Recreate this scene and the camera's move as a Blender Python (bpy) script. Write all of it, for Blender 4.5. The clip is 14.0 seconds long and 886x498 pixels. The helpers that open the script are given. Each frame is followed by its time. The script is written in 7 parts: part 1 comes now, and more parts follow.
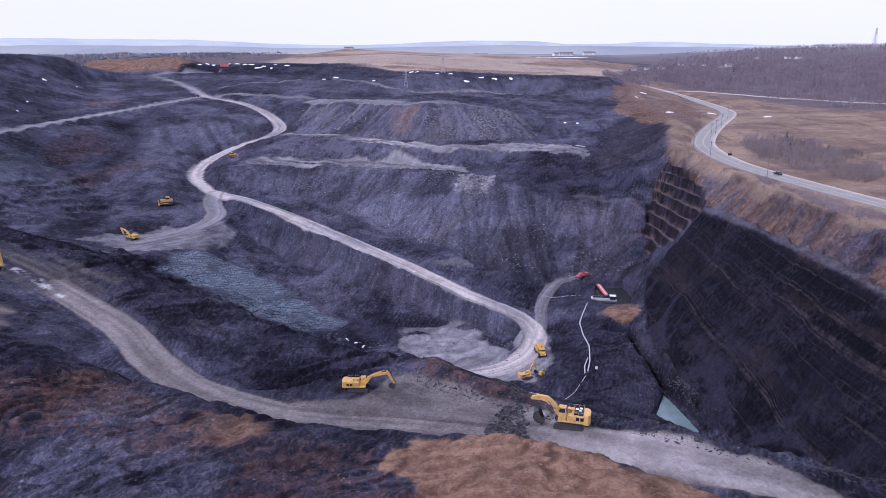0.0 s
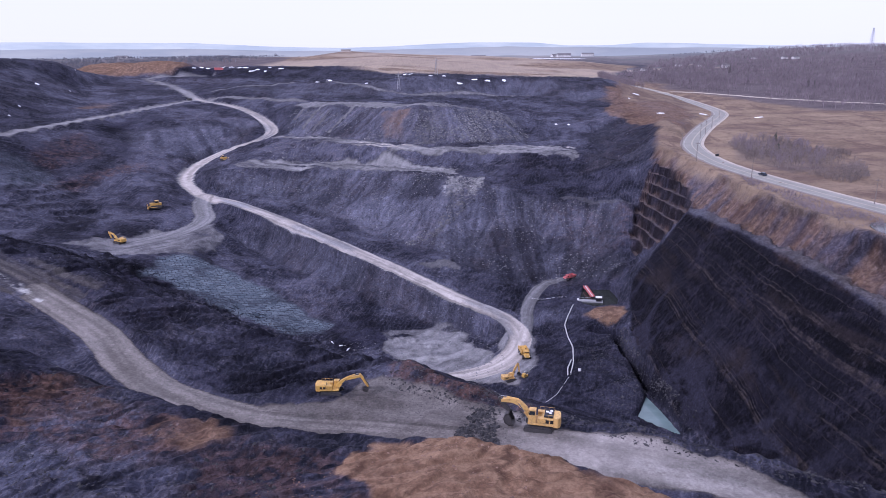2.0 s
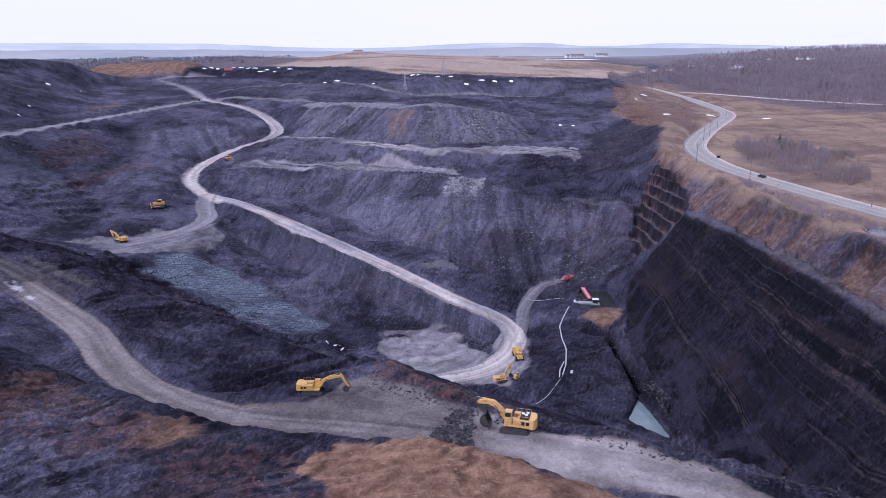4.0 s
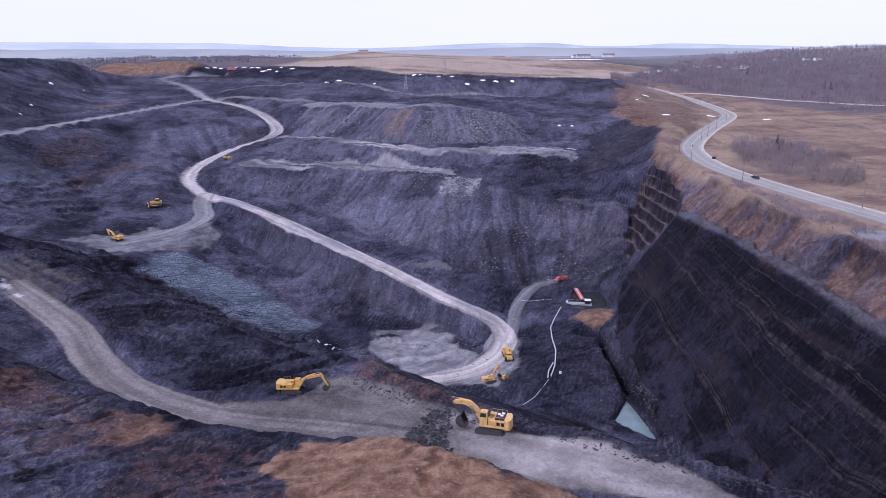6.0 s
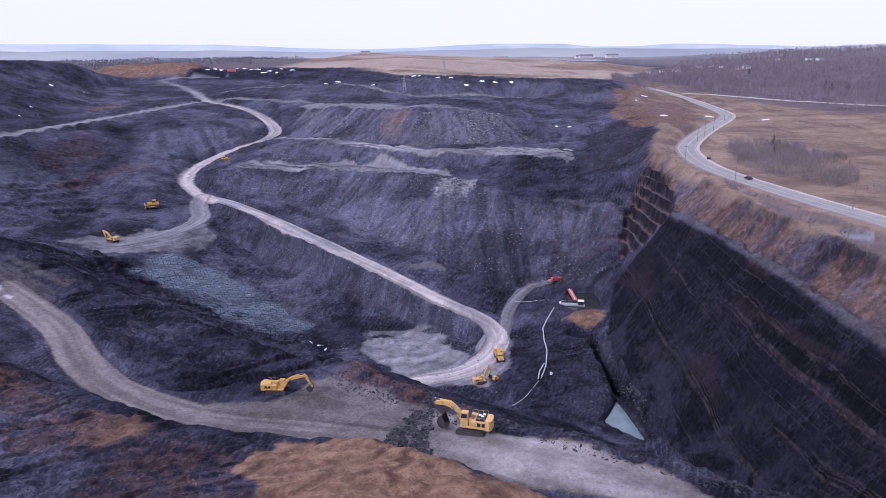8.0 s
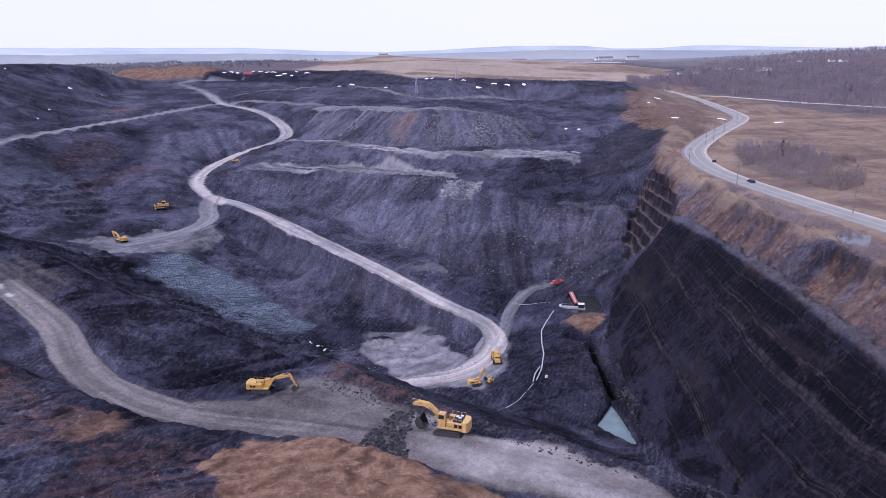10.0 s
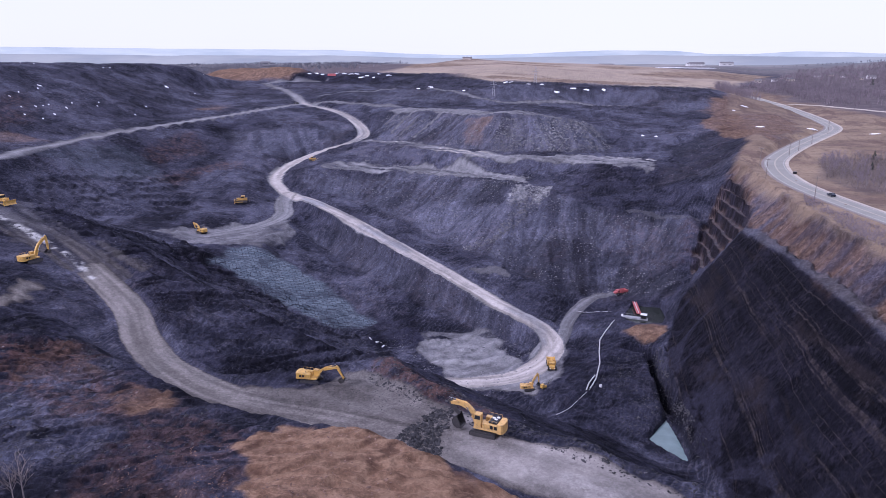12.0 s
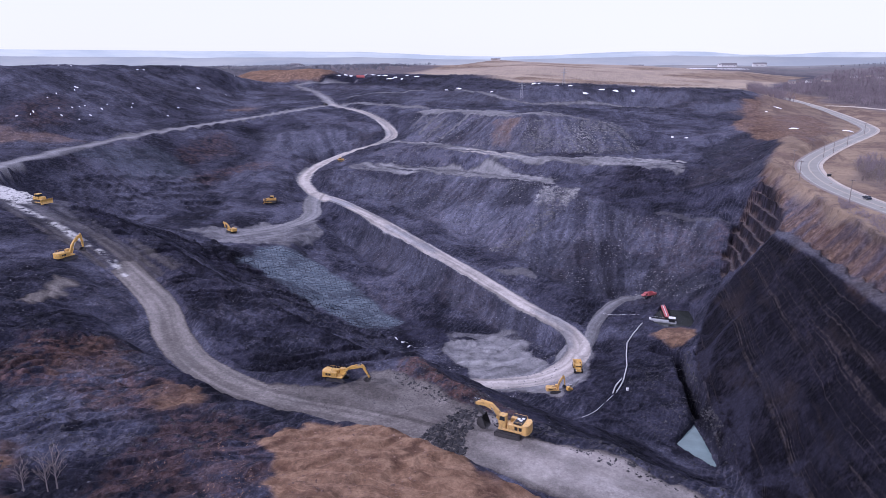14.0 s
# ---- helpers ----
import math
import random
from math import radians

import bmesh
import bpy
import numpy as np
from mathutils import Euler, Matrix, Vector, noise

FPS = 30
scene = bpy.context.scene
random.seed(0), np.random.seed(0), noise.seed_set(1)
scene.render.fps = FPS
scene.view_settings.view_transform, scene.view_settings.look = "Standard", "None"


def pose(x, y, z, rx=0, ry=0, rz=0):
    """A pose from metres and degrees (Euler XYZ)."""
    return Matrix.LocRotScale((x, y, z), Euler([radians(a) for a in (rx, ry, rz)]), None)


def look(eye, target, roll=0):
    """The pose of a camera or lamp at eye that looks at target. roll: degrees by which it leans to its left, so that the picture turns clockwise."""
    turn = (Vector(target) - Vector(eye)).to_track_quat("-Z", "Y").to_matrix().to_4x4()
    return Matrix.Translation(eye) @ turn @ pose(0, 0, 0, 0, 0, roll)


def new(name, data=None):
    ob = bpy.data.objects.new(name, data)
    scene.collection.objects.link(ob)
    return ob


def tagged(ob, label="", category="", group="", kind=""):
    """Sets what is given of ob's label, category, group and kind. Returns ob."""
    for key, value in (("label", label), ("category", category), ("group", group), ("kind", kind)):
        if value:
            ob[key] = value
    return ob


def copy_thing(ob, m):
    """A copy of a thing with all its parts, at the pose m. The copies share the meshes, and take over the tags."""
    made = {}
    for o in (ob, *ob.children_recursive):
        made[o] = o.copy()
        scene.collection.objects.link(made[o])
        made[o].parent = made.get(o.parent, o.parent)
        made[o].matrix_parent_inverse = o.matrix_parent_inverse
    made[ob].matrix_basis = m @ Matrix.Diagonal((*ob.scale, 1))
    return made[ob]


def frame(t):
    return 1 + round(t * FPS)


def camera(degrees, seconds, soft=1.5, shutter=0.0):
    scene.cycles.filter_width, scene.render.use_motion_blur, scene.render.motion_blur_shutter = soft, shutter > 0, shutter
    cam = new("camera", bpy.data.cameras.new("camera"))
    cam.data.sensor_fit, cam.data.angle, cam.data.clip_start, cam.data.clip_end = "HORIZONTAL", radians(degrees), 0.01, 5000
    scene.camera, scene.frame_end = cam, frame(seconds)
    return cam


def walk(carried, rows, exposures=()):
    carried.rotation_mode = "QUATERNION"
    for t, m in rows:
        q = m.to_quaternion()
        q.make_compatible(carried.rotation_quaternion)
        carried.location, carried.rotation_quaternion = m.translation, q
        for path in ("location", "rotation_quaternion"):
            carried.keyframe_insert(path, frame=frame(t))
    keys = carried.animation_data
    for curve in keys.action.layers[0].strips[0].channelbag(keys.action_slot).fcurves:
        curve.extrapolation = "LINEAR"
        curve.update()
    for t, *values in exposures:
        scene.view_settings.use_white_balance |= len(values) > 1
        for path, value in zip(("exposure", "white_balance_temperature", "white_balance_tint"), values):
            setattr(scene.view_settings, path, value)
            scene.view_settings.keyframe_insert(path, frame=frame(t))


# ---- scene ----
cam = camera(65.4, 14.0, soft=0.85)
METRES, EYE, TILT, LEAN, TURN = 50.0, 100.0, -16.2, 0.0, 0.0
ROWS = [
    (0.0, 0.0, 0.0, 0.0, 0.0, 0.0, -0.0),
    (0.5, 0.0236, 0.001, 0.0012, -0.04, 0.04, 0.22),
    (1.0, 0.0637, 0.0015, 0.0023, -0.1, 0.07, 0.32),
    (1.5, 0.1088, 0.0019, 0.0036, -0.12, 0.12, 0.34),
    (2.0, 0.1553, 0.0013, 0.0047, 0.12, 0.15, 0.28),
    (2.5, 0.2022, 0.0011, 0.0061, 0.49, 0.16, 0.19),
    (5.0, 0.418, 0.0031, 0.006, 1.54, 0.2, -0.18),
    (5.5, 0.4552, 0.0029, 0.0069, 1.56, 0.18, -0.21),
    (6.0, 0.486, 0.0026, 0.0081, 1.96, 0.18, -0.35),
    (6.5, 0.5154, 0.0016, 0.0096, 2.27, 0.2, -0.44),
    (7.0, 0.5413, 0.0006, 0.0103, 2.44, 0.21, -0.47),
    (7.5, 0.5688, 0.0003, 0.0105, 2.41, 0.21, -0.4),
    (8.0, 0.6006, -0.0011, 0.0108, 2.35, 0.24, -0.31),
    (10.5, 0.8701, -0.0136, 0.0098, 5.64, 0.45, -1.1),
    (11.0, 0.931, -0.0198, 0.0083, 7.66, 0.46, -1.8),
    (11.5, 0.9695, -0.0258, 0.0066, 9.34, 0.44, -2.59),
    (12.0, 0.9842, -0.0303, 0.0066, 10.68, 0.46, -3.12),
    (12.5, 0.9871, -0.0344, 0.0063, 11.79, 0.48, -3.41),
    (13.0, 0.9902, -0.0365, 0.0057, 12.43, 0.47, -3.54),
    (13.5, 0.9896, -0.0359, 0.0033, 12.49, 0.5, -3.52),
    (14.0, 0.9894, -0.0352, 0.001, 12.91, 0.45, -3.6),
]
walk(cam, [(t, pose(0, 0, EYE, TILT, LEAN, TURN) @ pose(METRES * x, METRES * y, METRES * z, 90 + pitch, roll, yaw)) for t, x, y, z, yaw, pitch, roll in ROWS],
     [(0.0, 0.0, 5260, 33.0), (14.0, 0.0, 5260, 33.0)])

# ---- world and sun: sun through thin bright cloud ----
world = bpy.data.worlds.new("overcast_sky")
scene.world = world
world.use_nodes = True
wt = world.node_tree
wt.nodes.clear()
w_out = wt.nodes.new("ShaderNodeOutputWorld")
w_sky = wt.nodes.new("ShaderNodeTexSky")
w_sky.sky_type, w_sky.sun_disc = "NISHITA", False
SUN_ELEVATION, SUN_AZIMUTH = radians(40), radians(232)
w_sky.sun_elevation, w_sky.sun_rotation = SUN_ELEVATION, SUN_AZIMUTH
w_clear = wt.nodes.new("ShaderNodeBackground")
w_clear.inputs["Strength"].default_value = 0.11
w_cloud = wt.nodes.new("ShaderNodeBackground")
w_cloud.inputs["Strength"].default_value = 1.0
w_mix = wt.nodes.new("ShaderNodeMixShader")
w_noise = wt.nodes.new("ShaderNodeTexNoise")
w_noise.inputs["Scale"].default_value, w_noise.inputs["Detail"].default_value = 1.6, 3
w_ramp = wt.nodes.new("ShaderNodeMapRange")
w_ramp.inputs["From Min"].default_value, w_ramp.inputs["From Max"].default_value = 0.3, 0.7
w_ramp.inputs["To Min"].default_value, w_ramp.inputs["To Max"].default_value = 0.90, 0.98
w_cloud.inputs["Color"].default_value = (1.0, 0.985, 0.99, 1)
wt.links.new(w_sky.outputs[0], w_clear.inputs["Color"])
wt.links.new(w_noise.outputs["Fac"], w_ramp.inputs["Value"])
wt.links.new(w_ramp.outputs[0], w_mix.inputs[0])
wt.links.new(w_clear.outputs[0], w_mix.inputs[1])
wt.links.new(w_cloud.outputs[0], w_mix.inputs[2])
wt.links.new(w_mix.outputs[0], w_out.inputs[0])

sun = new("sun", bpy.data.lights.new("sun", "SUN"))
sun.data.energy, sun.data.angle, sun.data.color = 2.6, radians(5), (1.0, 0.94, 0.86)
sun.matrix_world = look((0, 0, 0), (-math.sin(SUN_AZIMUTH) * math.cos(SUN_ELEVATION), -math.cos(SUN_AZIMUTH) * math.cos(SUN_ELEVATION), -math.sin(SUN_ELEVATION)))

# ---- materials ----
def material(name):
    m = bpy.data.materials.new(name)
    m.use_nodes = True
    return m, m.node_tree, m.node_tree.nodes["Principled BSDF"]


def node(tree, kind, inputs=(), **settings):
    n = tree.nodes.new(kind)
    for key, value in settings.items():
        setattr(n, key, value)
    for key, value in dict(inputs).items():
        if isinstance(value, bpy.types.NodeSocket):
            tree.links.new(value, n.inputs[key])
        else:
            n.inputs[key].default_value = value
    return n


def math_node(tree, op, a, b=0.0, clamp=False):
    return node(tree, "ShaderNodeMath", {0: a, 1: b}, operation=op, use_clamp=clamp).outputs[0]


def noise_at(tree, co, scale, detail=5.0, rough=0.6, distortion=0.0):
    return node(tree, "ShaderNodeTexNoise", {"Vector": co, "Scale": scale, "Detail": detail, "Roughness": rough, "Distortion": distortion}).outputs["Fac"]


def remap(tree, value, lo, hi, to_lo=0.0, to_hi=1.0):
    return node(tree, "ShaderNodeMapRange", {"Value": value, "From Min": lo, "From Max": hi, "To Min": to_lo, "To Max": to_hi}).outputs[0]


def mix_colour(tree, fac, a, b, blend="MIX"):
    n = tree.nodes.new("ShaderNodeMix")
    n.data_type, n.blend_type = "RGBA", blend
    for socket, value in ((n.inputs[0], fac), (n.inputs[6], a), (n.inputs[7], b)):
        if isinstance(value, bpy.types.NodeSocket):
            tree.links.new(value, socket)
        else:
            socket.default_value = (*value, 1) if isinstance(value, tuple) and len(value) == 3 else value
    return n.outputs[2]


def scaled(tree, co, sx, sy, sz, rot=(0, 0, 0)):
    return node(tree, "ShaderNodeMapping", {"Vector": co, "Scale": (sx, sy, sz), "Rotation": rot}).outputs[0]


def simple(name, colour, rough=0.6, metal=0.0, var=0.25, scale=1.5, bump=0.0, dirt=None, dirt_amount=0.0):
    """A plain surface with grain, blotches and, if asked for, dirt on it."""
    m, t, b = material(name)
    co = node(t, "ShaderNodeTexCoord").outputs["Object"]
    big, fine = noise_at(t, co, scale * 0.3, 3), noise_at(t, co, scale * 4, 4)
    k = remap(t, math_node(t, "ADD", math_node(t, "MULTIPLY", big, 0.6), math_node(t, "MULTIPLY", fine, 0.4)), 0.3, 0.7, 1 - var, 1 + var)
    col = mix_colour(t, 1.0, tuple(colour), node(t, "ShaderNodeCombineColor", {0: k, 1: k, 2: k}).outputs[0], "MULTIPLY")
    if dirt:
        col = mix_colour(t, remap(t, noise_at(t, co, scale * 1.3, 6, 0.7), 0.62 - dirt_amount * 0.3, 0.75), col, tuple(dirt))
    t.links.new(col, b.inputs["Base Color"])
    b.inputs["Metallic"].default_value = metal
    t.links.new(remap(t, fine, 0.3, 0.7, max(rough - 0.1, 0.03), min(rough + 0.1, 1)), b.inputs["Roughness"])
    if bump:
        t.links.new(node(t, "ShaderNodeBump", {"Strength": 0.6, "Distance": bump, "Height": fine}).outputs[0], b.inputs["Normal"])
    return m


def grey_of(tree, k):
    return node(tree, "ShaderNodeCombineColor", {0: k, 1: k, 2: k}).outputs[0]


def ground_material():
    """Earth of the mine and the country round it; the mesh's zones choose between coal, dust, soil, shale, grass and
    forest litter, and paint in shade and haze.
    """
    m, t, b = material("mine_ground")
    co = node(t, "ShaderNodeTexCoord").outputs["Object"]
    zones = [node(t, "ShaderNodeSeparateColor", {0: node(t, "ShaderNodeAttribute", attribute_name=k).outputs["Color"]}) for k in ("zone_a", "zone_b", "zone_c", "zone_d", "zone_e")]
    seams_and_shade, rut, streak = zones[4].outputs[0], zones[4].outputs[1], zones[4].outputs[2]
    dust, soil, grass = zones[0].outputs[0], zones[0].outputs[1], zones[0].outputs[2]
    shale, rubble, litter = zones[1].outputs[0], zones[1].outputs[1], zones[1].outputs[2]
    pale, wall, haze = zones[2].outputs[0], zones[2].outputs[1], zones[2].outputs[2]
    tone, run, rust = zones[3].outputs[0], zones[3].outputs[1], zones[3].outputs[2]
    n_huge, n_big = noise_at(t, co, 0.012, 4), noise_at(t, co, 0.055, 7, 0.64, 0.5)
    n_mid, n_grit = noise_at(t, co, 0.33, 6, 0.62), noise_at(t, co, 1.6, 5, 0.75)
    cell = node(t, "ShaderNodeTexVoronoi", {"Vector": co, "Scale": 0.75, "Randomness": 1.0})
    cell_rnd = node(t, "ShaderNodeSeparateColor", {0: cell.outputs["Color"]})
    scuff = noise_at(t, scaled(t, co, 0.10, 0.62, 0.2, (0, 0, radians(28))), 1.0, 7, 0.70, 0.9)
    jitter = node(t, "ShaderNodeTexNoise", {"Vector": co, "Scale": 1.1, "Detail": 3.0}).outputs["Color"]
    bent = node(t, "ShaderNodeVectorMath", {0: co, 1: node(t, "ShaderNodeVectorMath", {0: jitter, "Scale": 1.3}, operation="SCALE").outputs[0]}, operation="ADD").outputs[0]
    small = node(t, "ShaderNodeTexVoronoi", {"Vector": bent, "Scale": 1.5, "Randomness": 1.0})
    large = node(t, "ShaderNodeTexVoronoi", {"Vector": bent, "Scale": 0.42, "Randomness": 1.0})
    small_rnd = node(t, "ShaderNodeSeparateColor", {0: small.outputs["Color"]}).outputs[0]
    large_rnd = node(t, "ShaderNodeSeparateColor", {0: large.outputs["Color"]}).outputs[1]
    # coal and dark spoil, from black to mid grey
    lively = remap(t, tone, 0, 0.8, 0.12, 1.0)
    black = mix_colour(t, remap(t, n_big, 0.42, 0.58), (0.0048, 0.0049, 0.0092), (0.0195, 0.0192, 0.034))
    black = mix_colour(t, remap(t, n_mid, 0.55, 0.59, 0, 0.4), black, (0.042, 0.039, 0.060))
    mid = mix_colour(t, remap(t, n_big, 0.42, 0.58), (0.036, 0.038, 0.060), (0.102, 0.104, 0.144))
    mid = mix_colour(t, remap(t, n_mid, 0.55, 0.59, 0, 0.35), mid, (0.165, 0.158, 0.185))
    coal = mix_colour(t, tone, black, mid)
    coal = mix_colour(t, math_node(t, "MULTIPLY", remap(t, n_huge, 0.52, 0.66, 0, 0.18), math_node(t, "MULTIPLY", lively, remap(t, n_mid, 0.4, 0.6))), coal, (0.085, 0.050, 0.042))
    coal = mix_colour(t, math_node(t, "MULTIPLY", rust, remap(t, n_mid, 0.40, 0.58), True), coal, (0.125, 0.066, 0.048))
    coal = mix_colour(t, math_node(t, "MULTIPLY", lively, remap(t, scuff, 0.56, 0.62, 0, 0.30)), coal, (0.120, 0.115, 0.148))
    sweep = node(t, "ShaderNodeTexWave", {"Vector": scaled(t, co, 0.16, 0.16, 0.05, (0, 0, radians(20))), "Scale": 1.0, "Distortion": 14.0, "Detail": 3.0, "Detail Scale": 0.55}, wave_type="BANDS").outputs["Fac"]
    coal = mix_colour(t, math_node(t, "MULTIPLY", lively, remap(t, sweep, 0.72, 0.95, 0, 0.35)), coal, (0.120, 0.113, 0.142))
    # near black for coal seams, and for shade painted on risers and in creases
    coal = mix_colour(t, math_node(t, "MULTIPLY", seams_and_shade, 0.85), coal, (0.0045, 0.0042, 0.0075))
    # tongues of scree that ran down the tipped slopes
    scree = mix_colour(t, remap(t, streak, 0.30, 0.72), (0.052, 0.054, 0.078), (0.112, 0.114, 0.148))
    scree = mix_colour(t, remap(t, noise_at(t, scaled(t, co, 0.06, 0.012, 0.01), 1.0, 4), 0.50, 0.66, 0, 0.22), scree, (0.085, 0.068, 0.070))
    scree = mix_colour(t, 1.0, scree, grey_of(t, remap(t, tone, 0.15, 0.75, 0.42, 1.05)), "MULTIPLY")
    col = mix_colour(t, math_node(t, "MULTIPLY", run, 0.55), coal, scree)
    drawn = math_node(t, "MULTIPLY", remap(t, streak, 0.2, 0.8, -0.26, 0.30), remap(t, run, 0, 1, 0.35, 1.0))
    col = mix_colour(t, 1.0, col, grey_of(t, math_node(t, "ADD", 1.0, drawn)), "MULTIPLY")
    # stones that stand out one by one
    bright = math_node(t, "MULTIPLY", remap(t, cell_rnd.outputs[0], 0.80, 0.97), remap(t, cell.outputs["Distance"], 0.30, 0.16), True)
    col = mix_colour(t, math_node(t, "MULTIPLY", rubble, bright, True), col, (0.27, 0.262, 0.28))
    dark_stone = math_node(t, "MULTIPLY", remap(t, cell_rnd.outputs[1], 0.55, 0.8), remap(t, cell.outputs["Distance"], 0.34, 0.22), True)
    col = mix_colour(t, math_node(t, "MULTIPLY", rubble, dark_stone, True), col, (0.014, 0.013, 0.017))
    # sloping beds and drag marks of the highwall
    xyz = node(t, "ShaderNodeSeparateXYZ", {0: co})
    bed = math_node(t, "ADD", math_node(t, "MULTIPLY", xyz.outputs[0], 1.38), math_node(t, "MULTIPLY", xyz.outputs[1], 0.045))
    bed = math_node(t, "ADD", bed, math_node(t, "MULTIPLY", noise_at(t, co, 0.012, 2), 7.0))
    bed_co = node(t, "ShaderNodeCombineXYZ", {0: bed, 1: math_node(t, "MULTIPLY", xyz.outputs[1], 0.006), 2: 0.0}).outputs[0]
    beds = noise_at(t, bed_co, 0.34, 5, 0.66)
    lines = remap(t, math_node(t, "ABSOLUTE", math_node(t, "SUBTRACT", noise_at(t, bed_co, 0.24, 2, 0.5), 0.5)), 0.012, 0.003)
    hatch = noise_at(t, scaled(t, co, 0.5, 0.5, 0.16, (radians(38), 0, 0)), 1.6, 6, 0.72)
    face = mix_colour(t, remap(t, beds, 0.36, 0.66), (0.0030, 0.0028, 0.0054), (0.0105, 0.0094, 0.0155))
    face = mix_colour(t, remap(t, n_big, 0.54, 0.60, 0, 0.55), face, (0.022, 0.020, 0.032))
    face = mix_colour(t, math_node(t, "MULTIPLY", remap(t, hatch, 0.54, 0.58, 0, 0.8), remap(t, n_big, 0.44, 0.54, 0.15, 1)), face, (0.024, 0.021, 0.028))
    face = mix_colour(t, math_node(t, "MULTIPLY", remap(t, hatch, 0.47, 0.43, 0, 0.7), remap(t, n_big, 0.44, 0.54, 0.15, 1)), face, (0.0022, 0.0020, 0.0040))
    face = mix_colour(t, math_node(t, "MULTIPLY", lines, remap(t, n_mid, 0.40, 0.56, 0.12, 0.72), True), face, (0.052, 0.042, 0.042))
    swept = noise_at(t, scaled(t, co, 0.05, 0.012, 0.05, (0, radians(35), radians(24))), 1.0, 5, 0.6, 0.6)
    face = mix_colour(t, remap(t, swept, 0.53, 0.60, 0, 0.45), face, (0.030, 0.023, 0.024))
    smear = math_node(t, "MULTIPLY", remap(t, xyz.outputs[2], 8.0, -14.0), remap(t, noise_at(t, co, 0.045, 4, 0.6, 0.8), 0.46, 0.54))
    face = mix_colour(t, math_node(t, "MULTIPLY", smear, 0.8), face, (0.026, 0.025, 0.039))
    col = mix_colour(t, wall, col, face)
    # blue-grey shale sheet
    plates = node(t, "ShaderNodeTexBrick", {"Vector": scaled(t, co, 0.10, 0.10, 0.10, (0, 0, radians(-32))), "Color1": (0.090, 0.112, 0.140, 1), "Color2": (0.150, 0.176, 0.205, 1), "Mortar": (0.032, 0.036, 0.050, 1), "Scale": 1.5, "Mortar Size": 0.022, "Bias": 0.0})
    plates = mix_colour(t, remap(t, n_big, 0.38, 0.52, 0.75, 0), plates.outputs["Color"], (0.040, 0.044, 0.060))
    col = mix_colour(t, shale, col, plates)
    # brown soil
    earth = mix_colour(t, remap(t, n_mid, 0.38, 0.62), (0.132, 0.077, 0.049), (0.240, 0.153, 0.099))
    earth = mix_colour(t, remap(t, n_big, 0.52, 0.66, 0, 0.7), earth, (0.082, 0.047, 0.033))
    earth = mix_colour(t, remap(t, scuff, 0.55, 0.58, 0, 0.35), earth, (0.30, 0.195, 0.132))
    # the same painted shade in dark brown, on the soil's step faces
    earth = mix_colour(t, math_node(t, "MULTIPLY", seams_and_shade, 0.75), earth, (0.060, 0.032, 0.024))
    earth = mix_colour(t, 1.0, earth, grey_of(t, remap(t, streak, 0.2, 0.8, 0.72, 1.25)), "MULTIPLY")
    col = mix_colour(t, soil, col, earth)
    # dust of the haul roads, whiter where it lies thick
    dusty = mix_colour(t, remap(t, dust, 0.25, 0.85), (0.086, 0.076, 0.072), (0.245, 0.224, 0.212))
    dusty = mix_colour(t, remap(t, dust, 0.84, 0.98), dusty, (0.385, 0.352, 0.328))
    cool = math_node(t, "MULTIPLY", remap(t, node(t, "ShaderNodeSeparateXYZ", {0: co}).outputs[1], 225, 262), remap(t, dust, 0.92, 0.84))
    dusty = mix_colour(t, cool, dusty, mix_colour(t, remap(t, dust, 0.25, 0.85), (0.085, 0.083, 0.095), (0.240, 0.236, 0.245)))
    dusty = mix_colour(t, remap(t, n_big, 0.50, 0.66, 0, 0.35), dusty, (0.120, 0.115, 0.114))
    dusty = mix_colour(t, 1.0, dusty, grey_of(t, remap(t, rut, 0, 1, 0.66, 1.30)), "MULTIPLY")
    dusty = mix_colour(t, 1.0, dusty, grey_of(t, remap(t, n_mid, 0.35, 0.65, 0.90, 1.10)), "MULTIPLY")
    col = mix_colour(t, remap(t, dust, 0.10, 0.30), col, dusty)
    # wet or frosted pale patches
    col = mix_colour(t, math_node(t, "MULTIPLY", pale, remap(t, n_mid, 0.40, 0.48), True), col, (0.46, 0.455, 0.44))
    # dry grass
    hay = mix_colour(t, remap(t, n_big, 0.36, 0.64), (0.152, 0.110, 0.080), (0.238, 0.174, 0.125))
    hay = mix_colour(t, remap(t, noise_at(t, scaled(t, co, 0.022, 0.045, 0.05), 1.0, 7, 0.66, 0.3), 0.50, 0.58, 0, 0.7), hay, (0.120, 0.081, 0.068))
    hay = mix_colour(t, remap(t, n_huge, 0.50, 0.60, 0, 0.55), hay, (0.300, 0.226, 0.155))
    hay = mix_colour(t, remap(t, n_mid, 0.54, 0.62, 0, 0.5), hay, (0.090, 0.066, 0.055))
    hay = mix_colour(t, remap(t, noise_at(t, scaled(t, co, 0.05, 0.012, 0.05, (0, 0, radians(-20))), 1.0, 6, 0.66, 0.6), 0.54, 0.60, 0, 0.6), hay, (0.105, 0.070, 0.058))
    col = mix_colour(t, grass, col, mix_colour(t, pale, hay, (0.46, 0.39, 0.31)))
    leaf = mix_colour(t, remap(t, n_big, 0.34, 0.66), (0.070, 0.058, 0.064), (0.135, 0.110, 0.112))
    col = mix_colour(t, litter, col, leaf)
    # haze of distance, painted into the far ground's colour
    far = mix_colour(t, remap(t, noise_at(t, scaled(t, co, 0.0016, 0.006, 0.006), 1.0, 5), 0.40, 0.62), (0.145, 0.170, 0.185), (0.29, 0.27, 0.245))
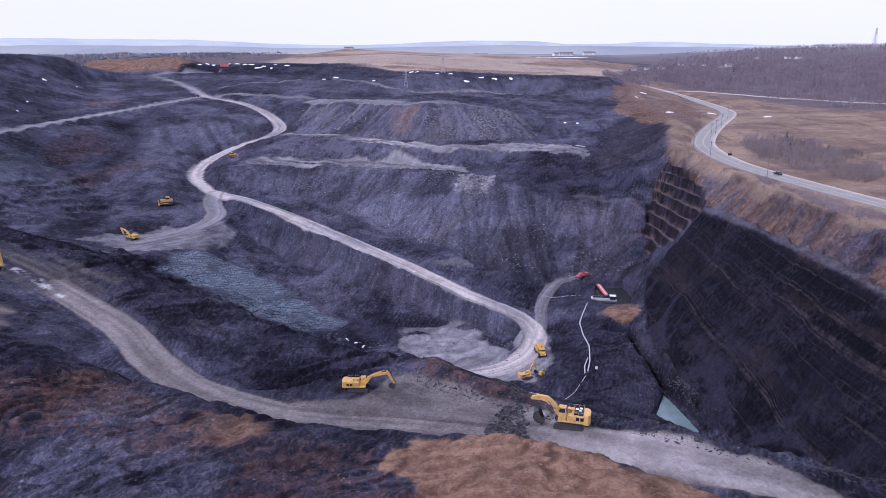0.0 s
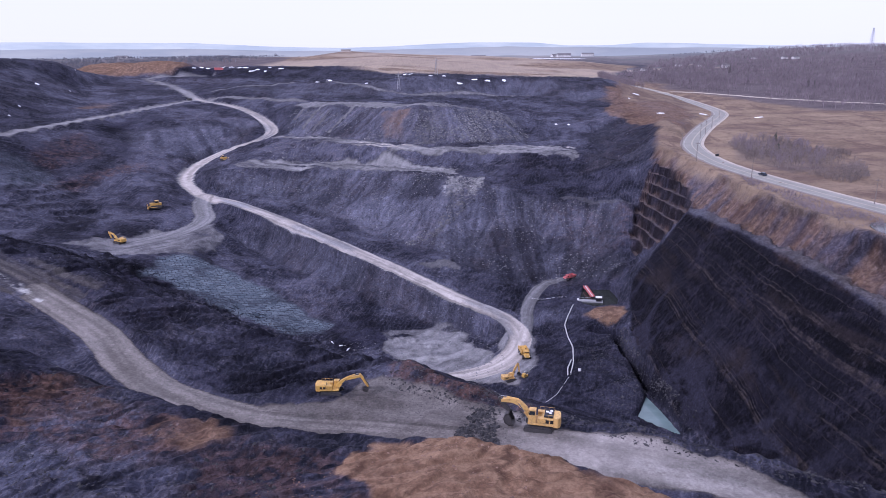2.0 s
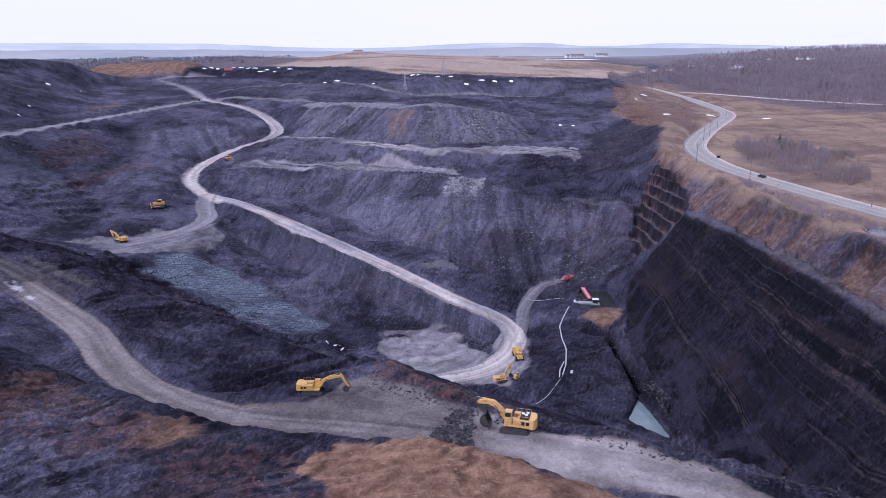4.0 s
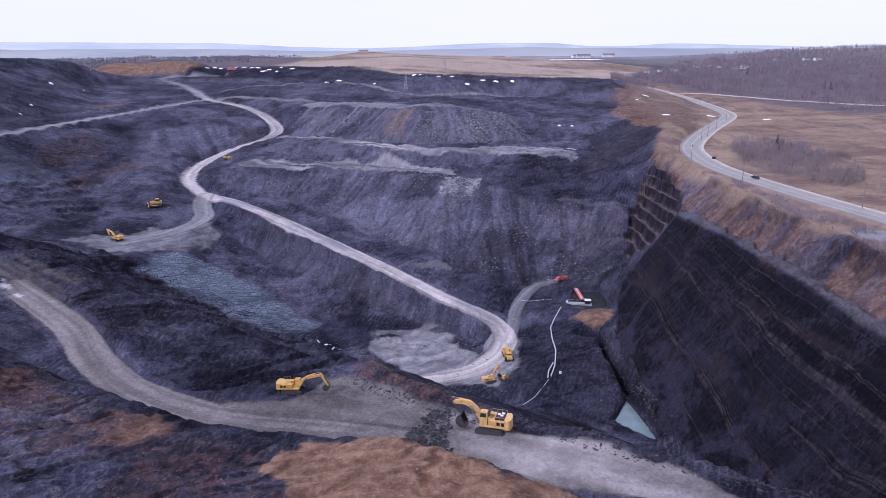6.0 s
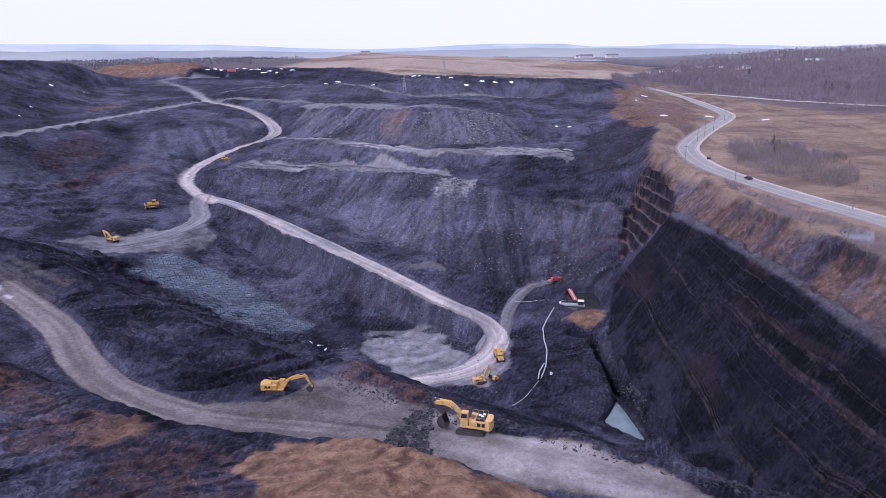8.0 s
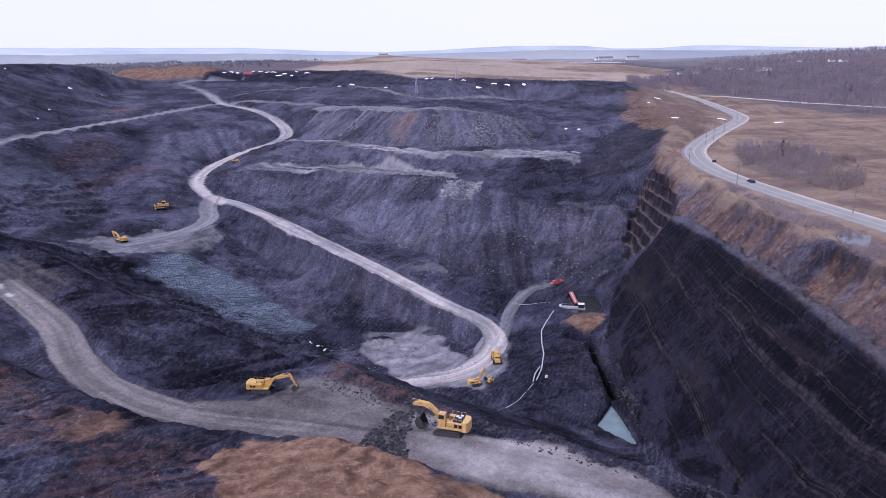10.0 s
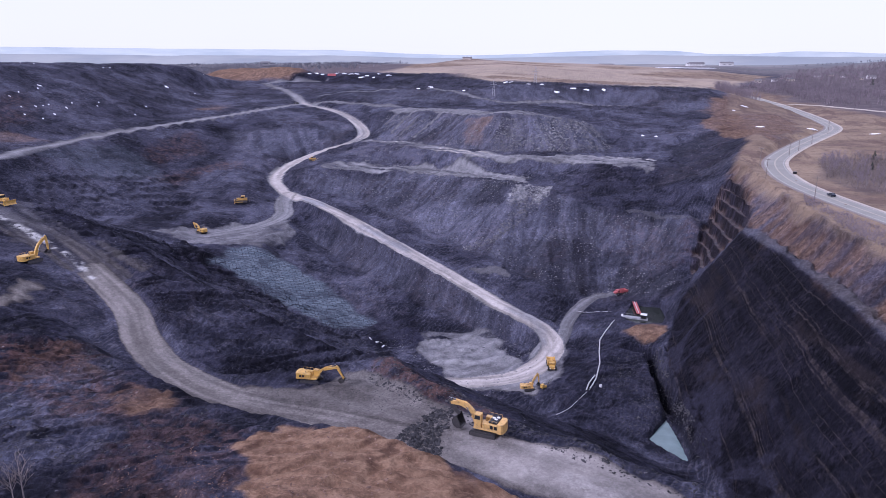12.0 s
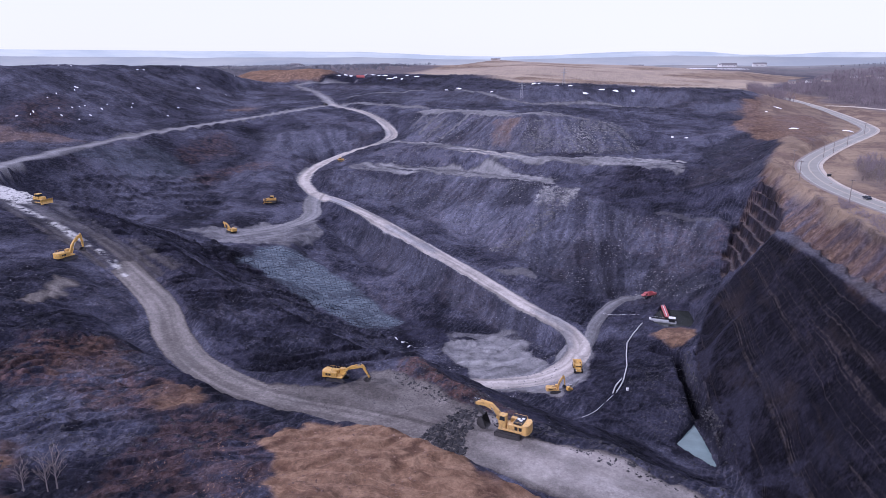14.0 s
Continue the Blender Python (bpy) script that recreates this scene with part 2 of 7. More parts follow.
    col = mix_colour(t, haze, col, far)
    # grit
    calm = remap(t, math_node(t, "MAXIMUM", math_node(t, "MAXIMUM", math_node(t, "MAXIMUM", dust, math_node(t, "MULTIPLY", soil, 0.4)), grass), haze), 0, 1, 1.0, 0.42)
    grit = math_node(t, "ADD", 1.0, math_node(t, "MULTIPLY", remap(t, n_grit, 0.36, 0.64, -0.24, 0.28), calm))
    col = mix_colour(t, 1.0, col, grey_of(t, grit), "MULTIPLY")
    stony = math_node(t, "SUBTRACT", 1.0, math_node(t, "MAXIMUM", math_node(t, "MAXIMUM", math_node(t, "MULTIPLY", dust, 0.8), math_node(t, "MULTIPLY", soil, 0.6)), math_node(t, "MAXIMUM", grass, math_node(t, "MAXIMUM", haze, litter))), True)
    stony = math_node(t, "MULTIPLY", stony, remap(t, shale, 0, 1, 1.0, 0.12))
    blocks = math_node(t, "MULTIPLY", remap(t, small_rnd, 0, 1, 0.80, 1.22), remap(t, large_rnd, 0, 1, 0.88, 1.13))
    blocks = math_node(t, "ADD", 1.0, math_node(t, "MULTIPLY", math_node(t, "SUBTRACT", blocks, 1.0), stony))
    col = mix_colour(t, 1.0, col, grey_of(t, blocks), "MULTIPLY")
    # single pale stones among the dark
    chip = node(t, "ShaderNodeTexVoronoi", {"Vector": bent, "Scale": 1.05, "Randomness": 1.0})
    chip_rnd = node(t, "ShaderNodeSeparateColor", {0: chip.outputs["Color"]}).outputs[2]
    chips = math_node(t, "MULTIPLY", remap(t, chip_rnd, 0.86, 0.97), remap(t, chip.outputs["Distance"], 0.34, 0.22), True)
    chips = math_node(t, "MULTIPLY", chips, math_node(t, "MULTIPLY", math_node(t, "MULTIPLY", stony, remap(t, wall, 0, 1, 1, 0.1)), math_node(t, "MULTIPLY", remap(t, tone, 0.05, 0.6, 0.15, 0.75), remap(t, n_big, 0.42, 0.58))), True)
    col = mix_colour(t, chips, col, (0.20, 0.19, 0.20))
    t.links.new(col, b.inputs["Base Color"])
    b.inputs["Roughness"].default_value = 0.92
    b.inputs["Specular IOR Level"].default_value = 0.10
    lumps = math_node(t, "ADD", math_node(t, "MULTIPLY", n_mid, 0.6), math_node(t, "MULTIPLY", n_grit, 0.6))
    lumps = math_node(t, "ADD", lumps, math_node(t, "MULTIPLY", scuff, 0.12))
    lumps = math_node(t, "ADD", lumps, math_node(t, "MULTIPLY", math_node(t, "MULTIPLY", hatch, wall), 1.1))
    lumps = math_node(t, "SUBTRACT", lumps, math_node(t, "MULTIPLY", cell.outputs["Distance"], math_node(t, "MULTIPLY", rubble, 0.6)))
    facets = math_node(t, "ADD", math_node(t, "MULTIPLY", small.outputs["Distance"], 0.55), math_node(t, "MULTIPLY", large.outputs["Distance"], 0.7))
    lumps = math_node(t, "SUBTRACT", lumps, math_node(t, "MULTIPLY", facets, math_node(t, "MULTIPLY", stony, 0.7)))
    t.links.new(node(t, "ShaderNodeBump", {"Strength": calm, "Distance": 0.5, "Height": lumps}).outputs[0], b.inputs["Normal"])
    return m


GROUND = ground_material()

# ---- the lie of the land ----
def grid_hash(ix, iy, seed):
    h = (ix.astype(np.int64) * 374761393 + iy.astype(np.int64) * 668265263 + seed * 1442695041) & 0x7FFFFFFF
    h = ((h ^ (h >> 13)) * 1274126177) & 0x7FFFFFFF
    return ((h ^ (h >> 16)) & 0xFFFF) / 65535.0


def vnoise(x, y, seed=0):
    ix, iy = np.floor(x), np.floor(y)
    fx, fy = x - ix, y - iy
    fx, fy = fx * fx * (3 - 2 * fx), fy * fy * (3 - 2 * fy)
    a, b = grid_hash(ix, iy, seed), grid_hash(ix + 1, iy, seed)
    c, d = grid_hash(ix, iy + 1, seed), grid_hash(ix + 1, iy + 1, seed)
    return (a + (b - a) * fx) * (1 - fy) + (c + (d - c) * fx) * fy


def fbm(x, y, size, octaves=4, seed=0):
    """Fractal noise from -1 to 1 with lumps of the given size in metres."""
    total, amp, norm = 0, 1.0, 0
    for k in range(octaves):
        total = total + amp * (vnoise(x / size * 2 ** k + 17.3 * k, y / size * 2 ** k - 9.1 * k, seed + k) * 2 - 1)
        norm += amp
        amp *= 0.55
    return total / norm * 1.6


def heaps(x, y, size, seed):
    """Tipped heaps side by side: 1 on top of each, falling to sharp creases between them."""
    u, v = x / size, y / size
    iu, iv = np.floor(u), np.floor(v)
    best = np.full(x.shape, 9.0)
    for a in (-1, 0, 1):
        for b in (-1, 0, 1):
            px, py = iu + a + grid_hash(iu + a, iv + b, seed), iv + b + grid_hash(iu + a, iv + b, seed + 99)
            best = np.minimum(best, (u - px) ** 2 + (v - py) ** 2)
    return 1 - np.sqrt(best)


def smooth(v, lo, hi):
    v = np.clip((v - lo) / (hi - lo), 0, 1)
    return v * v * (3 - 2 * v)


# Break lines: the crests, toes and edges of the mine, in plan metres and height.
HAUL_NEAR = [(-239, 278, 36), (-207, 258, 33.5), (-178, 243, 31), (-146, 228, 27), (-119, 211, 21.5), (-97, 195, 18.8), (-80, 174, 16.5), (-60, 161, 12.8), (-38, 154, 11.2), (-14, 151, 10.5), (10, 146, 11.5), (24, 140, 12.5), (43, 135, 13), (61, 130, 12.5), (81, 122, 12), (106, 108, 11)]
HAUL_RAMP = [(-2, 258, -31), (14, 261, -31), (28, 265, -29.5), (38, 275, -28), (44, 290, -26.5), (42, 303, -24.5), (34.5, 313.5, -22.5), (15.5, 326, -19.5), (-14.7, 347, -11), (-49.7, 372, -4), (-91.5, 409.5, 2), (-126.5, 438, 6), (-153, 455, 7.5), (-171, 472, 12), (-178, 496, 16), (-174, 521, 20.5), (-160, 547, 27), (-136, 561, 33), (-135, 587, 37), (-157, 620, 46), (-184, 640, 53), (-230, 673, 56), (-258, 728, 61), (-298, 776, 67), (-330, 798, 70.5), (-318, 818, 72), (-262, 828, 73)]
HAUL_WEST = [(-230, 673, 56), (-237, 654, 55), (-268, 583, 50), (-299, 499, 46), (-310, 416, 43), (-307, 340, 40), (-285, 300, 38), (-239, 278, 36)]
SPUR_PUMP = [(44, 290, -26.5), (47, 305, -24.5), (48, 321, -23), (55, 338, -20), (63, 349, -17.5), (74, 352, -16)]
SPUR_PAD = [(-153, 455, 7.5), (-150, 436, 4), (-138, 415, 0), (-148, 385, -1.5), (-165, 362, -1)]
HIGHWAY = [(192, 130, 42), (184, 190, 42), (176, 240, 42), (170, 262, 42), (163, 294, 42), (155, 336, 42), (152, 372, 42.3), (158, 420, 42.7), (171, 456, 43), (204, 526, 43.5), (243, 598, 44.4), (258, 634, 44.8), (264, 672, 45.2), (268, 740, 47), (270, 867, 50), (262, 1000, 53)]
LINES = [
    HAUL_NEAR, HAUL_RAMP, HAUL_WEST, SPUR_PUMP, SPUR_PAD, HIGHWAY,
    # bank on which the camera's side of the pit ends, and its top
    [(-92, 162, 22.5), (-74, 150, 23.2), (-60, 143, 24.5), (-45, 134, 26.3), (-32, 127, 27.2), (-19, 121.5, 28.2), (-3, 116.5, 29.6), (7, 112, 31.8), (13, 109.5, 33.5), (27, 105, 32.6), (48, 97, 29), (75, 88, 26), (100, 78, 24)],
    [(-96, 172, 17.3), (-80, 163, 14.8), (-62, 153, 12), (-38, 144.5, 11), (-14, 140, 11), (10, 134, 12), (26, 128, 13), (45, 122, 13), (62, 117, 12.5), (84, 108, 12)],
    [(-57, 116, 28), (-45, 104, 28), (-17, 99, 31), (9, 98, 33.7), (30, 92, 32)],
    [(-120, 90, 27), (-40, 80, 30), (10, 70, 34), (60, 68, 29), (110, 55, 27)],
    [(-300, -300, 42), (0, -60, 40), (300, -300, 42)],
    [(-200, 196, 36), (-165, 190, 33), (-147, 208, 29), (-128, 190, 27), (-112, 176, 24)],
    [(-160, 130, 32), (-123, 139, 28), (-105, 146, 27.5), (-92, 151, 26)],
    [(-160, 127, 30), (-123, 136, 25.5), (-105, 143, 25), (-92, 148, 24.5)],
    # pad and rubble bank above the pit floor
    [(-44, 174, 11.2), (-26, 174, 11.5), (-14, 177, 10.5), (-2, 173, 9.8), (10, 163, 10.5), (24, 153, 11.5)],
    [(-20, 190, 12), (-9, 186, 12.5), (-3, 182, 15), (8, 174, 13.5), (21, 167, 12), (31, 160, 12), (41, 153, 12.5), (51, 149, 13), (63, 141, 14), (72, 137, 14), (84, 131, 13.5), (104, 120, 12.5)],
    [(-28, 232, -29), (-8, 238, -30.5), (15, 240, -31), (35, 235, -29), (50, 229, -28), (64, 228, -29.2), (72, 228, -30.2), (79, 226, -31.4), (91, 214, -31.6), (99, 190, -29)],
    # coal bench beyond the near road
    [(-200, 283, 31), (-160, 262, 28), (-125, 243, 24.5), (-93, 222, 21.5), (-74, 217, 18), (-58, 207, 15.5), (-41, 198, 14), (-28, 192, 12.5)],
    [(-150, 300, 4), (-118, 282, -4), (-92, 262, -11), (-66, 244, -15), (-40, 232, -18)],
    [(-160, 318, 3), (-128, 310, -7), (-100, 302, -15), (-72, 292, -24), (-50, 276, -28.5), (-30, 262, -30), (-8, 250, -31)],
    # pit floor and the shale sheet
    [(-41, 288, -30), (-31, 297, -29.5), (-21, 304, -30), (8, 300, -31), (28, 292, -30)],
    [(-131, 346, -2), (-118, 338, -7), (-106, 330, -12), (-84, 316, -21), (-62, 304, -28)],
    [(-120, 366, -8), (-102, 348, -12), (-77, 338, -20), (-61, 324, -27), (-44, 312, -29)],
    # foot of the ramp's bank
    [(-118, 402, -8), (-102, 392, -15), (-78, 368, -16.5), (-54, 352, -17), (-38, 342, -20), (-14, 326, -26.5), (6, 312, -29.5), (28, 303, -29.5)],
    # slope above the ramp and its benches
    [(60, 350, -15), (40, 350, -14), (20, 362, -10), (-4, 378, -8), (-30, 398, -3), (-70, 428, 4), (-110, 458, 9)],
    [(-150, 480, 21.5), (-85, 482, 22), (-50, 470, 22), (-17, 455, 22), (2, 443, 22), (15, 426, 19.3), (33, 420, 16), (64, 416, 14.5)],
    [(-148, 498, 22.5), (-85, 503, 23), (-17, 474, 23.5), (14, 468, 23), (50, 452, 24)],
    [(-128, 548, 33.5), (-92, 524, 34.2), (-34, 482, 35), (13, 484, 33.5), (50, 480, 33.5), (91, 461, 33)],
    [(-118, 565, 36), (-60, 528, 36), (-10, 508, 35), (40, 512, 35), (76, 530, 35.5), (100, 500, 34)],
    [(-128, 612, 53), (-75, 588, 56), (-40, 560, 57), (-14, 548, 59), (37, 558, 56), (56, 566, 50), (72, 585, 44)],
    [(-120, 640, 56), (-60, 628, 57), (0, 620, 58), (60, 640, 55), (100, 640, 52)],
    [(-142, 668, 60), (-111, 668, 60), (-40, 660, 59.5), (20, 690, 57), (65, 720, 56.5), (117, 690, 57), (160, 660, 53), (177, 640, 50)],
    [(-200, 700, 65), (-111, 732, 68), (-49, 702, 69), (10, 735, 75.5), (63, 742, 72), (116, 735, 71.5), (165, 725, 68), (185, 700, 58)],
    [(-300, 812, 72), (-214, 800, 71), (-140, 790, 71.5), (-90, 780, 72)],
    [(-300, 850, 86.5), (-258, 852, 85.5), (-214, 850, 84.5), (-150, 845, 83.5), (-96, 840, 83), (-66, 812, 76.5), (7, 790, 75), (66, 790, 73), (140, 780, 72), (181, 772, 71)],
    # east end wall and dark back wall
    [(40, 402, 6), (62, 396, 2), (82, 392, 3), (100, 385, 3), (113, 363, -2), (104, 345, -8)],
    [(96, 440, 24), (109, 404, 16), (116, 385, 10)],
    [(114, 476, 30), (122, 450, 31), (126, 412, 32)],
    [(101, 556, 43), (117, 538, 38), (140, 520, 39), (152, 490, 41)],
    [(142, 429, 43), (150, 460, 46), (165, 500, 49), (171, 519, 50.5), (185, 560, 50), (185, 620, 51), (180, 670, 55)],
    # stepped rock, lip of the cut, highwall
    [(142, 429, 43), (139, 377, 43), (140, 323, 42.5), (141, 286, 42), (144, 249, 41.5), (147, 223, 41.5), (150, 190, 41.5), (156, 130, 41.5), (165, 40, 42)],
    [(134, 418, 36), (131.5, 393, 34.5), (128.5, 352, 33), (126, 325, 30.5), (122.6, 317, 27.5), (128, 270, 28.5), (132, 222, 28.5), (133.5, 185, 29), (134, 140, 29), (136, 60, 30)],
    [(124, 398, 12), (116, 380, 3), (113.5, 363, -1), (106, 340, -7), (99, 321, -9.5), (96, 293, -14), (90, 283, -20), (90.5, 257, -24), (91.5, 240, -27.5), (93, 221, -29), (97, 195, -28.5), (103, 165, -24), (110, 140, -7), (118, 118, 9), (122, 100, 12), (126, 50, 20)],
    [(86.5, 283, -27), (88, 265, -32), (88, 250, -34), (87.5, 236, -35), (90, 222, -34)],
    [(56, 306, -21), (72, 301, -21), (82, 286, -22), (86, 267, -24), (85, 249, -27), (79, 232, -30.4)],
    [(60, 268, -24), (58, 252, -26), (64, 241, -28)],
    [(76, 314, -19), (80, 303, -17.5), (88, 300, -17), (93, 308, -18)],
    [(80, 341, -19), (84, 330, -21.5), (91, 329, -21.5), (94, 338, -18)],
    # undercut below the lip
    [(137.4, 377, 40.2), (138.4, 323, 39.6), (139.4, 286, 39), (142.4, 249, 38.6), (145.4, 223, 38.6), (148.4, 190, 38.6), (154, 130, 38.6)],
    # flat shelf above the highwall
    [(126, 316.5, 29), (132, 270, 29.6), (136.5, 222, 29.6), (138.5, 185, 30), (140, 140, 30.5), (143, 60, 31.5)],
    # west wall
    [(-262, 330, 8), (-225, 372, 5.5), (-218, 388, 3), (-204, 416, 6), (-180, 430, 8)],
    [(-185, 340, 3), (-174, 369, 0), (-160, 350, -1), (-140, 344, -2), (-128, 362, -2), (-126, 392, -3)],
    [(-227, 438, 12.6), (-191, 442, 15), (-217, 474, 21.7), (-191, 521, 27), (-226, 522, 31)],
    [(-250, 417, 20.6), (-259, 438, 27), (-266, 470, 32), (-240, 540, 38), (-217, 556, 41), (-179, 579, 41)],
    [(-300, 400, 40), (-288, 499, 44), (-258, 580, 48.5)],
    # hill of old spoil to the west
    [(-420, 380, 45), (-345, 410, 46), (-330, 445, 48), (-319, 529, 50), (-318, 600, 54), (-335, 660, 58), (-352, 700, 62), (-362, 750, 68)],
    [(-560, 400, 70), (-470, 440, 88), (-452, 490, 97.5), (-446, 540, 98.4), (-439, 620, 98), (-415, 680, 97), (-380, 725, 95), (-374, 760, 84), (-376, 790, 74)],
    [(-620, 560, 80), (-520, 690, 88), (-450, 800, 74), (-340, 900, 71)],
    [(-800, 300, 50), (-800, 700, 60), (-700, 1000, 66), (-400, 1150, 70)],
    # back country
    [(-160, 960, 76), (-60, 960, 75), (80, 900, 71), (172, 900, 69), (230, 800, 58)],
    [(-300, 1600, 92), (-209, 1600, 104), (-120, 1600, 98), (289, 1500, 79)],
    [(224, 405, 42), (278, 442, 45), (300, 560, 46), (348, 612, 47), (330, 680, 48), (300, 746, 50), (295, 934, 54), (258, 1064, 60)],
    [(400, 300, 43), (460, 640, 50), (600, 1100, 64), (400, 1500, 68)],
    [(900, 600, 58), (900, 1400, 92), (1100, 1900, 103), (1800, 1900, 104), (2400, 1500, 98)],
    [(-4900, 2400, 66), (-2000, 2400, 66), (-300, 2600, 70), (700, 2800, 72), (3000, 2600, 72), (4900, 2400, 70)],
]
FRAME = [(-4950, -4950, 44), (4950, -4950, 44), (4950, 4950, 70), (-4950, 4950, 66)]


def triangulated(lines, corners):
    from mathutils.geometry import delaunay_2d_cdt
    points, edges, at = [], [], {}
    for line in lines:
        last = None
        for x, y, z in line:
            k = (round(x, 2), round(y, 2))
            if k not in at:
                at[k] = len(points)
                points.append((x, y, z))
            if last is not None and last != at[k]:
                edges.append((last, at[k]))
            last = at[k]
    points += corners
    vs, es, fs, orig, _, _ = delaunay_2d_cdt([Vector(p[:2]) for p in points], edges, [], 0, 1e-4)
    z = [sum(points[i][2] for i in o) / len(o) if o else None for o in orig]
    for i, v in enumerate(vs):
        if z[i] is None:
            near = [(((Vector(vs[b if a == i else a]) - v).length), z[b if a == i else a]) for a, b in es if i in (a, b) and z[b if a == i else a] is not None]
            z[i] = sum(h / d for d, h in near) / sum(1 / d for d, h in near)
    return np.array([(v[0], v[1], h) for v, h in zip(vs, z)]), fs


def spaced(lo, hi, fine_lo, fine_hi, step, grow):
    mid = list(np.arange(fine_lo, fine_hi + step * 0.5, step))
    up, down, s = [mid[-1]], [mid[0]], step
    while up[-1] < hi:
        s *= grow
        up.append(min(up[-1] + s, hi))
    s = step
    while down[-1] > lo:
        s *= grow
        down.append(max(down[-1] - s, lo))
    return np.array(down[:0:-1] + mid + up[1:])


XS = spaced(-4900, 4900, -125, 144, 0.55, 1.024)
YS = np.concatenate([spaced(-4900, 400, 86, 300, 0.58, 1.07)[:-1]])
YS = YS[YS < 300]
YS = np.concatenate([YS, np.arange(300, 470, 0.85), spaced(470, 4900, 470, 600, 1.25, 1.03)])
GX, GY = np.meshgrid(XS, YS)


def heights(lines):
    verts, faces = triangulated(lines, FRAME)
    z = np.full(GX.shape, 50.0)
    for f in faces:
        (ax, ay, az), (bx, by, bz), (cx, cy, cz) = verts[f[0]], verts[f[1]], verts[f[2]]
        i0, i1 = np.searchsorted(XS, min(ax, bx, cx) - 1e-6), np.searchsorted(XS, max(ax, bx, cx) + 1e-6)
        j0, j1 = np.searchsorted(YS, min(ay, by, cy) - 1e-6), np.searchsorted(YS, max(ay, by, cy) + 1e-6)
        det = (by - cy) * (ax - cx) + (cx - bx) * (ay - cy)
        if i0 == i1 or j0 == j1 or abs(det) < 1e-9:
            continue
        x, y = GX[j0:j1, i0:i1], GY[j0:j1, i0:i1]
        u = ((by - cy) * (x - cx) + (cx - bx) * (y - cy)) / det
        v = ((cy - ay) * (x - cx) + (ax - cx) * (y - cy)) / det
        w = 1 - u - v
        inside = (u >= -1e-6) & (v >= -1e-6) & (w >= -1e-6)
        z[j0:j1, i0:i1] = np.where(inside, u * az + v * bz + w * cz, z[j0:j1, i0:i1])
    return z


def to_line(line, reach=60.0):
    """Distance of every grid point to a line, the line's height and way there, and the side (left is positive)."""
    d, h = np.full(GX.shape, 1e3), np.zeros(GX.shape)
    side, along = np.zeros(GX.shape), np.zeros(GX.shape)
    gone = 0.0
    for (ax, ay, az), (bx, by, bz) in zip(line, line[1:]):
        i0, i1 = np.searchsorted(XS, min(ax, bx) - reach), np.searchsorted(XS, max(ax, bx) + reach)
        j0, j1 = np.searchsorted(YS, min(ay, by) - reach), np.searchsorted(YS, max(ay, by) + reach)
        ex, ey = bx - ax, by - ay
        length = math.hypot(ex, ey)
        x, y = GX[j0:j1, i0:i1] - ax, GY[j0:j1, i0:i1] - ay
        s = np.clip((x * ex + y * ey) / length ** 2, 0, 1)
        dist = np.hypot(x - s * ex, y - s * ey)
        near = dist < d[j0:j1, i0:i1]
        for grid, value in ((d, dist), (h, az + s * (bz - az)), (side, np.sign(ex * y - ey * x)), (along, gone + s * length)):
            grid[j0:j1, i0:i1] = np.where(near, value, grid[j0:j1, i0:i1])
        gone += length
    return d, h, side, along


def rounded(line, times=2):
    """Cuts the corners of a line, so that it bends softly."""
    for _ in range(times):
        out = [line[0]]
        for a, b in zip(line, line[1:]):
            out += [tuple(0.75 * p + 0.25 * q for p, q in zip(a, b)), tuple(0.25 * p + 0.75 * q for p, q in zip(a, b))]
        line = out + [line[-1]]
    return line


def region(points, soft=3.0, rag=3.0, seed=5, size=14.0):
    """1 inside an outline, 0 outside, with a ragged edge."""
    reach = 40 + soft + rag
    inside = np.zeros(GX.shape, bool)
    d = np.full(GX.shape, 1e3)
    xs, ys = [p[0] for p in points], [p[1] for p in points]
    i0, i1 = np.searchsorted(XS, min(xs) - reach), np.searchsorted(XS, max(xs) + reach)
    j0, j1 = np.searchsorted(YS, min(ys) - reach), np.searchsorted(YS, max(ys) + reach)
    x, y = GX[j0:j1, i0:i1], GY[j0:j1, i0:i1]
    ins, dd = np.zeros(x.shape, bool), np.full(x.shape, 1e3)
    for (ax, ay), (bx, by) in zip(points, points[1:] + points[:1]):
        if ay != by:
            ins ^= ((ay > y) != (by > y)) & (x < (bx - ax) * (y - ay) / (by - ay) + ax)
        ex, ey = bx - ax, by - ay
        s = np.clip(((x - ax) * ex + (y - ay) * ey) / (ex * ex + ey * ey), 0, 1)
        dd = np.minimum(dd, np.hypot(x - ax - s * ex, y - ay - s * ey))
    signed = np.where(ins, dd, -dd) + rag * fbm(x, y, size, 4, seed)
    out = np.zeros(GX.shape)
    out[j0:j1, i0:i1] = smooth(signed, -soft, soft)
    return out


GZ = heights(LINES)


def blurred(z, n):
    p = np.pad(z, n, mode="edge")
    k = np.cumsum(np.pad(p, ((1, 0), (0, 0))), axis=0)
    p = (k[2 * n + 1:] - k[:-2 * n - 1]) / (2 * n + 1)
    k = np.cumsum(np.pad(p, ((0, 0), (1, 0))), axis=1)
    return (k[:, 2 * n + 1:] - k[:, :-2 * n - 1]) / (2 * n + 1)


GZ = blurred(blurred(GZ, 2), 1)
far_off = smooth(np.hypot(GX, GY), 900, 1800)

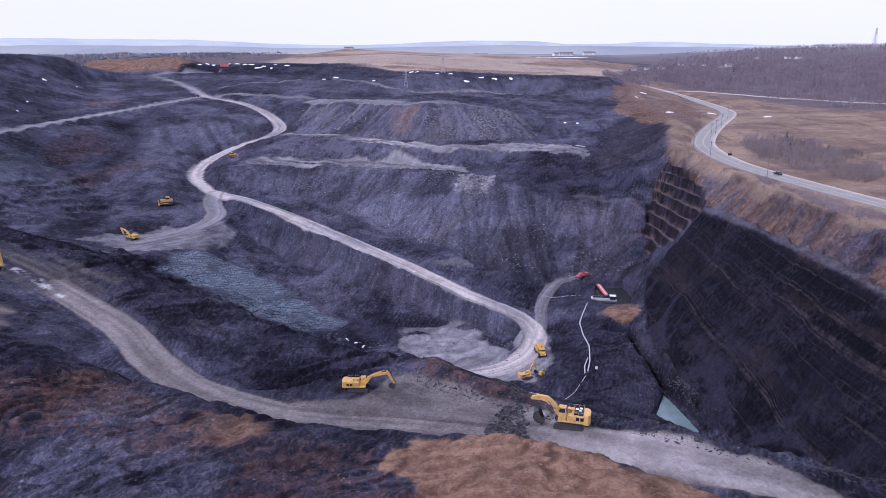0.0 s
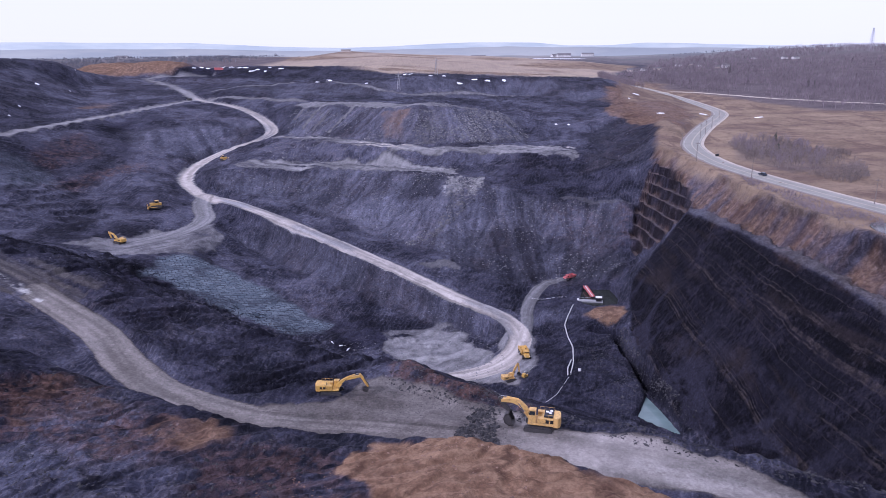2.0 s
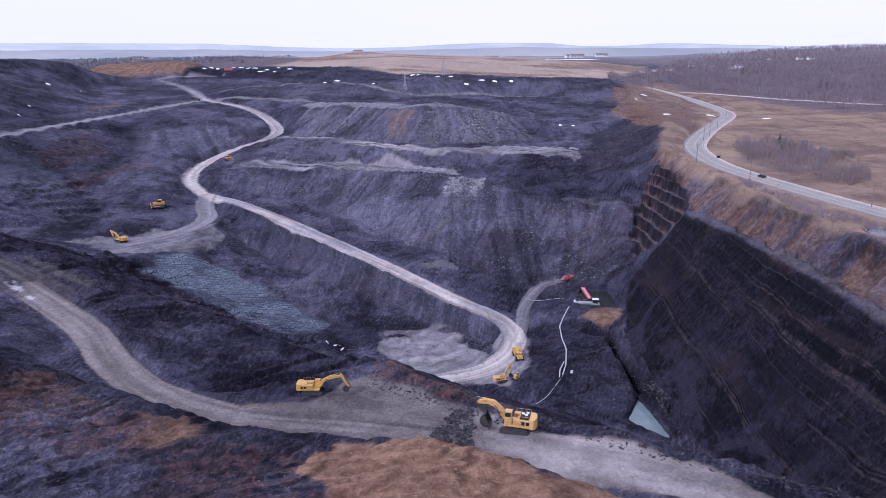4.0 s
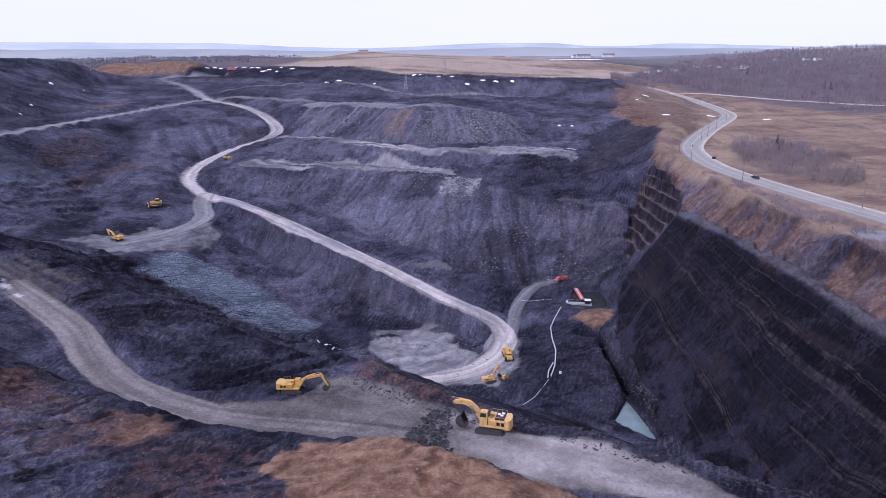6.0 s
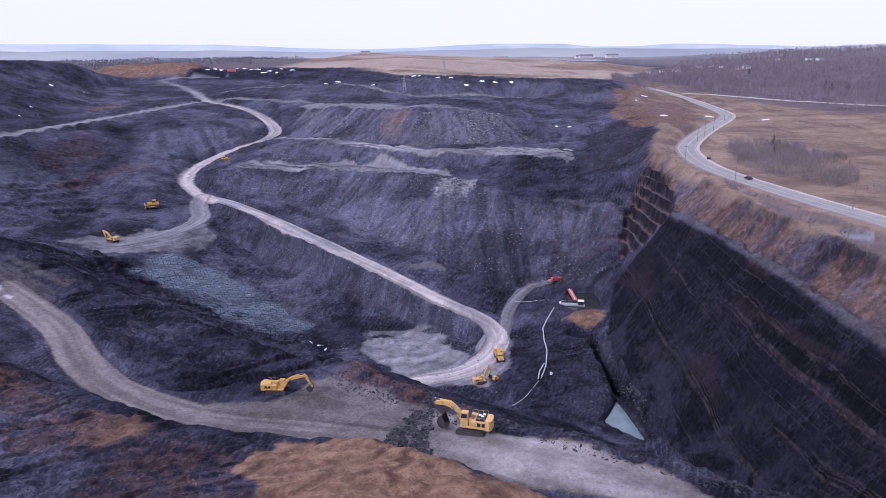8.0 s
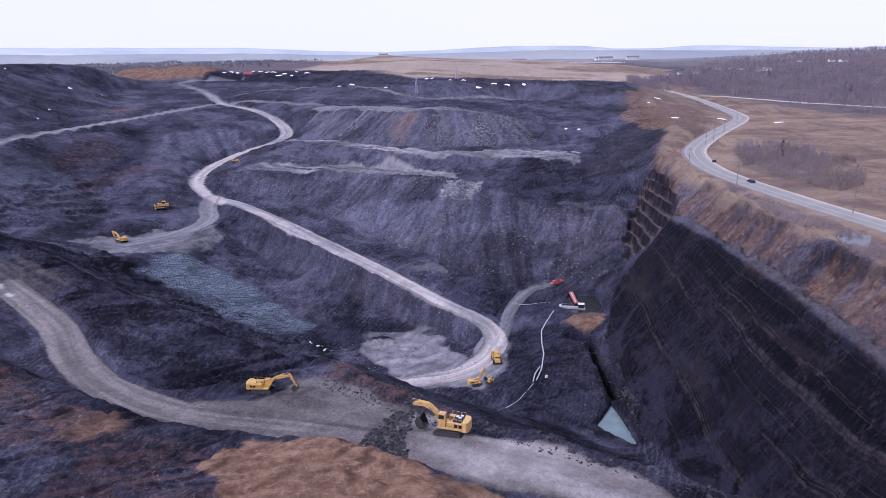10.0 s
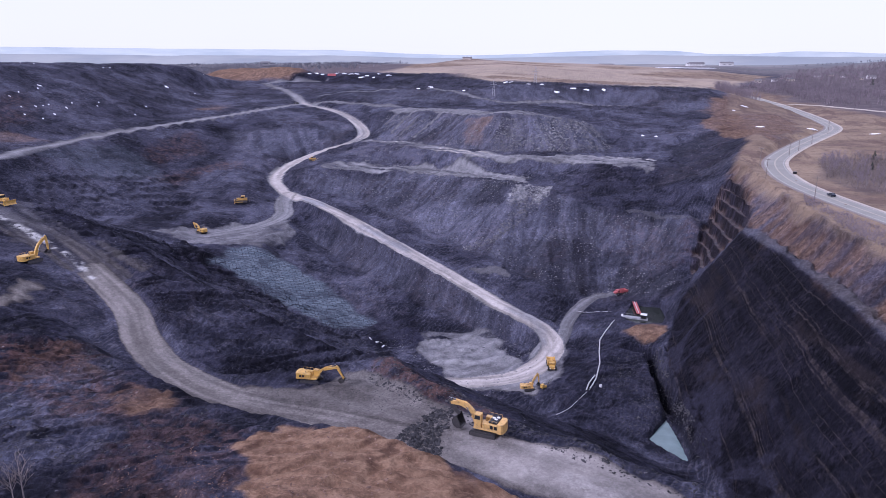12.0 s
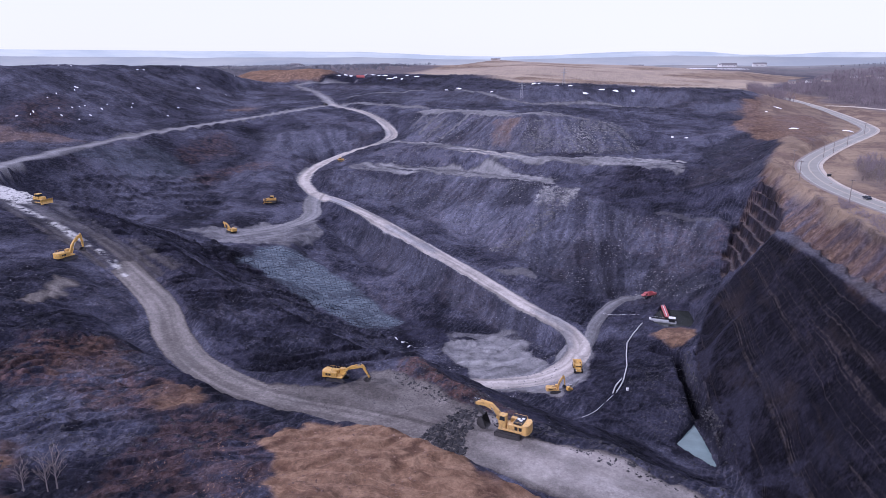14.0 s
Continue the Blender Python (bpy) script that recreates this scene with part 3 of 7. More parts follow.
# stepped rock at the corner of the highwall
ledge_zone = region([(137, 408), (124, 402), (112, 374), (109, 350), (114, 328), (122.5, 318), (128, 326), (132, 352)], 1.2, 0.5, 3)
STEP = 5.6
level = (GZ + 0.075 * (GY - 360) + 0.22 * fbm(GX, GY, 8, 3, 8)) / STEP
stairs = STEP * (np.floor(level) + smooth(level - np.floor(level), 0.62, 0.88)) - 0.075 * (GY - 360)
GZ = GZ * (1 - ledge_zone) + stairs * ledge_zone

# roads lie on even beds
road_zone = np.zeros(GX.shape)
windrow = np.zeros(GX.shape)
ROADS = {}
for name, line, half in (("west", HAUL_WEST, 5.5), ("near", HAUL_NEAR, 6.0), ("ramp", HAUL_RAMP, 5.8), ("pump", SPUR_PUMP, 3.5), ("pad", SPUR_PAD, 7.5), ("highway", HIGHWAY, 7.5)):
    line = rounded(line)
    d, h, side, along = to_line(line)
    bed = 1 - smooth(d, half, half + 5)
    GZ = GZ * (1 - bed) + h * bed
    ROADS[name] = (d, h, side, along, half)
    road_zone = np.maximum(road_zone, 1 - smooth(d, half, half + 3))
    if name in ("near", "ramp", "west"):
        windrow = windrow + np.exp(-((d - half - 1.3) / 0.75) ** 2) * np.clip(0.75 + 0.9 * fbm(along, side * 3, 7, 3, 78), 0.1, 1.6)

pad_zone = region([(-52, 157), (-38, 162), (-22, 165), (-15, 178), (-4, 176), (14, 166), (30, 155), (36, 147.5), (50, 143.5), (63, 137.5), (74, 131.5), (82, 124), (86, 112), (62, 122), (30, 130), (0, 140), (-30, 146)], 1.5, 1.5, 11)
meadow = np.maximum(region([(140, 436), (137, 377), (139, 323), (141, 286), (146, 249), (149, 223), (152, 190), (158, 130), (166, 40), (300, -60), (900, -60), (900, 900), (340, 960), (262, 1090), (215, 900), (196, 760), (184, 690), (176, 630), (176, 560), (166, 512), (150, 466)], 3, 2.5, 12), smooth(GX, 880, 900))
water_zone = region([(83, 288), (91, 283), (93, 255), (97, 221), (96, 205), (80, 214), (70, 232), (82, 246)], 2, 1, 4)
GZ = GZ + 0.85 * windrow * (1 - pad_zone) * (1 - np.clip(sum(1 - smooth(ROADS[k][0], ROADS[k][4] - 1, ROADS[k][4] + 1) for k in ("near", "ramp", "west", "pump", "pad")), 0, 1))
level_ground = np.clip(np.maximum(np.maximum(road_zone, pad_zone * 0.8), meadow * 0.75), 0, 1)
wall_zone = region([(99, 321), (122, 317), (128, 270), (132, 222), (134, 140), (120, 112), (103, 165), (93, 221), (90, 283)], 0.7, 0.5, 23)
shelf_zone = region([(122, 318), (126, 318), (132.5, 270), (137, 222), (140.5, 140), (134, 140), (132, 222), (128, 270)], 0.8, 0.6, 24)
rough_amp = (1 - level_ground) * (1 - 0.45 * region([(-30, 84), (-22, 100), (-6, 113), (13, 112), (30, 108), (50, 99), (64, 86), (40, 56), (-12, 62)], 3, 2, 24)) * (1 - 0.85 * ledge_zone) * (1 - 0.75 * wall_zone) * (1 - 0.8 * shelf_zone)


def scarps(size, seed, turn=0.0, stretch=2.5, count=4.0):
    """Small broken steps, as where ground slumps or is dug in cuts; mean zero, about 1 high."""
    c, s = math.cos(radians(turn)), math.sin(radians(turn))
    u, v = (GX * c + GY * s) / stretch, -GX * s + GY * c
    q = fbm(u, v, size, 4, seed) * count
    return np.floor(q) + smooth(q - np.floor(q), 0.68, 0.98) - q + 0.5, smooth(q - np.floor(q), 0.64, 0.80) * (1 - smooth(q - np.floor(q), 0.90, 0.99))


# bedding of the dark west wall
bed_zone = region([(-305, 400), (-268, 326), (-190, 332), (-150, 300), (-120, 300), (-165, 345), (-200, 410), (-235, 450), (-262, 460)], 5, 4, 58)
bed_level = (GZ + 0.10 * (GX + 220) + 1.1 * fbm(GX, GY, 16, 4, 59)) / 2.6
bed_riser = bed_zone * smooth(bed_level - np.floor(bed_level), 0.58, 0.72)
GZ = GZ + 0.95 * bed_zone * 2.6 * (np.floor(bed_level) + smooth(bed_level - np.floor(bed_level), 0.6, 0.95) - bed_level + 0.4)
CUT = [(-205, 272), (-142, 239), (-113, 217), (-91, 195), (-74, 181), (-56, 170), (-38, 164), (-27, 167), (-20, 178), (-8, 187), (-3, 240), (-40, 296), (-100, 318), (-165, 330)]
cut_zone = region(CUT, 3, 3, 60)
mound_zone = region([(-30, 84), (-22, 100), (-6, 113), (13, 112), (30, 108), (50, 99), (64, 86), (40, 56), (-12, 62)], 3, 2, 24)
near_zone = region([(-150, 200), (-112, 172), (-92, 160), (-60, 142), (-19, 121), (8, 110), (40, 98), (60, 80), (40, 40), (-150, 40)], 4, 3, 64)
step_a, face_a = scarps(22, 81, 20)
step_b, face_b = scarps(30, 82, 28, 3.0)
step_c, face_c = scarps(9, 83, -20)
step_d, face_d = scarps(24, 84, 30, 2.0)
step_e, face_e = scarps(8, 85, 10)
step_m, face_m = scarps(11, 135, 24, 3.2, 3.0)
near_cuts = near_zone * (1 - 0.75 * mound_zone)
turned_x, turned_y = 0.88 * GX + 0.47 * GY + 3 * fbm(GX, GY, 14, 2, 90), -0.47 * GX + 0.88 * GY + 3 * fbm(GX, GY, 14, 2, 91)
heap_big, heap_small = heaps(turned_x / 1.7, turned_y, 9.0, 92), heaps(turned_x / 1.3, turned_y, 4.0, 93)
GZ = GZ + rough_amp * (1 - far_off) * (0.9 * step_a + cut_zone * (2.8 * step_b + 0.8 * step_c) + near_cuts * (1.3 * step_d + 0.45 * step_e) + (1 - 0.7 * cut_zone) * (0.8 * heap_big + 0.25 * heap_small - 0.6))
# dark for coal seams, plus shade painted on step faces and in heap creases
seams_and_shade = rough_amp * np.clip(0.75 * bed_riser * smooth(fbm(GX, GY, 18, 3, 118), -0.35, 0.15) + 0.25 * face_a + cut_zone * (0.62 * face_b + 0.3 * face_c) + near_cuts * (0.5 * face_d + 0.2 * face_e) + 0.5 * smooth(-heap_big, -0.38, -0.2), 0, 1)
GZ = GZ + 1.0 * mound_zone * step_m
# the mound's step faces get painted shade too
seams_and_shade = np.maximum(seams_and_shade, 0.85 * mound_zone * face_m * smooth(fbm(GX, GY, 9, 3, 136), -0.3, 0.2))
bank_zone = region([(140, 420), (138, 323), (139, 286), (145, 223), (152, 140), (140, 140), (136.5, 222), (132, 270), (126, 317), (130, 352), (134, 415)], 2, 0.8, 68)
lip = region([(141.5, 425), (139.5, 377), (140, 323), (141, 286), (144, 249), (147, 223), (150.5, 190), (156, 130), (140, 130), (136.5, 222), (132, 270), (126, 317), (130, 352), (134, 415)], 0.55, 2.2, 130, 7)
GZ = GZ - 1.7 * lip
# dark line painted along the lip, for the shade below its edge
seams_and_shade = np.maximum(seams_and_shade, 0.8 * np.clip(4 * lip * (1 - lip), 0, 1) * smooth(GX - 0.05 * (330 - GY), 134, 138))
GZ = GZ - bank_zone * (1.0 * np.abs(fbm(GX * 0.25, GY - 0.4 * GX, 4.5, 3, 69)))
GZ = GZ + rough_amp * (1 - far_off) * (1 - 0.45 * cut_zone) * (1.2 * fbm(GX, GY, 26, 3, 20) + 0.38 * fbm(GX, GY, 8, 3, 31) + 0.10 * fbm(GX, GY, 2.4, 2, 37)) + 0.16 * fbm(GX, GY, 4, 3, 41) * (1 - far_off) + far_off * 5 * fbm(GX, GY, 420, 3, 51)
GZ = GZ + 17 * np.exp(-((GX + 368) / 64) ** 4 - ((GY - 852) / 24) ** 2) * (1 + 0.12 * fbm(GX, GY, 30, 3, 52))
# gullies that run down the spoil slopes
slope_zone = np.maximum(region([(-118, 562), (-60, 526), (-10, 506), (70, 512), (70, 585), (-14, 552), (-75, 592), (-128, 616)], 4, 2, 21), region([(-150, 470), (-80, 430), (-20, 385), (40, 345), (100, 340), (112, 400), (60, 416), (10, 445), (-60, 480)], 4, 3, 22))
slope_zone = np.maximum(slope_zone, region([(-245, 545), (-217, 560), (-179, 582), (-150, 600), (-150, 560), (-170, 535), (-191, 516), (-222, 518)], 4, 3, 86))
slope_zone = np.maximum(slope_zone, 0.8 * region([(-120, 402), (-100, 388), (-78, 366), (-38, 340), (6, 312), (36, 310), (16, 326), (-14, 346), (-50, 370), (-92, 408)], 3, 2, 87))
slope_zone = np.maximum(slope_zone, 0.8 * region([(-200, 702), (-111, 735), (-49, 705), (10, 738), (116, 738), (185, 702), (177, 640), (117, 690), (20, 690), (-40, 660), (-142, 668)], 5, 4, 88))
slope_zone = np.maximum(slope_zone, 0.7 * region([(95, 440), (142, 432), (171, 519), (185, 600), (150, 560), (116, 536), (112, 480)], 5, 4, 89))
GZ = GZ - slope_zone * (1.5 * np.abs(fbm(GX + 0.18 * GY, GY * 0.22, 13, 4, 61)) + 0.4 * np.abs(fbm(GX, GY * 0.1, 2.6, 2, 66)))
WY = GY + 0.30 * (GX - 95)
GZ = GZ - wall_zone * (0.55 * np.abs(fbm(GX * 0.10, WY, 3.4, 3, 62)) + 0.35 * np.abs(fbm(GX * 0.3 + WY, WY * 0.15, 2.2, 2, 63)))


# water holes under the highwall and the cleft between them
SUMP = [(86.8, 245), (79.2, 229.2), (88.3, 219), (91.2, 217.5), (89.8, 229), (88.4, 236)]
POND = [(86, 339), (93.2, 338.6), (94.4, 324), (90.4, 311.5), (82.3, 312.5), (75.5, 317.6), (76, 326), (80, 340)]
for outline, water in ((SUMP, -31.2), (POND, -19.6)):
    hole, rim = region(outline, 0.5, 0.25, 95), region(outline, 5, 0.2, 95)
    shore = region([(p[0] + 6 * np.sign(p[0] - outline[0][0] + 2), p[1] + 6 * np.sign(p[1] - sum(q[1] for q in outline) / len(outline))) for p in outline], 4, 0.2, 95)
    GZ = np.where((rim > 0) | (shore > 0), np.maximum(GZ, water + 0.5 + 0.5 * fbm(GX, GY, 3, 3, 96)), GZ)
    GZ = GZ * (1 - hole) + np.minimum(GZ, water - 1.8) * hole
cliff = to_line(rounded([(88.6, 284, 0), (88.4, 272, 0), (91, 261, 0), (92.6, 250, 0), (93.4, 240, 0), (95, 229, 0), (97, 215, 0)]), 20)[0]
GZ = GZ + 2.8 * np.exp(-(np.maximum(cliff - 0.5 + 0.6 * fbm(GX, GY, 3.5, 3, 99), 0) / 1.0) ** 2)
cleft = to_line(rounded([(74, 290, 0), (80, 288.5, 0), (85.2, 286.5, 0), (84.6, 274, 0), (87, 260.6, 0), (89, 251, 0)]), 20)[0]
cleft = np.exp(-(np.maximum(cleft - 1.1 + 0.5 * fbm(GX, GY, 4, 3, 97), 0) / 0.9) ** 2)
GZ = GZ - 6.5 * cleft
# shade in the cleft and on the undercut rock by the sump, painted black
seams_and_shade = np.maximum(seams_and_shade, cleft)
seams_and_shade = np.maximum(seams_and_shade, 0.95 * region([(87, 250), (92, 252), (95, 236), (98, 212), (93, 214), (91, 228), (89, 236)], 0.8, 0.8, 131, 5))


puddle = region([(152.5, 233), (162, 237), (166, 232), (157, 216), (152, 218.5)], 0.6, 0.6, 137, 6)
GZ = GZ * (1 - puddle) + np.minimum(GZ, 41.3) * puddle


def ground_height(x, y):
    i = int(np.clip(np.searchsorted(XS, x) - 1, 0, len(XS) - 2))
    j = int(np.clip(np.searchsorted(YS, y) - 1, 0, len(YS) - 2))
    u, v = (x - XS[i]) / (XS[i + 1] - XS[i]), (y - YS[j]) / (YS[j + 1] - YS[j])
    return float((GZ[j, i] * (1 - u) + GZ[j, i + 1] * u) * (1 - v) + (GZ[j + 1, i] * (1 - u) + GZ[j + 1, i + 1] * u) * v)


# ---- what the ground is made of ----
rag1, rag2 = fbm(GX, GY, 9, 4, 71), fbm(GX, GY, 3, 3, 72)
dust = np.zeros(GX.shape)
rut = np.full(GX.shape, 0.5)
for turn, share in ((-25, 1 - smooth(GY, 225, 240)), (52, smooth(GY, 225, 240))):
    c, s = math.cos(radians(turn)), math.sin(radians(turn))
    u, v = GX * c + GY * s, GY * c - GX * s
    rut = rut + share * 0.38 * np.clip(fbm(u * 0.05, v + 3 * fbm(u, v, 40, 2, 80), 2.4, 2, 73), -0.7, 0.7)
for name, wide, strength in (("west", 5.8, 0.68), ("near", 5.3, 0.60), ("ramp", 5.2, 0.98), ("pump", 3.0, 0.48), ("pad", 6, 0.64)):
    d, h, side, along, half = ROADS[name]
    off = 1.1 * (1 - smooth(along, 330, 420)) if name == "ramp" else 0.0
    on = 1 - smooth(np.where(side == 0, d, np.abs(d * side - off)) + 0.5 * fbm(along * 0.4, d * 0, 9, 4, 76) + 0.2 * rag2, wide - 0.3, wide + 0.3)
    if name == "ramp":
        on = on * (1 - 0.42 * smooth(along, 620, 700))
    if name == "near":
        on = on * (1 - 0.45 * smooth(GX + 8 * rag1, -52, -20)) * (1 - smooth(GX, 0, 18)) * (0.22 + 0.78 * smooth(GX + 6 * rag1 + 4 * fbm(GX - GY, GY * 0.1, 4, 2, 117), -138, -124))
    dust = np.maximum(dust, strength * np.clip(0.95 + 0.12 * fbm(along, d * side * 3, 24, 3, 75), 0.7, 1.05) * on)
    lanes = fbm(along * 0.035, d * side + 1.5 * fbm(along, d * 0, 60, 2, 79), 1.3, 2, 77)
    rut = np.where(on > 0.1, 0.55 + 0.6 * np.clip(lanes, -0.6, 0.6) - 0.25 * smooth(d, wide - 2.2, wide - 0.4), rut)
dust = np.maximum(dust, pad_zone * np.clip(0.43 + 0.14 * rag1 + 0.10 * fbm(GX * 0.3 + GY, GY * 0.4, 6, 3, 77) + 0.30 * smooth(GX, 18, 30) * (1 - 0.75 * smooth(GX + 4 * rag1, 52, 80)) - 0.22 * smooth(GX, 24, 34) * (1 - smooth(GY + 0.42 * GX + 3 * rag1, 144, 150)), 0.12, 0.95))
layers = fbm(GX * 0.22 + GY * 0.1, GY * 0.9 - GX * 0.25 + 3 * fbm(GX, GY, 20, 2, 119), 5, 3, 120)
dust = np.maximum(dust, 0.80 * region([(-19, 290), (-15, 301), (0, 308), (16, 303), (24, 288), (30, 276), (24, 262), (12, 264), (-3, 267), (-14, 279)], 2.5, 5, 13, 9) * np.clip(0.86 + 0.26 * layers + 0.20 * rag2, 0.25, 1.02))
dust = np.maximum(dust, 0.46 * region([(-19, 304), (-8, 318), (13, 314), (24, 300), (0, 307)], 2, 4, 121, 9) * np.clip(0.55 + 0.9 * layers, 0, 1))
dust = np.maximum(dust, 0.70 * region([(2, 266), (4, 257), (20, 253), (36, 253), (46, 270), (48, 290), (40, 300), (32, 292), (34, 276), (24, 264)], 2, 3, 122, 9) * np.clip(0.85 + 0.25 * rag1, 0.3, 1))
# small benches, pale tongues and a ledge on the inner slopes
dust = np.maximum(dust, 0.34 * region([(-5, 356), (14, 361), (17, 354), (-2, 350)], 1, 2, 123, 6))
for line, wide, strength in (([(79, 411, 0), (98, 405, 0), (118, 398, 0)], 1.5, 0.24), ([(-118, 587, 0), (-110, 612, 0)], 1.5, 0.36), ([(-107, 569, 0), (-98, 602, 0)], 1.4, 0.40), ([(-98, 562, 0), (-88, 588, 0)], 1.2, 0.32), ([(-83, 551, 0), (-70, 576, 0), (-66, 584, 0)], 1.8, 0.40)):
    dust = np.maximum(dust, strength * (1 - smooth(to_line(line, 20)[0] + 0.8 * rag1 + 0.5 * rag2, wide * 0.4, wide * 1.3)))
dust = np.maximum(dust, 0.55 * region([(-200, 352), (-158, 340), (-126, 350), (-120, 380), (-132, 410), (-160, 390)], 2, 5, 14) * np.clip(0.75 + 0.5 * rag1, 0.05, 1))
swath = fbm(GX * 0.12 + GY * 0.03, GY + 0.45 * GX, 4.5, 3, 132)
dust = np.maximum(dust, 0.64 * region([(-150, 498), (-112, 505), (-60, 491), (12, 464), (20, 447), (-26, 463), (-83, 481), (-138, 482)], 1.2, 3.0, 15, 16) * np.clip(0.72 + 0.75 * swath, 0.06, 1.25))
dust = np.maximum(dust, 0.82 * region([(-136, 562), (-94, 545), (-28, 501), (25, 494), (62, 500), (103, 500), (98, 484), (74, 470), (32, 480), (-27, 483), (-90, 523)], 1.2, 3.0, 16, 16) * np.clip(0.70 + 0.7 * swath, 0.06, 1.25))
dust = np.maximum(dust, 0.56 * region([(-84, 599), (-34, 583), (29, 578), (35, 556), (-32, 556), (-72, 586)], 1.2, 3.0, 133, 16) * np.clip(0.75 + 0.7 * swath, 0.05, 1.2))
dust = np.maximum(dust, 0.55 * region([(-128, 615), (-75, 592), (-14, 556), (10, 566), (-40, 600), (-110, 634)], 3, 3, 17))
lanes = fbm((GX * 0.85 - GY * 0.52) * 0.05, GX * 0.52 + GY * 0.85, 3.0, 3, 125)
dust = np.maximum(dust, 0.23 * region([(-262, 300), (-215, 300), (-200, 270), (-154, 240), (-123, 235), (-116, 221), (-124, 215), (-137, 211), (-195, 243), (-240, 262)], 3, 4, 18) * np.clip(0.75 + 0.8 * lanes, 0.1, 1.2))
dust = np.maximum(dust, 0.5 * region([(-128, 160), (-130, 176), (-135, 190), (-125, 188), (-121, 178), (-123, 164)], 2, 3, 19) * np.clip(0.7 + rag1, 0, 1))
dust = np.maximum(dust, 0.18 * region([(-245, 292), (-213, 282), (-172, 257), (-149, 247), (-122, 237), (-107, 228), (-114, 214), (-150, 226), (-180, 240), (-225, 262)], 1.5, 3, 110) * np.clip(0.75 + 0.8 * lanes, 0.1, 1.2))
dust = np.maximum(dust, 0.62 * region([(36, 482), (66, 470), (92, 452), (106, 462), (98, 486), (66, 500), (34, 498)], 1.5, 6, 115) * np.clip(0.55 + 0.9 * rag1, 0, 1))
white_edge = np.minimum(to_line(rounded([(-224, 264, 0), (-198, 252.5, 0), (-176, 241, 0), (-154, 229, 0)]), 20)[0], to_line(rounded([(-148, 227, 0), (-136.5, 220.5, 0), (-124, 212, 0)]), 20)[0])
white_edge = (1 - smooth(white_edge + 0.8 * rag1, 0.9, 2.0)) * smooth(fbm(GX, GY, 6, 3, 111), -0.5, 0.0)
soil = region([(-9, 102), (-6, 106), (0, 110), (13, 112), (28, 107), (46, 99), (60, 86), (46, 66), (8, 70), (0, 84), (-5, 95)], 0.9, 4.5, 24, 8)
soil = np.maximum(soil, 0.7 * region([(-52, 124), (-49, 130), (-40, 128), (-34, 119), (-42, 116)], 1.5, 3, 25))
soil = np.maximum(soil, 0.45 * region([(-90, 133), (-86, 151), (-77, 148), (-58, 135), (-67, 134), (-77, 126)], 1.5, 3, 26))
soil = np.maximum(soil, 0.7 * region([(-90, 100), (-60, 96), (-48, 76), (-100, 70)], 3, 6, 26))
soil = np.maximum(soil, 0.56 * region([(142, 429), (139, 377), (140, 323), (141, 286), (144, 249), (147, 223), (150, 190), (156, 130), (150, 60), (137, 60), (135, 140), (134, 185), (133, 222), (129, 270), (124, 317), (129, 352), (134, 418)], 2, 2, 27) * np.clip(0.70 + 0.55 * fbm(GX * 0.3, GY - 0.4 * GX, 5, 3, 114) + 0.3 * fbm(GX, GY, 40, 2, 134), 0.08, 1.0))
tread = (1 - smooth(level - np.floor(level), 0.56, 0.66)) * smooth(level - np.floor(level), 0.02, 0.10)
soil = soil * (1 - ledge_zone) + ledge_zone * (0.06 + 0.34 * tread * np.clip(0.8 + 0.7 * rag1, 0.2, 1.2))
soil = np.maximum(soil, 0.85 * region([(74, 303), (82, 309), (92, 306), (92, 297), (82, 292)], 1.5, 1.5, 28))
soil = np.maximum(soil, 0.55 * region([(-40, 552), (-20, 548), (-25, 519), (-37, 524)], 2.5, 3, 29, 8) * np.clip(0.75 + 0.6 * rag1, 0.1, 1))
soil = np.maximum(soil, 0.6 * region([(160, 675), (200, 770), (240, 780), (262, 740), (240, 636), (190, 540), (166, 490), (158, 520), (172, 560), (172, 630)], 5, 6, 50))
soil = np.maximum(soil, 0.85 * region([(-446, 816), (-385, 810), (-318, 822), (-296, 850), (-302, 880), (-385, 900), (-450, 880)], 5, 6, 30))
soil = np.maximum(soil, 0.42 * region([(-302, 600), (-282, 605), (-292, 650), (-310, 640)], 4, 5, 32) * np.clip(0.7 + 0.7 * rag1, 0.1, 1))
soil = np.maximum(soil, 0.40 * region([(-366, 401), (-355, 420), (-344, 429), (-318, 425), (-330, 412)], 2, 4, 124, 8) * np.clip(0.8 + 0.6 * rag1, 0.1, 1))
soil = np.maximum(soil, 0.35 * region([(-470, 360), (-366, 395), (-352, 412), (-420, 420)], 4, 6, 33))
field = region([(-70, 830), (10, 800), (140, 790), (196, 770), (230, 820), (262, 1090), (420, 1500), (100, 2100), (-700, 2300), (-520, 1500), (-260, 1000)], 12, 14, 35, 60)
grass = np.maximum(meadow, field)
litter = np.maximum(region([(258, 1070), (296, 940), (304, 750), (334, 684), (350, 616), (420, 596), (1500, 500), (4800, 500), (4800, 2600), (700, 2600), (430, 1500)], 14, 16, 36, 50), 0.9 * smooth(np.hypot(GX, GY), 1500, 2000) * (1 - field))
litter = np.maximum(litter, region([(-4800, -4800), (-600, -4800), (-640, 300), (-700, 720), (-520, 1010), (-330, 1020), (-300, 1500), (-700, 2300), (-4800, 2300)], 20, 20, 37, 60))
grass = np.maximum(grass, 1 - smooth(GY, -90, -40))
thicket_zone = region([(170, 380), (190, 446), (224, 446), (226, 396), (204, 348), (176, 334)], 4, 5, 38)
litter = np.maximum(litter, 0.5 * thicket_zone)
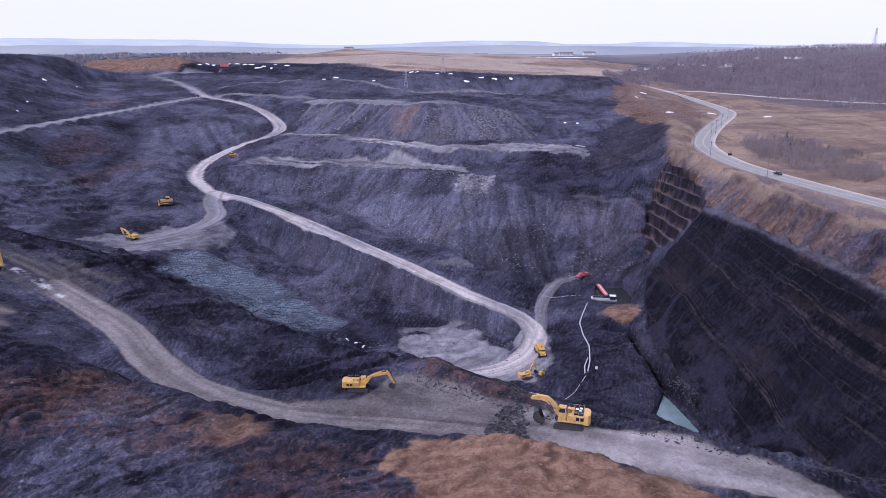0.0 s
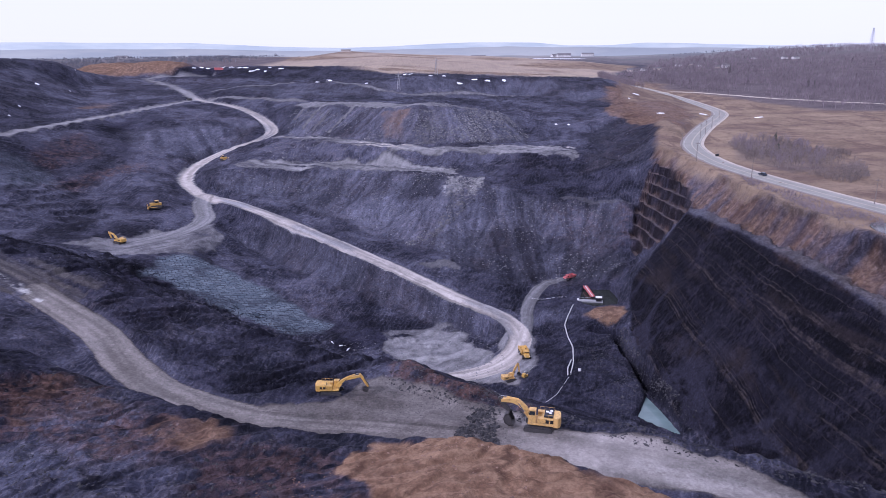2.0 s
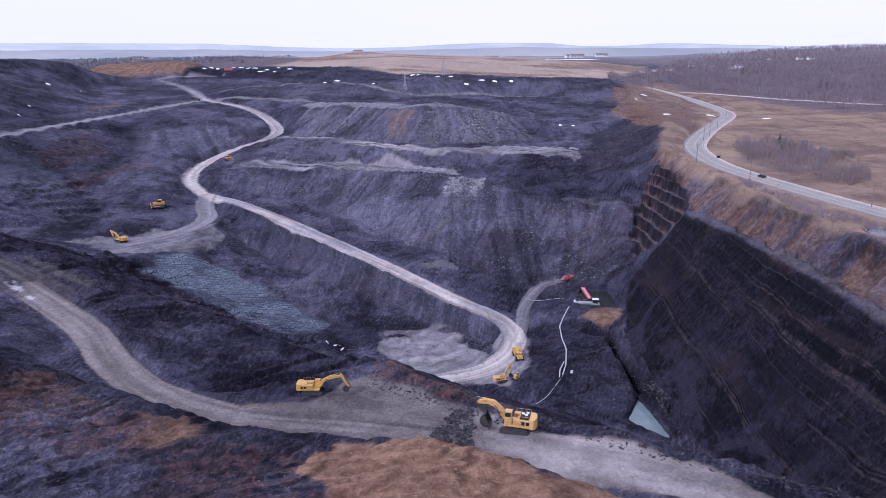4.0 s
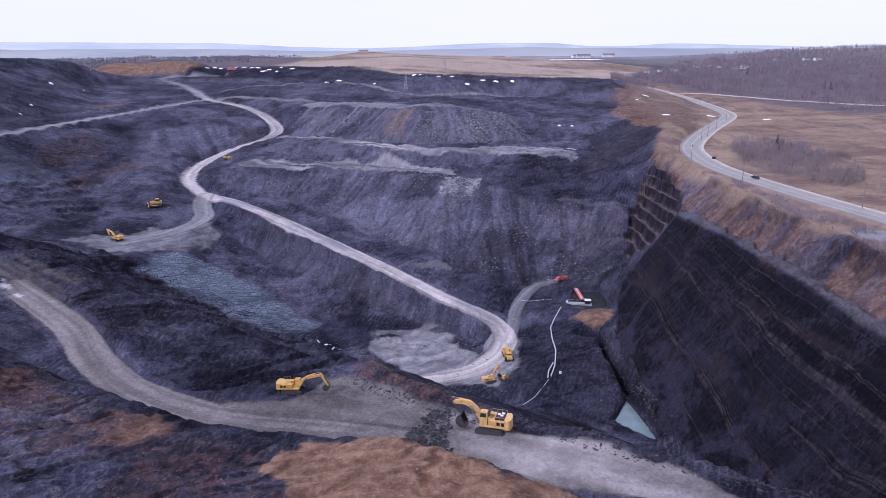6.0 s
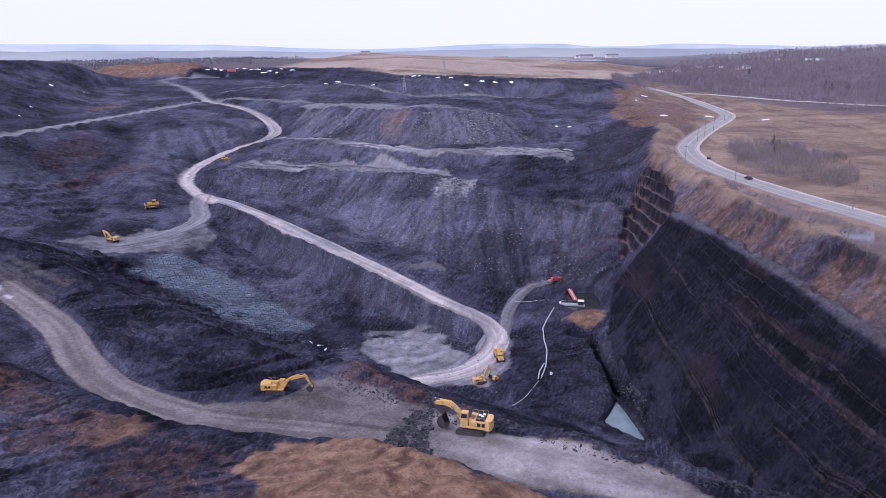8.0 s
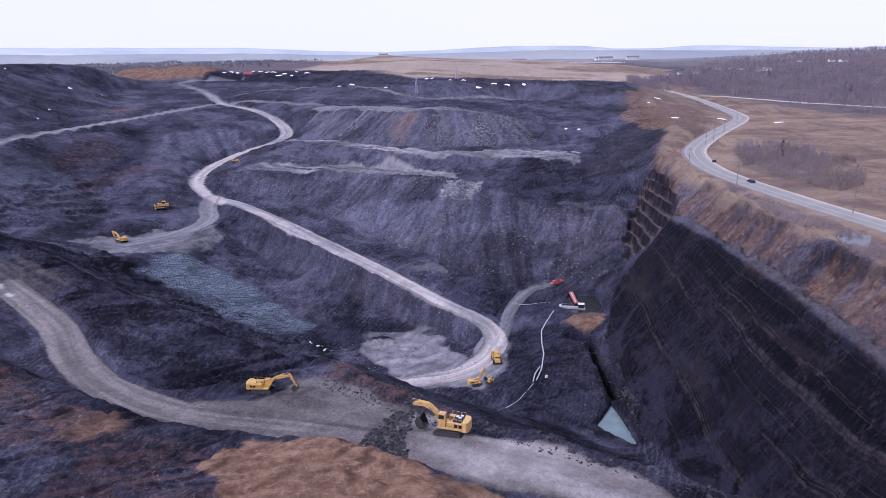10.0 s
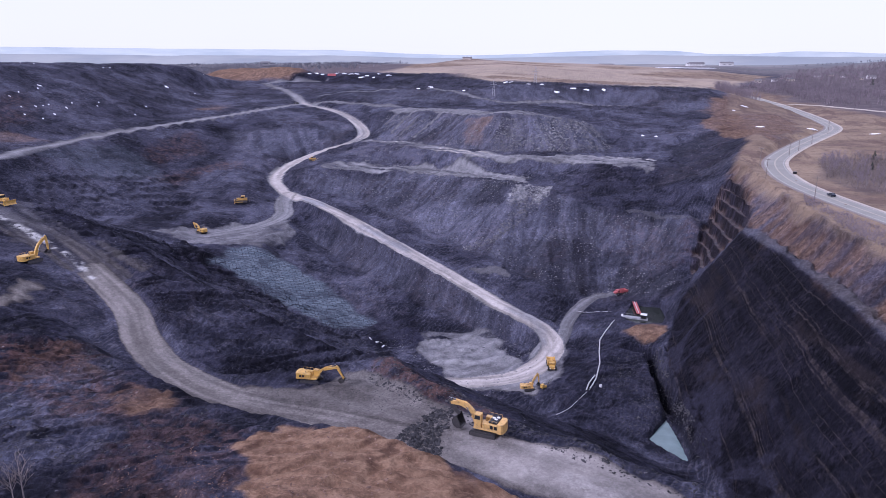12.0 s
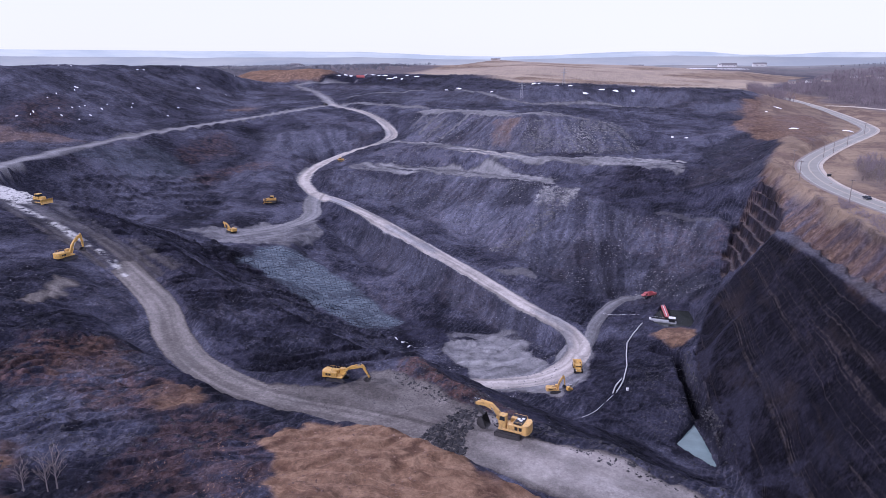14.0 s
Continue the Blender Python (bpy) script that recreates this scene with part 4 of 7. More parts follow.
shale = region([(-137, 318), (-138, 340), (-130, 352), (-103, 347), (-75, 333), (-47, 313), (-50, 303), (-68, 294), (-93, 303), (-117, 309)], 2.5, 3, 39)
shale = np.maximum(shale, 0.22 * region([(-300, 395), (-258, 400), (-240, 440), (-262, 455), (-292, 450)], 5, 8, 40))
rubble = np.maximum(slope_zone * 0.75, 0.9 * region([(-6, 184), (8, 176), (40, 155), (86, 132), (100, 118), (110, 120), (84, 137), (54, 160), (20, 180), (-6, 196)], 2, 2, 42))
rubble = np.maximum(rubble, np.maximum(0.5 * near_cuts, 0.35 * cut_zone) * smooth(fbm(GX, GY, 7, 3, 116), -0.2, 0.5))
rubble = np.maximum(rubble, region([(10, 140), (16, 150), (26, 152), (28, 142), (20, 134)], 1, 1.5, 43))
pale = 0.9 * region([(-262, 296), (-228, 288), (-214, 268), (-240, 268), (-262, 280)], 3, 4, 44)
pale = np.maximum(pale, 0.75 * white_edge)
for lobe in ([(9, 418), (10, 443), (18, 446), (19, 420)], [(23, 419), (25, 439), (35, 443), (28, 417)]):
    pale = np.maximum(pale, 0.5 * region(lobe, 1.2, 2.5, 46, 6) * np.clip(0.75 + 0.8 * rag2, 0.1, 1))
pale = np.maximum(pale, 0.22 * region([(-14, 278), (-2, 270), (8, 280), (2, 298), (-10, 300)], 2, 5, 47, 7) * np.clip(0.5 + layers, 0, 1))
pale = np.maximum(pale, 0.12 * region([(44, 137), (84, 123), (82, 117), (56, 126)], 2, 3, 48))
dust = np.maximum(dust, 0.19 * shelf_zone)
pale = np.maximum(pale, 0.42 * field * smooth(fbm(GX * 0.4, GY, 120, 3, 98), -0.25, 0.1))
dust = np.maximum(dust, 0.19 * ledge_zone * tread)
# ledge risers darkened in the colour as if shaded, against the paler treads
seams_and_shade = np.maximum(seams_and_shade, 0.9 * ledge_zone * (1 - tread) * np.clip(0.8 + rag2, 0, 1))
for line in ([(-221, 705, 0), (-184, 718, 0), (-150, 735, 0)], [(-116, 759, 0), (-51, 672, 0), (-14, 678, 0), (41, 712, 0), (90, 700, 0)], [(-230, 673, 0), (-180, 668, 0), (-120, 642, 0)]):
    dust = np.maximum(dust, 0.5 * (1 - smooth(to_line(rounded(line), 30)[0] + 1.5 * rag1, 2.0, 5.0)))
# how much haze is painted in, growing with distance
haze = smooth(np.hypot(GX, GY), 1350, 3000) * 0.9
dust = np.clip(dust * (1 - meadow), 0, 1)
soil = soil * (1 - 0.6 * meadow)
soil = soil * (1 - 0.75 * shelf_zone)
brown_bank = region([(146, 606), (162, 655), (188, 660), (222, 684), (231, 650), (218, 580), (178, 508), (152, 552)], 3, 5, 112)
soil = np.maximum(soil, 0.62 * brown_bank)
grass = grass * (1 - 0.85 * brown_bank)
grass = grass * (1 - 0.55 * np.clip(soil, 0, 1) * meadow)
for part_of in ([(-104, 146), (-80, 152), (-62, 136), (-44, 126), (-48, 118), (-74, 124), (-100, 132)], [(-90, 100), (-60, 96), (-48, 76), (-100, 70)]):
    soil = soil * (1 - 0.75 * region(part_of, 6, 4, 25) * (rag1 < 0.35))
tone = 0.45 + 0.14 * smooth(GY, 400, 470) * (1 - smooth(GY, 560, 700)) * smooth(GX, -230, -180)
for points, value in (
        (CUT, 0.33),
        ([(-262, 300), (-200, 270), (-154, 240), (-123, 235), (-118, 222), (-127, 213), (-195, 243), (-240, 262)], 0.16),
        ([(80, 129), (85, 112), (92, 88), (150, 80), (132, 145), (100, 126)], 0.04),
        ([(46, 300), (72, 302), (84, 290), (90, 240), (96, 212), (60, 224), (46, 236)], 0.12),
        ([(-20, 190), (8, 176), (31, 162), (84, 133), (104, 122), (100, 180), (90, 204), (50, 226), (-28, 232)], 0.10),
        ([(-300, 395), (-262, 330), (-185, 338), (-160, 350), (-200, 410), (-262, 440)], 0.48),
        ([(-291, 347), (-288, 394), (-258, 428), (-246, 392), (-262, 360)], 0.72),
        ([(-262, 470), (-240, 540), (-217, 556), (-226, 522), (-217, 474), (-236, 455)], 0.42),
        ([(-266, 530), (-250, 575), (-240, 560), (-250, 528)], 0.04),
        ([(-90, 165), (-46, 128), (-8, 113), (-14, 137), (-38, 142), (-78, 160)], 0.06),
        ([(-140, 150), (-88, 160), (-60, 120), (-20, 112), (-10, 66), (-140, 60)], 0.13),
        ([(-140, 150), (-112, 176), (-92, 160), (-85, 152), (-72, 124), (-100, 110), (-150, 120)], 0.07),
        ([(-150, 200), (-137, 207), (-114, 187), (-112, 176), (-140, 150), (-165, 170)], 0.15),
        ([(-76, 108), (-75, 119), (-61, 123), (-46, 117), (-36, 106), (-44, 92), (-66, 90)], 0.85),
        ([(-74, 122), (-79, 134), (-72, 138), (-67, 135), (-70, 125)], 0.8),
        ([(-94, 139), (-99, 164), (-86, 152), (-88, 136)], 0.02),
        ([(95, 440), (150, 460), (171, 519), (185, 560), (180, 670), (150, 560), (116, 536), (112, 480)], 0.15),
        ([(-150, 480), (-80, 430), (-12, 382), (60, 350), (100, 345), (112, 400), (64, 416), (10, 445)], 0.66),
        ([(30, 352), (60, 344), (104, 340), (126, 405), (120, 470), (60, 470), (44, 420)], 0.34),
        ([(40, 430), (63, 414), (103, 407), (122, 406), (124, 470), (64, 470), (50, 452)], 0.12),
        ([(-24, 428), (8, 417), (4, 442), (-12, 440)], 0.10),
        ([(-20, 420), (-4, 414), (-2, 392), (-16, 392)], 0.92),
        ([(20, 398), (28, 414), (34, 412), (34, 389)], 1.0),
        ([(63, 385), (69, 408), (91, 401), (117, 399), (115, 371), (89, 366)], 0.62),
        ([(40, 352), (56, 352), (70, 380), (60, 384), (44, 372)], 0.22),
        ([(-128, 612), (-118, 565), (-10, 508), (76, 530), (72, 585), (-14, 548)], 0.62),
        ([(-14, 506), (-12, 543), (38, 557), (56, 566), (72, 529), (40, 512)], 0.92),
        ([(-240, 540), (-179, 579), (-150, 600), (-165, 545), (-191, 521), (-217, 510)], 0.9),
        ([(-118, 402), (-78, 368), (-38, 342), (6, 312), (36, 312), (18, 330), (-47, 374), (-89, 408)], 0.62),
        ([(-46, 288), (-52, 318), (-32, 322), (-17, 308), (-16, 292), (-36, 284)], 0.0),
        # plateau face toned black, for the shade that lies on it
        ([(-310, 815), (-214, 796), (-90, 776), (-66, 812), (-96, 842), (-300, 852)], 0.02),
        ([(-190, 825), (-111, 740), (63, 748), (165, 725), (181, 772), (7, 795), (-105, 850)], 0.2)):
    z = region(points, 5, 4, 55)
    tone = tone * (1 - z) + value * z
tone = tone * (1 - ledge_zone) + 0.06 * ledge_zone
patchy = fbm(GX, GY, 34, 4, 57)
tone = np.clip(tone + (0.10 + 0.14 * (tone > 0.25)) * patchy + 0.22 * (tone > 0.25) * (smooth(patchy, 0.05, 0.16) - 0.5), 0, 1)
rust = np.clip(0.28 * region([(-274, 475), (-263, 524), (-238, 497), (-250, 444)], 5, 7, 31) + 0.38 * region([(-251, 424), (-239, 426), (-202, 482), (-209, 499)], 3, 5, 126, 9) + 0.22 * region([(63, 385), (69, 408), (91, 401), (117, 399), (115, 371), (89, 366)], 4, 6, 127) + 0.22 * region([(-404, 445), (-384, 487), (-352, 452), (-356, 411), (-375, 411)], 6, 10, 128) + 0.14 * slope_zone * smooth(fbm(GX, GY, 30, 3, 129), 0.0, 0.4) + 0.35 * region([(-40, 118), (-8, 110), (0, 88), (6, 60), (-30, 60)], 3, 6, 113) + 0.5 * region([(-104, 146), (-80, 154), (-60, 138), (-40, 126), (-46, 112), (-74, 118), (-104, 128)], 4, 8, 25) + 0.5 * region([(-100, 104), (-62, 100), (-46, 74), (-110, 66)], 4, 8, 26) + 0.6 * region([(-10, 186), (-2, 184), (12, 174), (36, 159), (30, 154), (8, 164), (-8, 174)], 2, 2, 34), 0, 1)


# streaks of loose stuff drawn down the slopes
calm_z = blurred(blurred(GZ, 5), 4)
down_x, down_y = -np.gradient(calm_z, XS, axis=1), -np.gradient(calm_z, YS, axis=0)
steep = np.hypot(down_x, down_y)
down_x, down_y = down_x / np.maximum(steep, 0.02), down_y / np.maximum(steep, 0.02)
i0, i1, j0, j1 = np.searchsorted(XS, -420), np.searchsorted(XS, 200), np.searchsorted(YS, 60), np.searchsorted(YS, 860)
fine_sum = wide_sum = 0
for sense in (-1, 1):
    px, py = GX[j0:j1, i0:i1].copy(), GY[j0:j1, i0:i1].copy()
    for k in range(11):
        at = np.clip(np.searchsorted(YS, py), 0, len(YS) - 1), np.clip(np.searchsorted(XS, px), 0, len(XS) - 1)
        px, py = px + sense * 1.7 * down_x[at], py + sense * 1.7 * down_y[at]
        fine_sum = fine_sum + vnoise(px / 1.3, py / 1.3, 101)
        wide_sum = wide_sum + vnoise(px / 4.2, py / 4.2, 102)
mixed = 0.6 * (fine_sum - fine_sum.mean()) / fine_sum.std() + 0.7 * (wide_sum - wide_sum.mean()) / wide_sum.std()
streak = np.full(GX.shape, 0.5)
streak[j0:j1, i0:i1] = np.clip(0.5 + 0.15 * mixed * smooth(steep, 0.12, 0.4)[j0:j1, i0:i1], 0, 1)


def land(name, faces, label, category):
    """An own object for some of the ground's faces; all share the ground's one sheet of heights."""
    used, where = np.unique(faces.ravel(), return_inverse=True)
    me = bpy.data.meshes.new(name)
    n = len(faces)
    me.vertices.add(len(used))
    me.vertices.foreach_set("co", np.stack([GX.ravel()[used], GY.ravel()[used], GZ.ravel()[used]], 1).ravel())
    me.loops.add(4 * n)
    me.loops.foreach_set("vertex_index", where.ravel())
    me.polygons.add(n)
    me.polygons.foreach_set("loop_start", np.arange(0, 4 * n, 4))
    me.polygons.foreach_set("use_smooth", np.ones(n, bool))
    me.update(calc_edges=True)
    for key, channels in (("zone_a", (dust, soil, grass)), ("zone_b", (shale, rubble, litter)), ("zone_c", (pale, wall_zone, haze)), ("zone_d", (tone, slope_zone, rust)), ("zone_e", (seams_and_shade, rut, streak))):
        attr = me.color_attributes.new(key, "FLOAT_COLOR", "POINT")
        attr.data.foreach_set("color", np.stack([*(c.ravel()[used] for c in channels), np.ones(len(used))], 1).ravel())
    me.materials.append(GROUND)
    me.normals_split_custom_set_from_vertices(NORMALS[used].tolist())
    return tagged(new(name, me), label, category, kind="structure")


dzdx = np.gradient(GZ, XS, axis=1)
dzdy = np.gradient(GZ, YS, axis=0)
NORMALS = np.stack([-dzdx.ravel(), -dzdy.ravel(), np.ones(GX.size)], 1)
NORMALS /= np.linalg.norm(NORMALS, axis=1)[:, None]
idx = np.arange(GX.size).reshape(GX.shape)
QUADS = np.stack([idx[:-1, :-1], idx[:-1, 1:], idx[1:, 1:], idx[1:, :-1]], -1)


def quad_mean(a):
    return (a[:-1, :-1] + a[1:, 1:] + a[:-1, 1:] + a[1:, :-1]) / 4


owner = np.zeros(QUADS.shape[:2], int)
owner[quad_mean(wall_zone) > 0.5] = 5
owner[quad_mean(ledge_zone) > 0.5] = 6
for k, (name, wide) in enumerate((("west", 6), ("ramp", 6.2), ("near", 7.2)), 1):
    owner[quad_mean(ROADS[name][0]) < wide] = k
for k, (name, label, category) in enumerate((
        ("ground", "dark coal spoil, brown soil and dry grassland reaching the horizon", "ground"),
        ("road_west", "pale dusty haul road along the top of the coal wall", "haul road"),
        ("road_ramp", "pale grey dusty haul ramp winding up out of the pit", "haul road"),
        ("road_near", "wide grey gravel haul road with worn wheel tracks", "haul road"),
        ("", "", ""),
        ("highwall", "steep black coal and shale highwall with sloping scratches", "rock wall"),
        ("rock_terrace", "brown layered rock stepped in narrow ledges", "rock wall"))):
    if name:
        land(name, QUADS[owner == k], label, category)

# ---- building blocks for things ----
def part(name, bm, mat, parent=None, label="", flat=True):
    me = bpy.data.meshes.new(name)
    bmesh.ops.recalc_face_normals(bm, faces=bm.faces)
    bm.to_mesh(me)
    bm.free()
    for p in me.polygons:
        p.use_smooth = not flat
    me.materials.append(mat)
    ob = new(name, me)
    ob.parent = parent
    return tagged(ob, label)


def thing(name, m, label, category, group="", kind=""):
    ob = new(name)
    ob.empty_display_size = 0.5
    ob.matrix_basis = m
    return tagged(ob, label, category, group, kind)


def box(bm, x0, x1, y0, y1, z0, z1, bevel=0.0, taper=0.0):
    got = bmesh.ops.create_cube(bm, size=1)["verts"]
    for v in got:
        k = 1 - taper * (v.co.z + 0.5)
        v.co = ((x0 + x1) / 2 + v.co.x * (x1 - x0) * k, (y0 + y1) / 2 + v.co.y * (y1 - y0) * k, z0 + (v.co.z + 0.5) * (z1 - z0))
    if bevel:
        edges = {e for v in got for e in v.link_edges}
        bmesh.ops.bevel(bm, geom=list(edges), offset=bevel, segments=1, affect="EDGES")
    return bm


def prism(bm, profile, y0, y1):
    a = [bm.verts.new((x, y0, z)) for x, z in profile]
    b = [bm.verts.new((x, y1, z)) for x, z in profile]
    bm.faces.new(a)
    bm.faces.new(b[::-1])
    for i in range(len(a)):
        j = (i + 1) % len(a)
        bm.faces.new((a[i], b[i], b[j], a[j]))
    return bm


def rod(bm, p, q, r, n=8, r2=None):
    p, q = Vector(p), Vector(q)
    axis = (q - p).normalized()
    side = axis.orthogonal().normalized()
    other = axis.cross(side)
    rings = []
    for c, rad in ((p, r), (q, r if r2 is None else r2)):
        rings.append([bm.verts.new(c + rad * (math.cos(a) * side + math.sin(a) * other)) for a in (2 * math.pi * k / n for k in range(n))])
    for i in range(n):
        j = (i + 1) % n
        bm.faces.new((rings[0][i], rings[0][j], rings[1][j], rings[1][i]))
    bm.faces.new(rings[0][::-1])
    bm.faces.new(rings[1])
    return bm


def beam(bm, path, width):
    """A welded box beam in the x-z plane, through (x, z, depth)."""
    rings = []
    for i, (x, z, deep) in enumerate(path):
        ax, az = path[max(i - 1, 0)][:2]
        bx, bz = path[min(i + 1, len(path) - 1)][:2]
        d = math.hypot(bx - ax, bz - az)
        nx, nz = -(bz - az) / d * deep / 2, (bx - ax) / d * deep / 2
        rings.append([bm.verts.new((x + s * nx, y, z + s * nz)) for s, y in ((1, -width / 2), (1, width / 2), (-1, width / 2), (-1, -width / 2))])
    for a, b in zip(rings, rings[1:]):
        for i in range(4):
            j = (i + 1) % 4
            bm.faces.new((a[i], a[j], b[j], b[i]))
    bm.faces.new(rings[0][::-1])
    bm.faces.new(rings[-1])
    return bm


def tube(bm, path, r, n=7):
    path = [Vector(p) for p in path]
    rings = []
    for i, p in enumerate(path):
        axis = (path[min(i + 1, len(path) - 1)] - path[max(i - 1, 0)]).normalized()
        side = axis.cross(Vector((0, 0, 1))).normalized()
        other = side.cross(axis)
        rings.append([bm.verts.new(p + r * (math.cos(a) * side + math.sin(a) * other)) for a in (2 * math.pi * k / n for k in range(n))])
    for a, b in zip(rings, rings[1:]):
        for i in range(n):
            bm.faces.new((a[i], a[(i + 1) % n], b[(i + 1) % n], b[i]))
    bm.faces.new(rings[0][::-1])
    bm.faces.new(rings[-1])
    return bm


def B():
    return bmesh.new()


YELLOW = simple("machine_yellow", (0.57, 0.345, 0.078), 0.45, 0.0, 0.2, 1.4, 0.0, (0.12, 0.085, 0.06), 0.42)
PALE_YELLOW = simple("sunbleached_yellow", (0.62, 0.385, 0.125), 0.5, 0.0, 0.2, 1.4, 0.0, (0.14, 0.10, 0.075), 0.42)
STEEL = simple("worn_steel", (0.085, 0.08, 0.082), 0.55, 0.5, 0.3, 2.0, 0.0, (0.13, 0.12, 0.115), 0.4)
TRACK = simple("track_steel", (0.045, 0.042, 0.045), 0.7, 0.3, 0.3, 3.0, 0.02, (0.15, 0.14, 0.14), 0.4)
BLACK = simple("black_panel", (0.012, 0.012, 0.014), 0.5, 0.0, 0.3, 2.0)
WHITE = simple("white_paint", (0.74, 0.74, 0.75), 0.45, 0.0, 0.08, 1.5, 0.0, (0.35, 0.33, 0.31), 0.15)
RED = simple("faded_red_paint", (0.50, 0.125, 0.125), 0.5, 0.0, 0.14, 1.2, 0.0, (0.28, 0.2, 0.19), 0.25)
TYRE = simple("tyre_rubber", (0.022, 0.021, 0.021), 0.85, 0.0, 0.25, 3.0, 0.0, (0.14, 0.13, 0.13), 0.3)
GREY = simple("galvanised_steel", (0.36, 0.36, 0.375), 0.45, 0.35, 0.15, 1.5)
ROD_STEEL = simple("chrome_rod", (0.55, 0.55, 0.57), 0.2, 0.9, 0.05, 1.0)
CAR_BLUE = simple("dark_blue_car_paint", (0.018, 0.024, 0.045), 0.25, 0.2, 0.05, 1.0)


def glass_material():
    m, t, b = material("dark_window_glass")
    b.inputs["Base Color"].default_value = (0.02, 0.025, 0.03, 1)
    b.inputs["Roughness"].default_value = 0.08
    b.inputs["Specular IOR Level"].default_value = 0.7
    return m


GLASS = glass_material()


def stadium(x0, x1, z0, z1, n=7):
    r = (z1 - z0) / 2
    zc = (z0 + z1) / 2
    out = [(x1 - r + r * math.cos(a), zc + r * math.sin(a)) for a in (-math.pi / 2 + math.pi * k / n for k in range(n + 1))]
    return out + [(x0 + r + r * math.cos(a), zc + r * math.sin(a)) for a in (math.pi / 2 + math.pi * k / n for k in range(n + 1))]


def crawler(parent, s, length, high, gauge, shoe):
    for side in (-1, 1):
        y0, y1 = side * gauge / 2 - shoe / 2, side * gauge / 2 + shoe / 2
        bm = prism(B(), [(x * s, z * s) for x, z in stadium(-length / 2, length / 2, 0, high)], y0 * s, y1 * s)
        # grouser bars across the shoes, top and bottom runs
        k = int(length / 0.42)
        for i in range(k):
            x = -length / 2 + high / 2 + (length - high) * (i + 0.5) / k
            for z in (0.02, high + 0.015):
                box(bm, (x - 0.05) * s, (x + 0.05) * s, y0 * s, y1 * s, (z - 0.04) * s, (z + 0.04) * s)
        track = part("track", bm, TRACK, parent, "dusty black steel crawler track")
        bm = prism(B(), [(x * s, z * s) for x, z in stadium(-length / 2 + high * 0.42, length / 2 - high * 0.42, high * 0.24, high * 0.76)], (y0 - 0.05) * s, (y1 + 0.05) * s)
        part("track_frame", bm, STEEL, track)
        for x in (-length / 2 + high / 2, length / 2 - high / 2):
            part("sprocket", rod(B(), (x * s, (y0 - 0.06) * s, high / 2 * s), (x * s, (y1 + 0.06) * s, high / 2 * s), high * 0.33 * s, 12), STEEL, track)


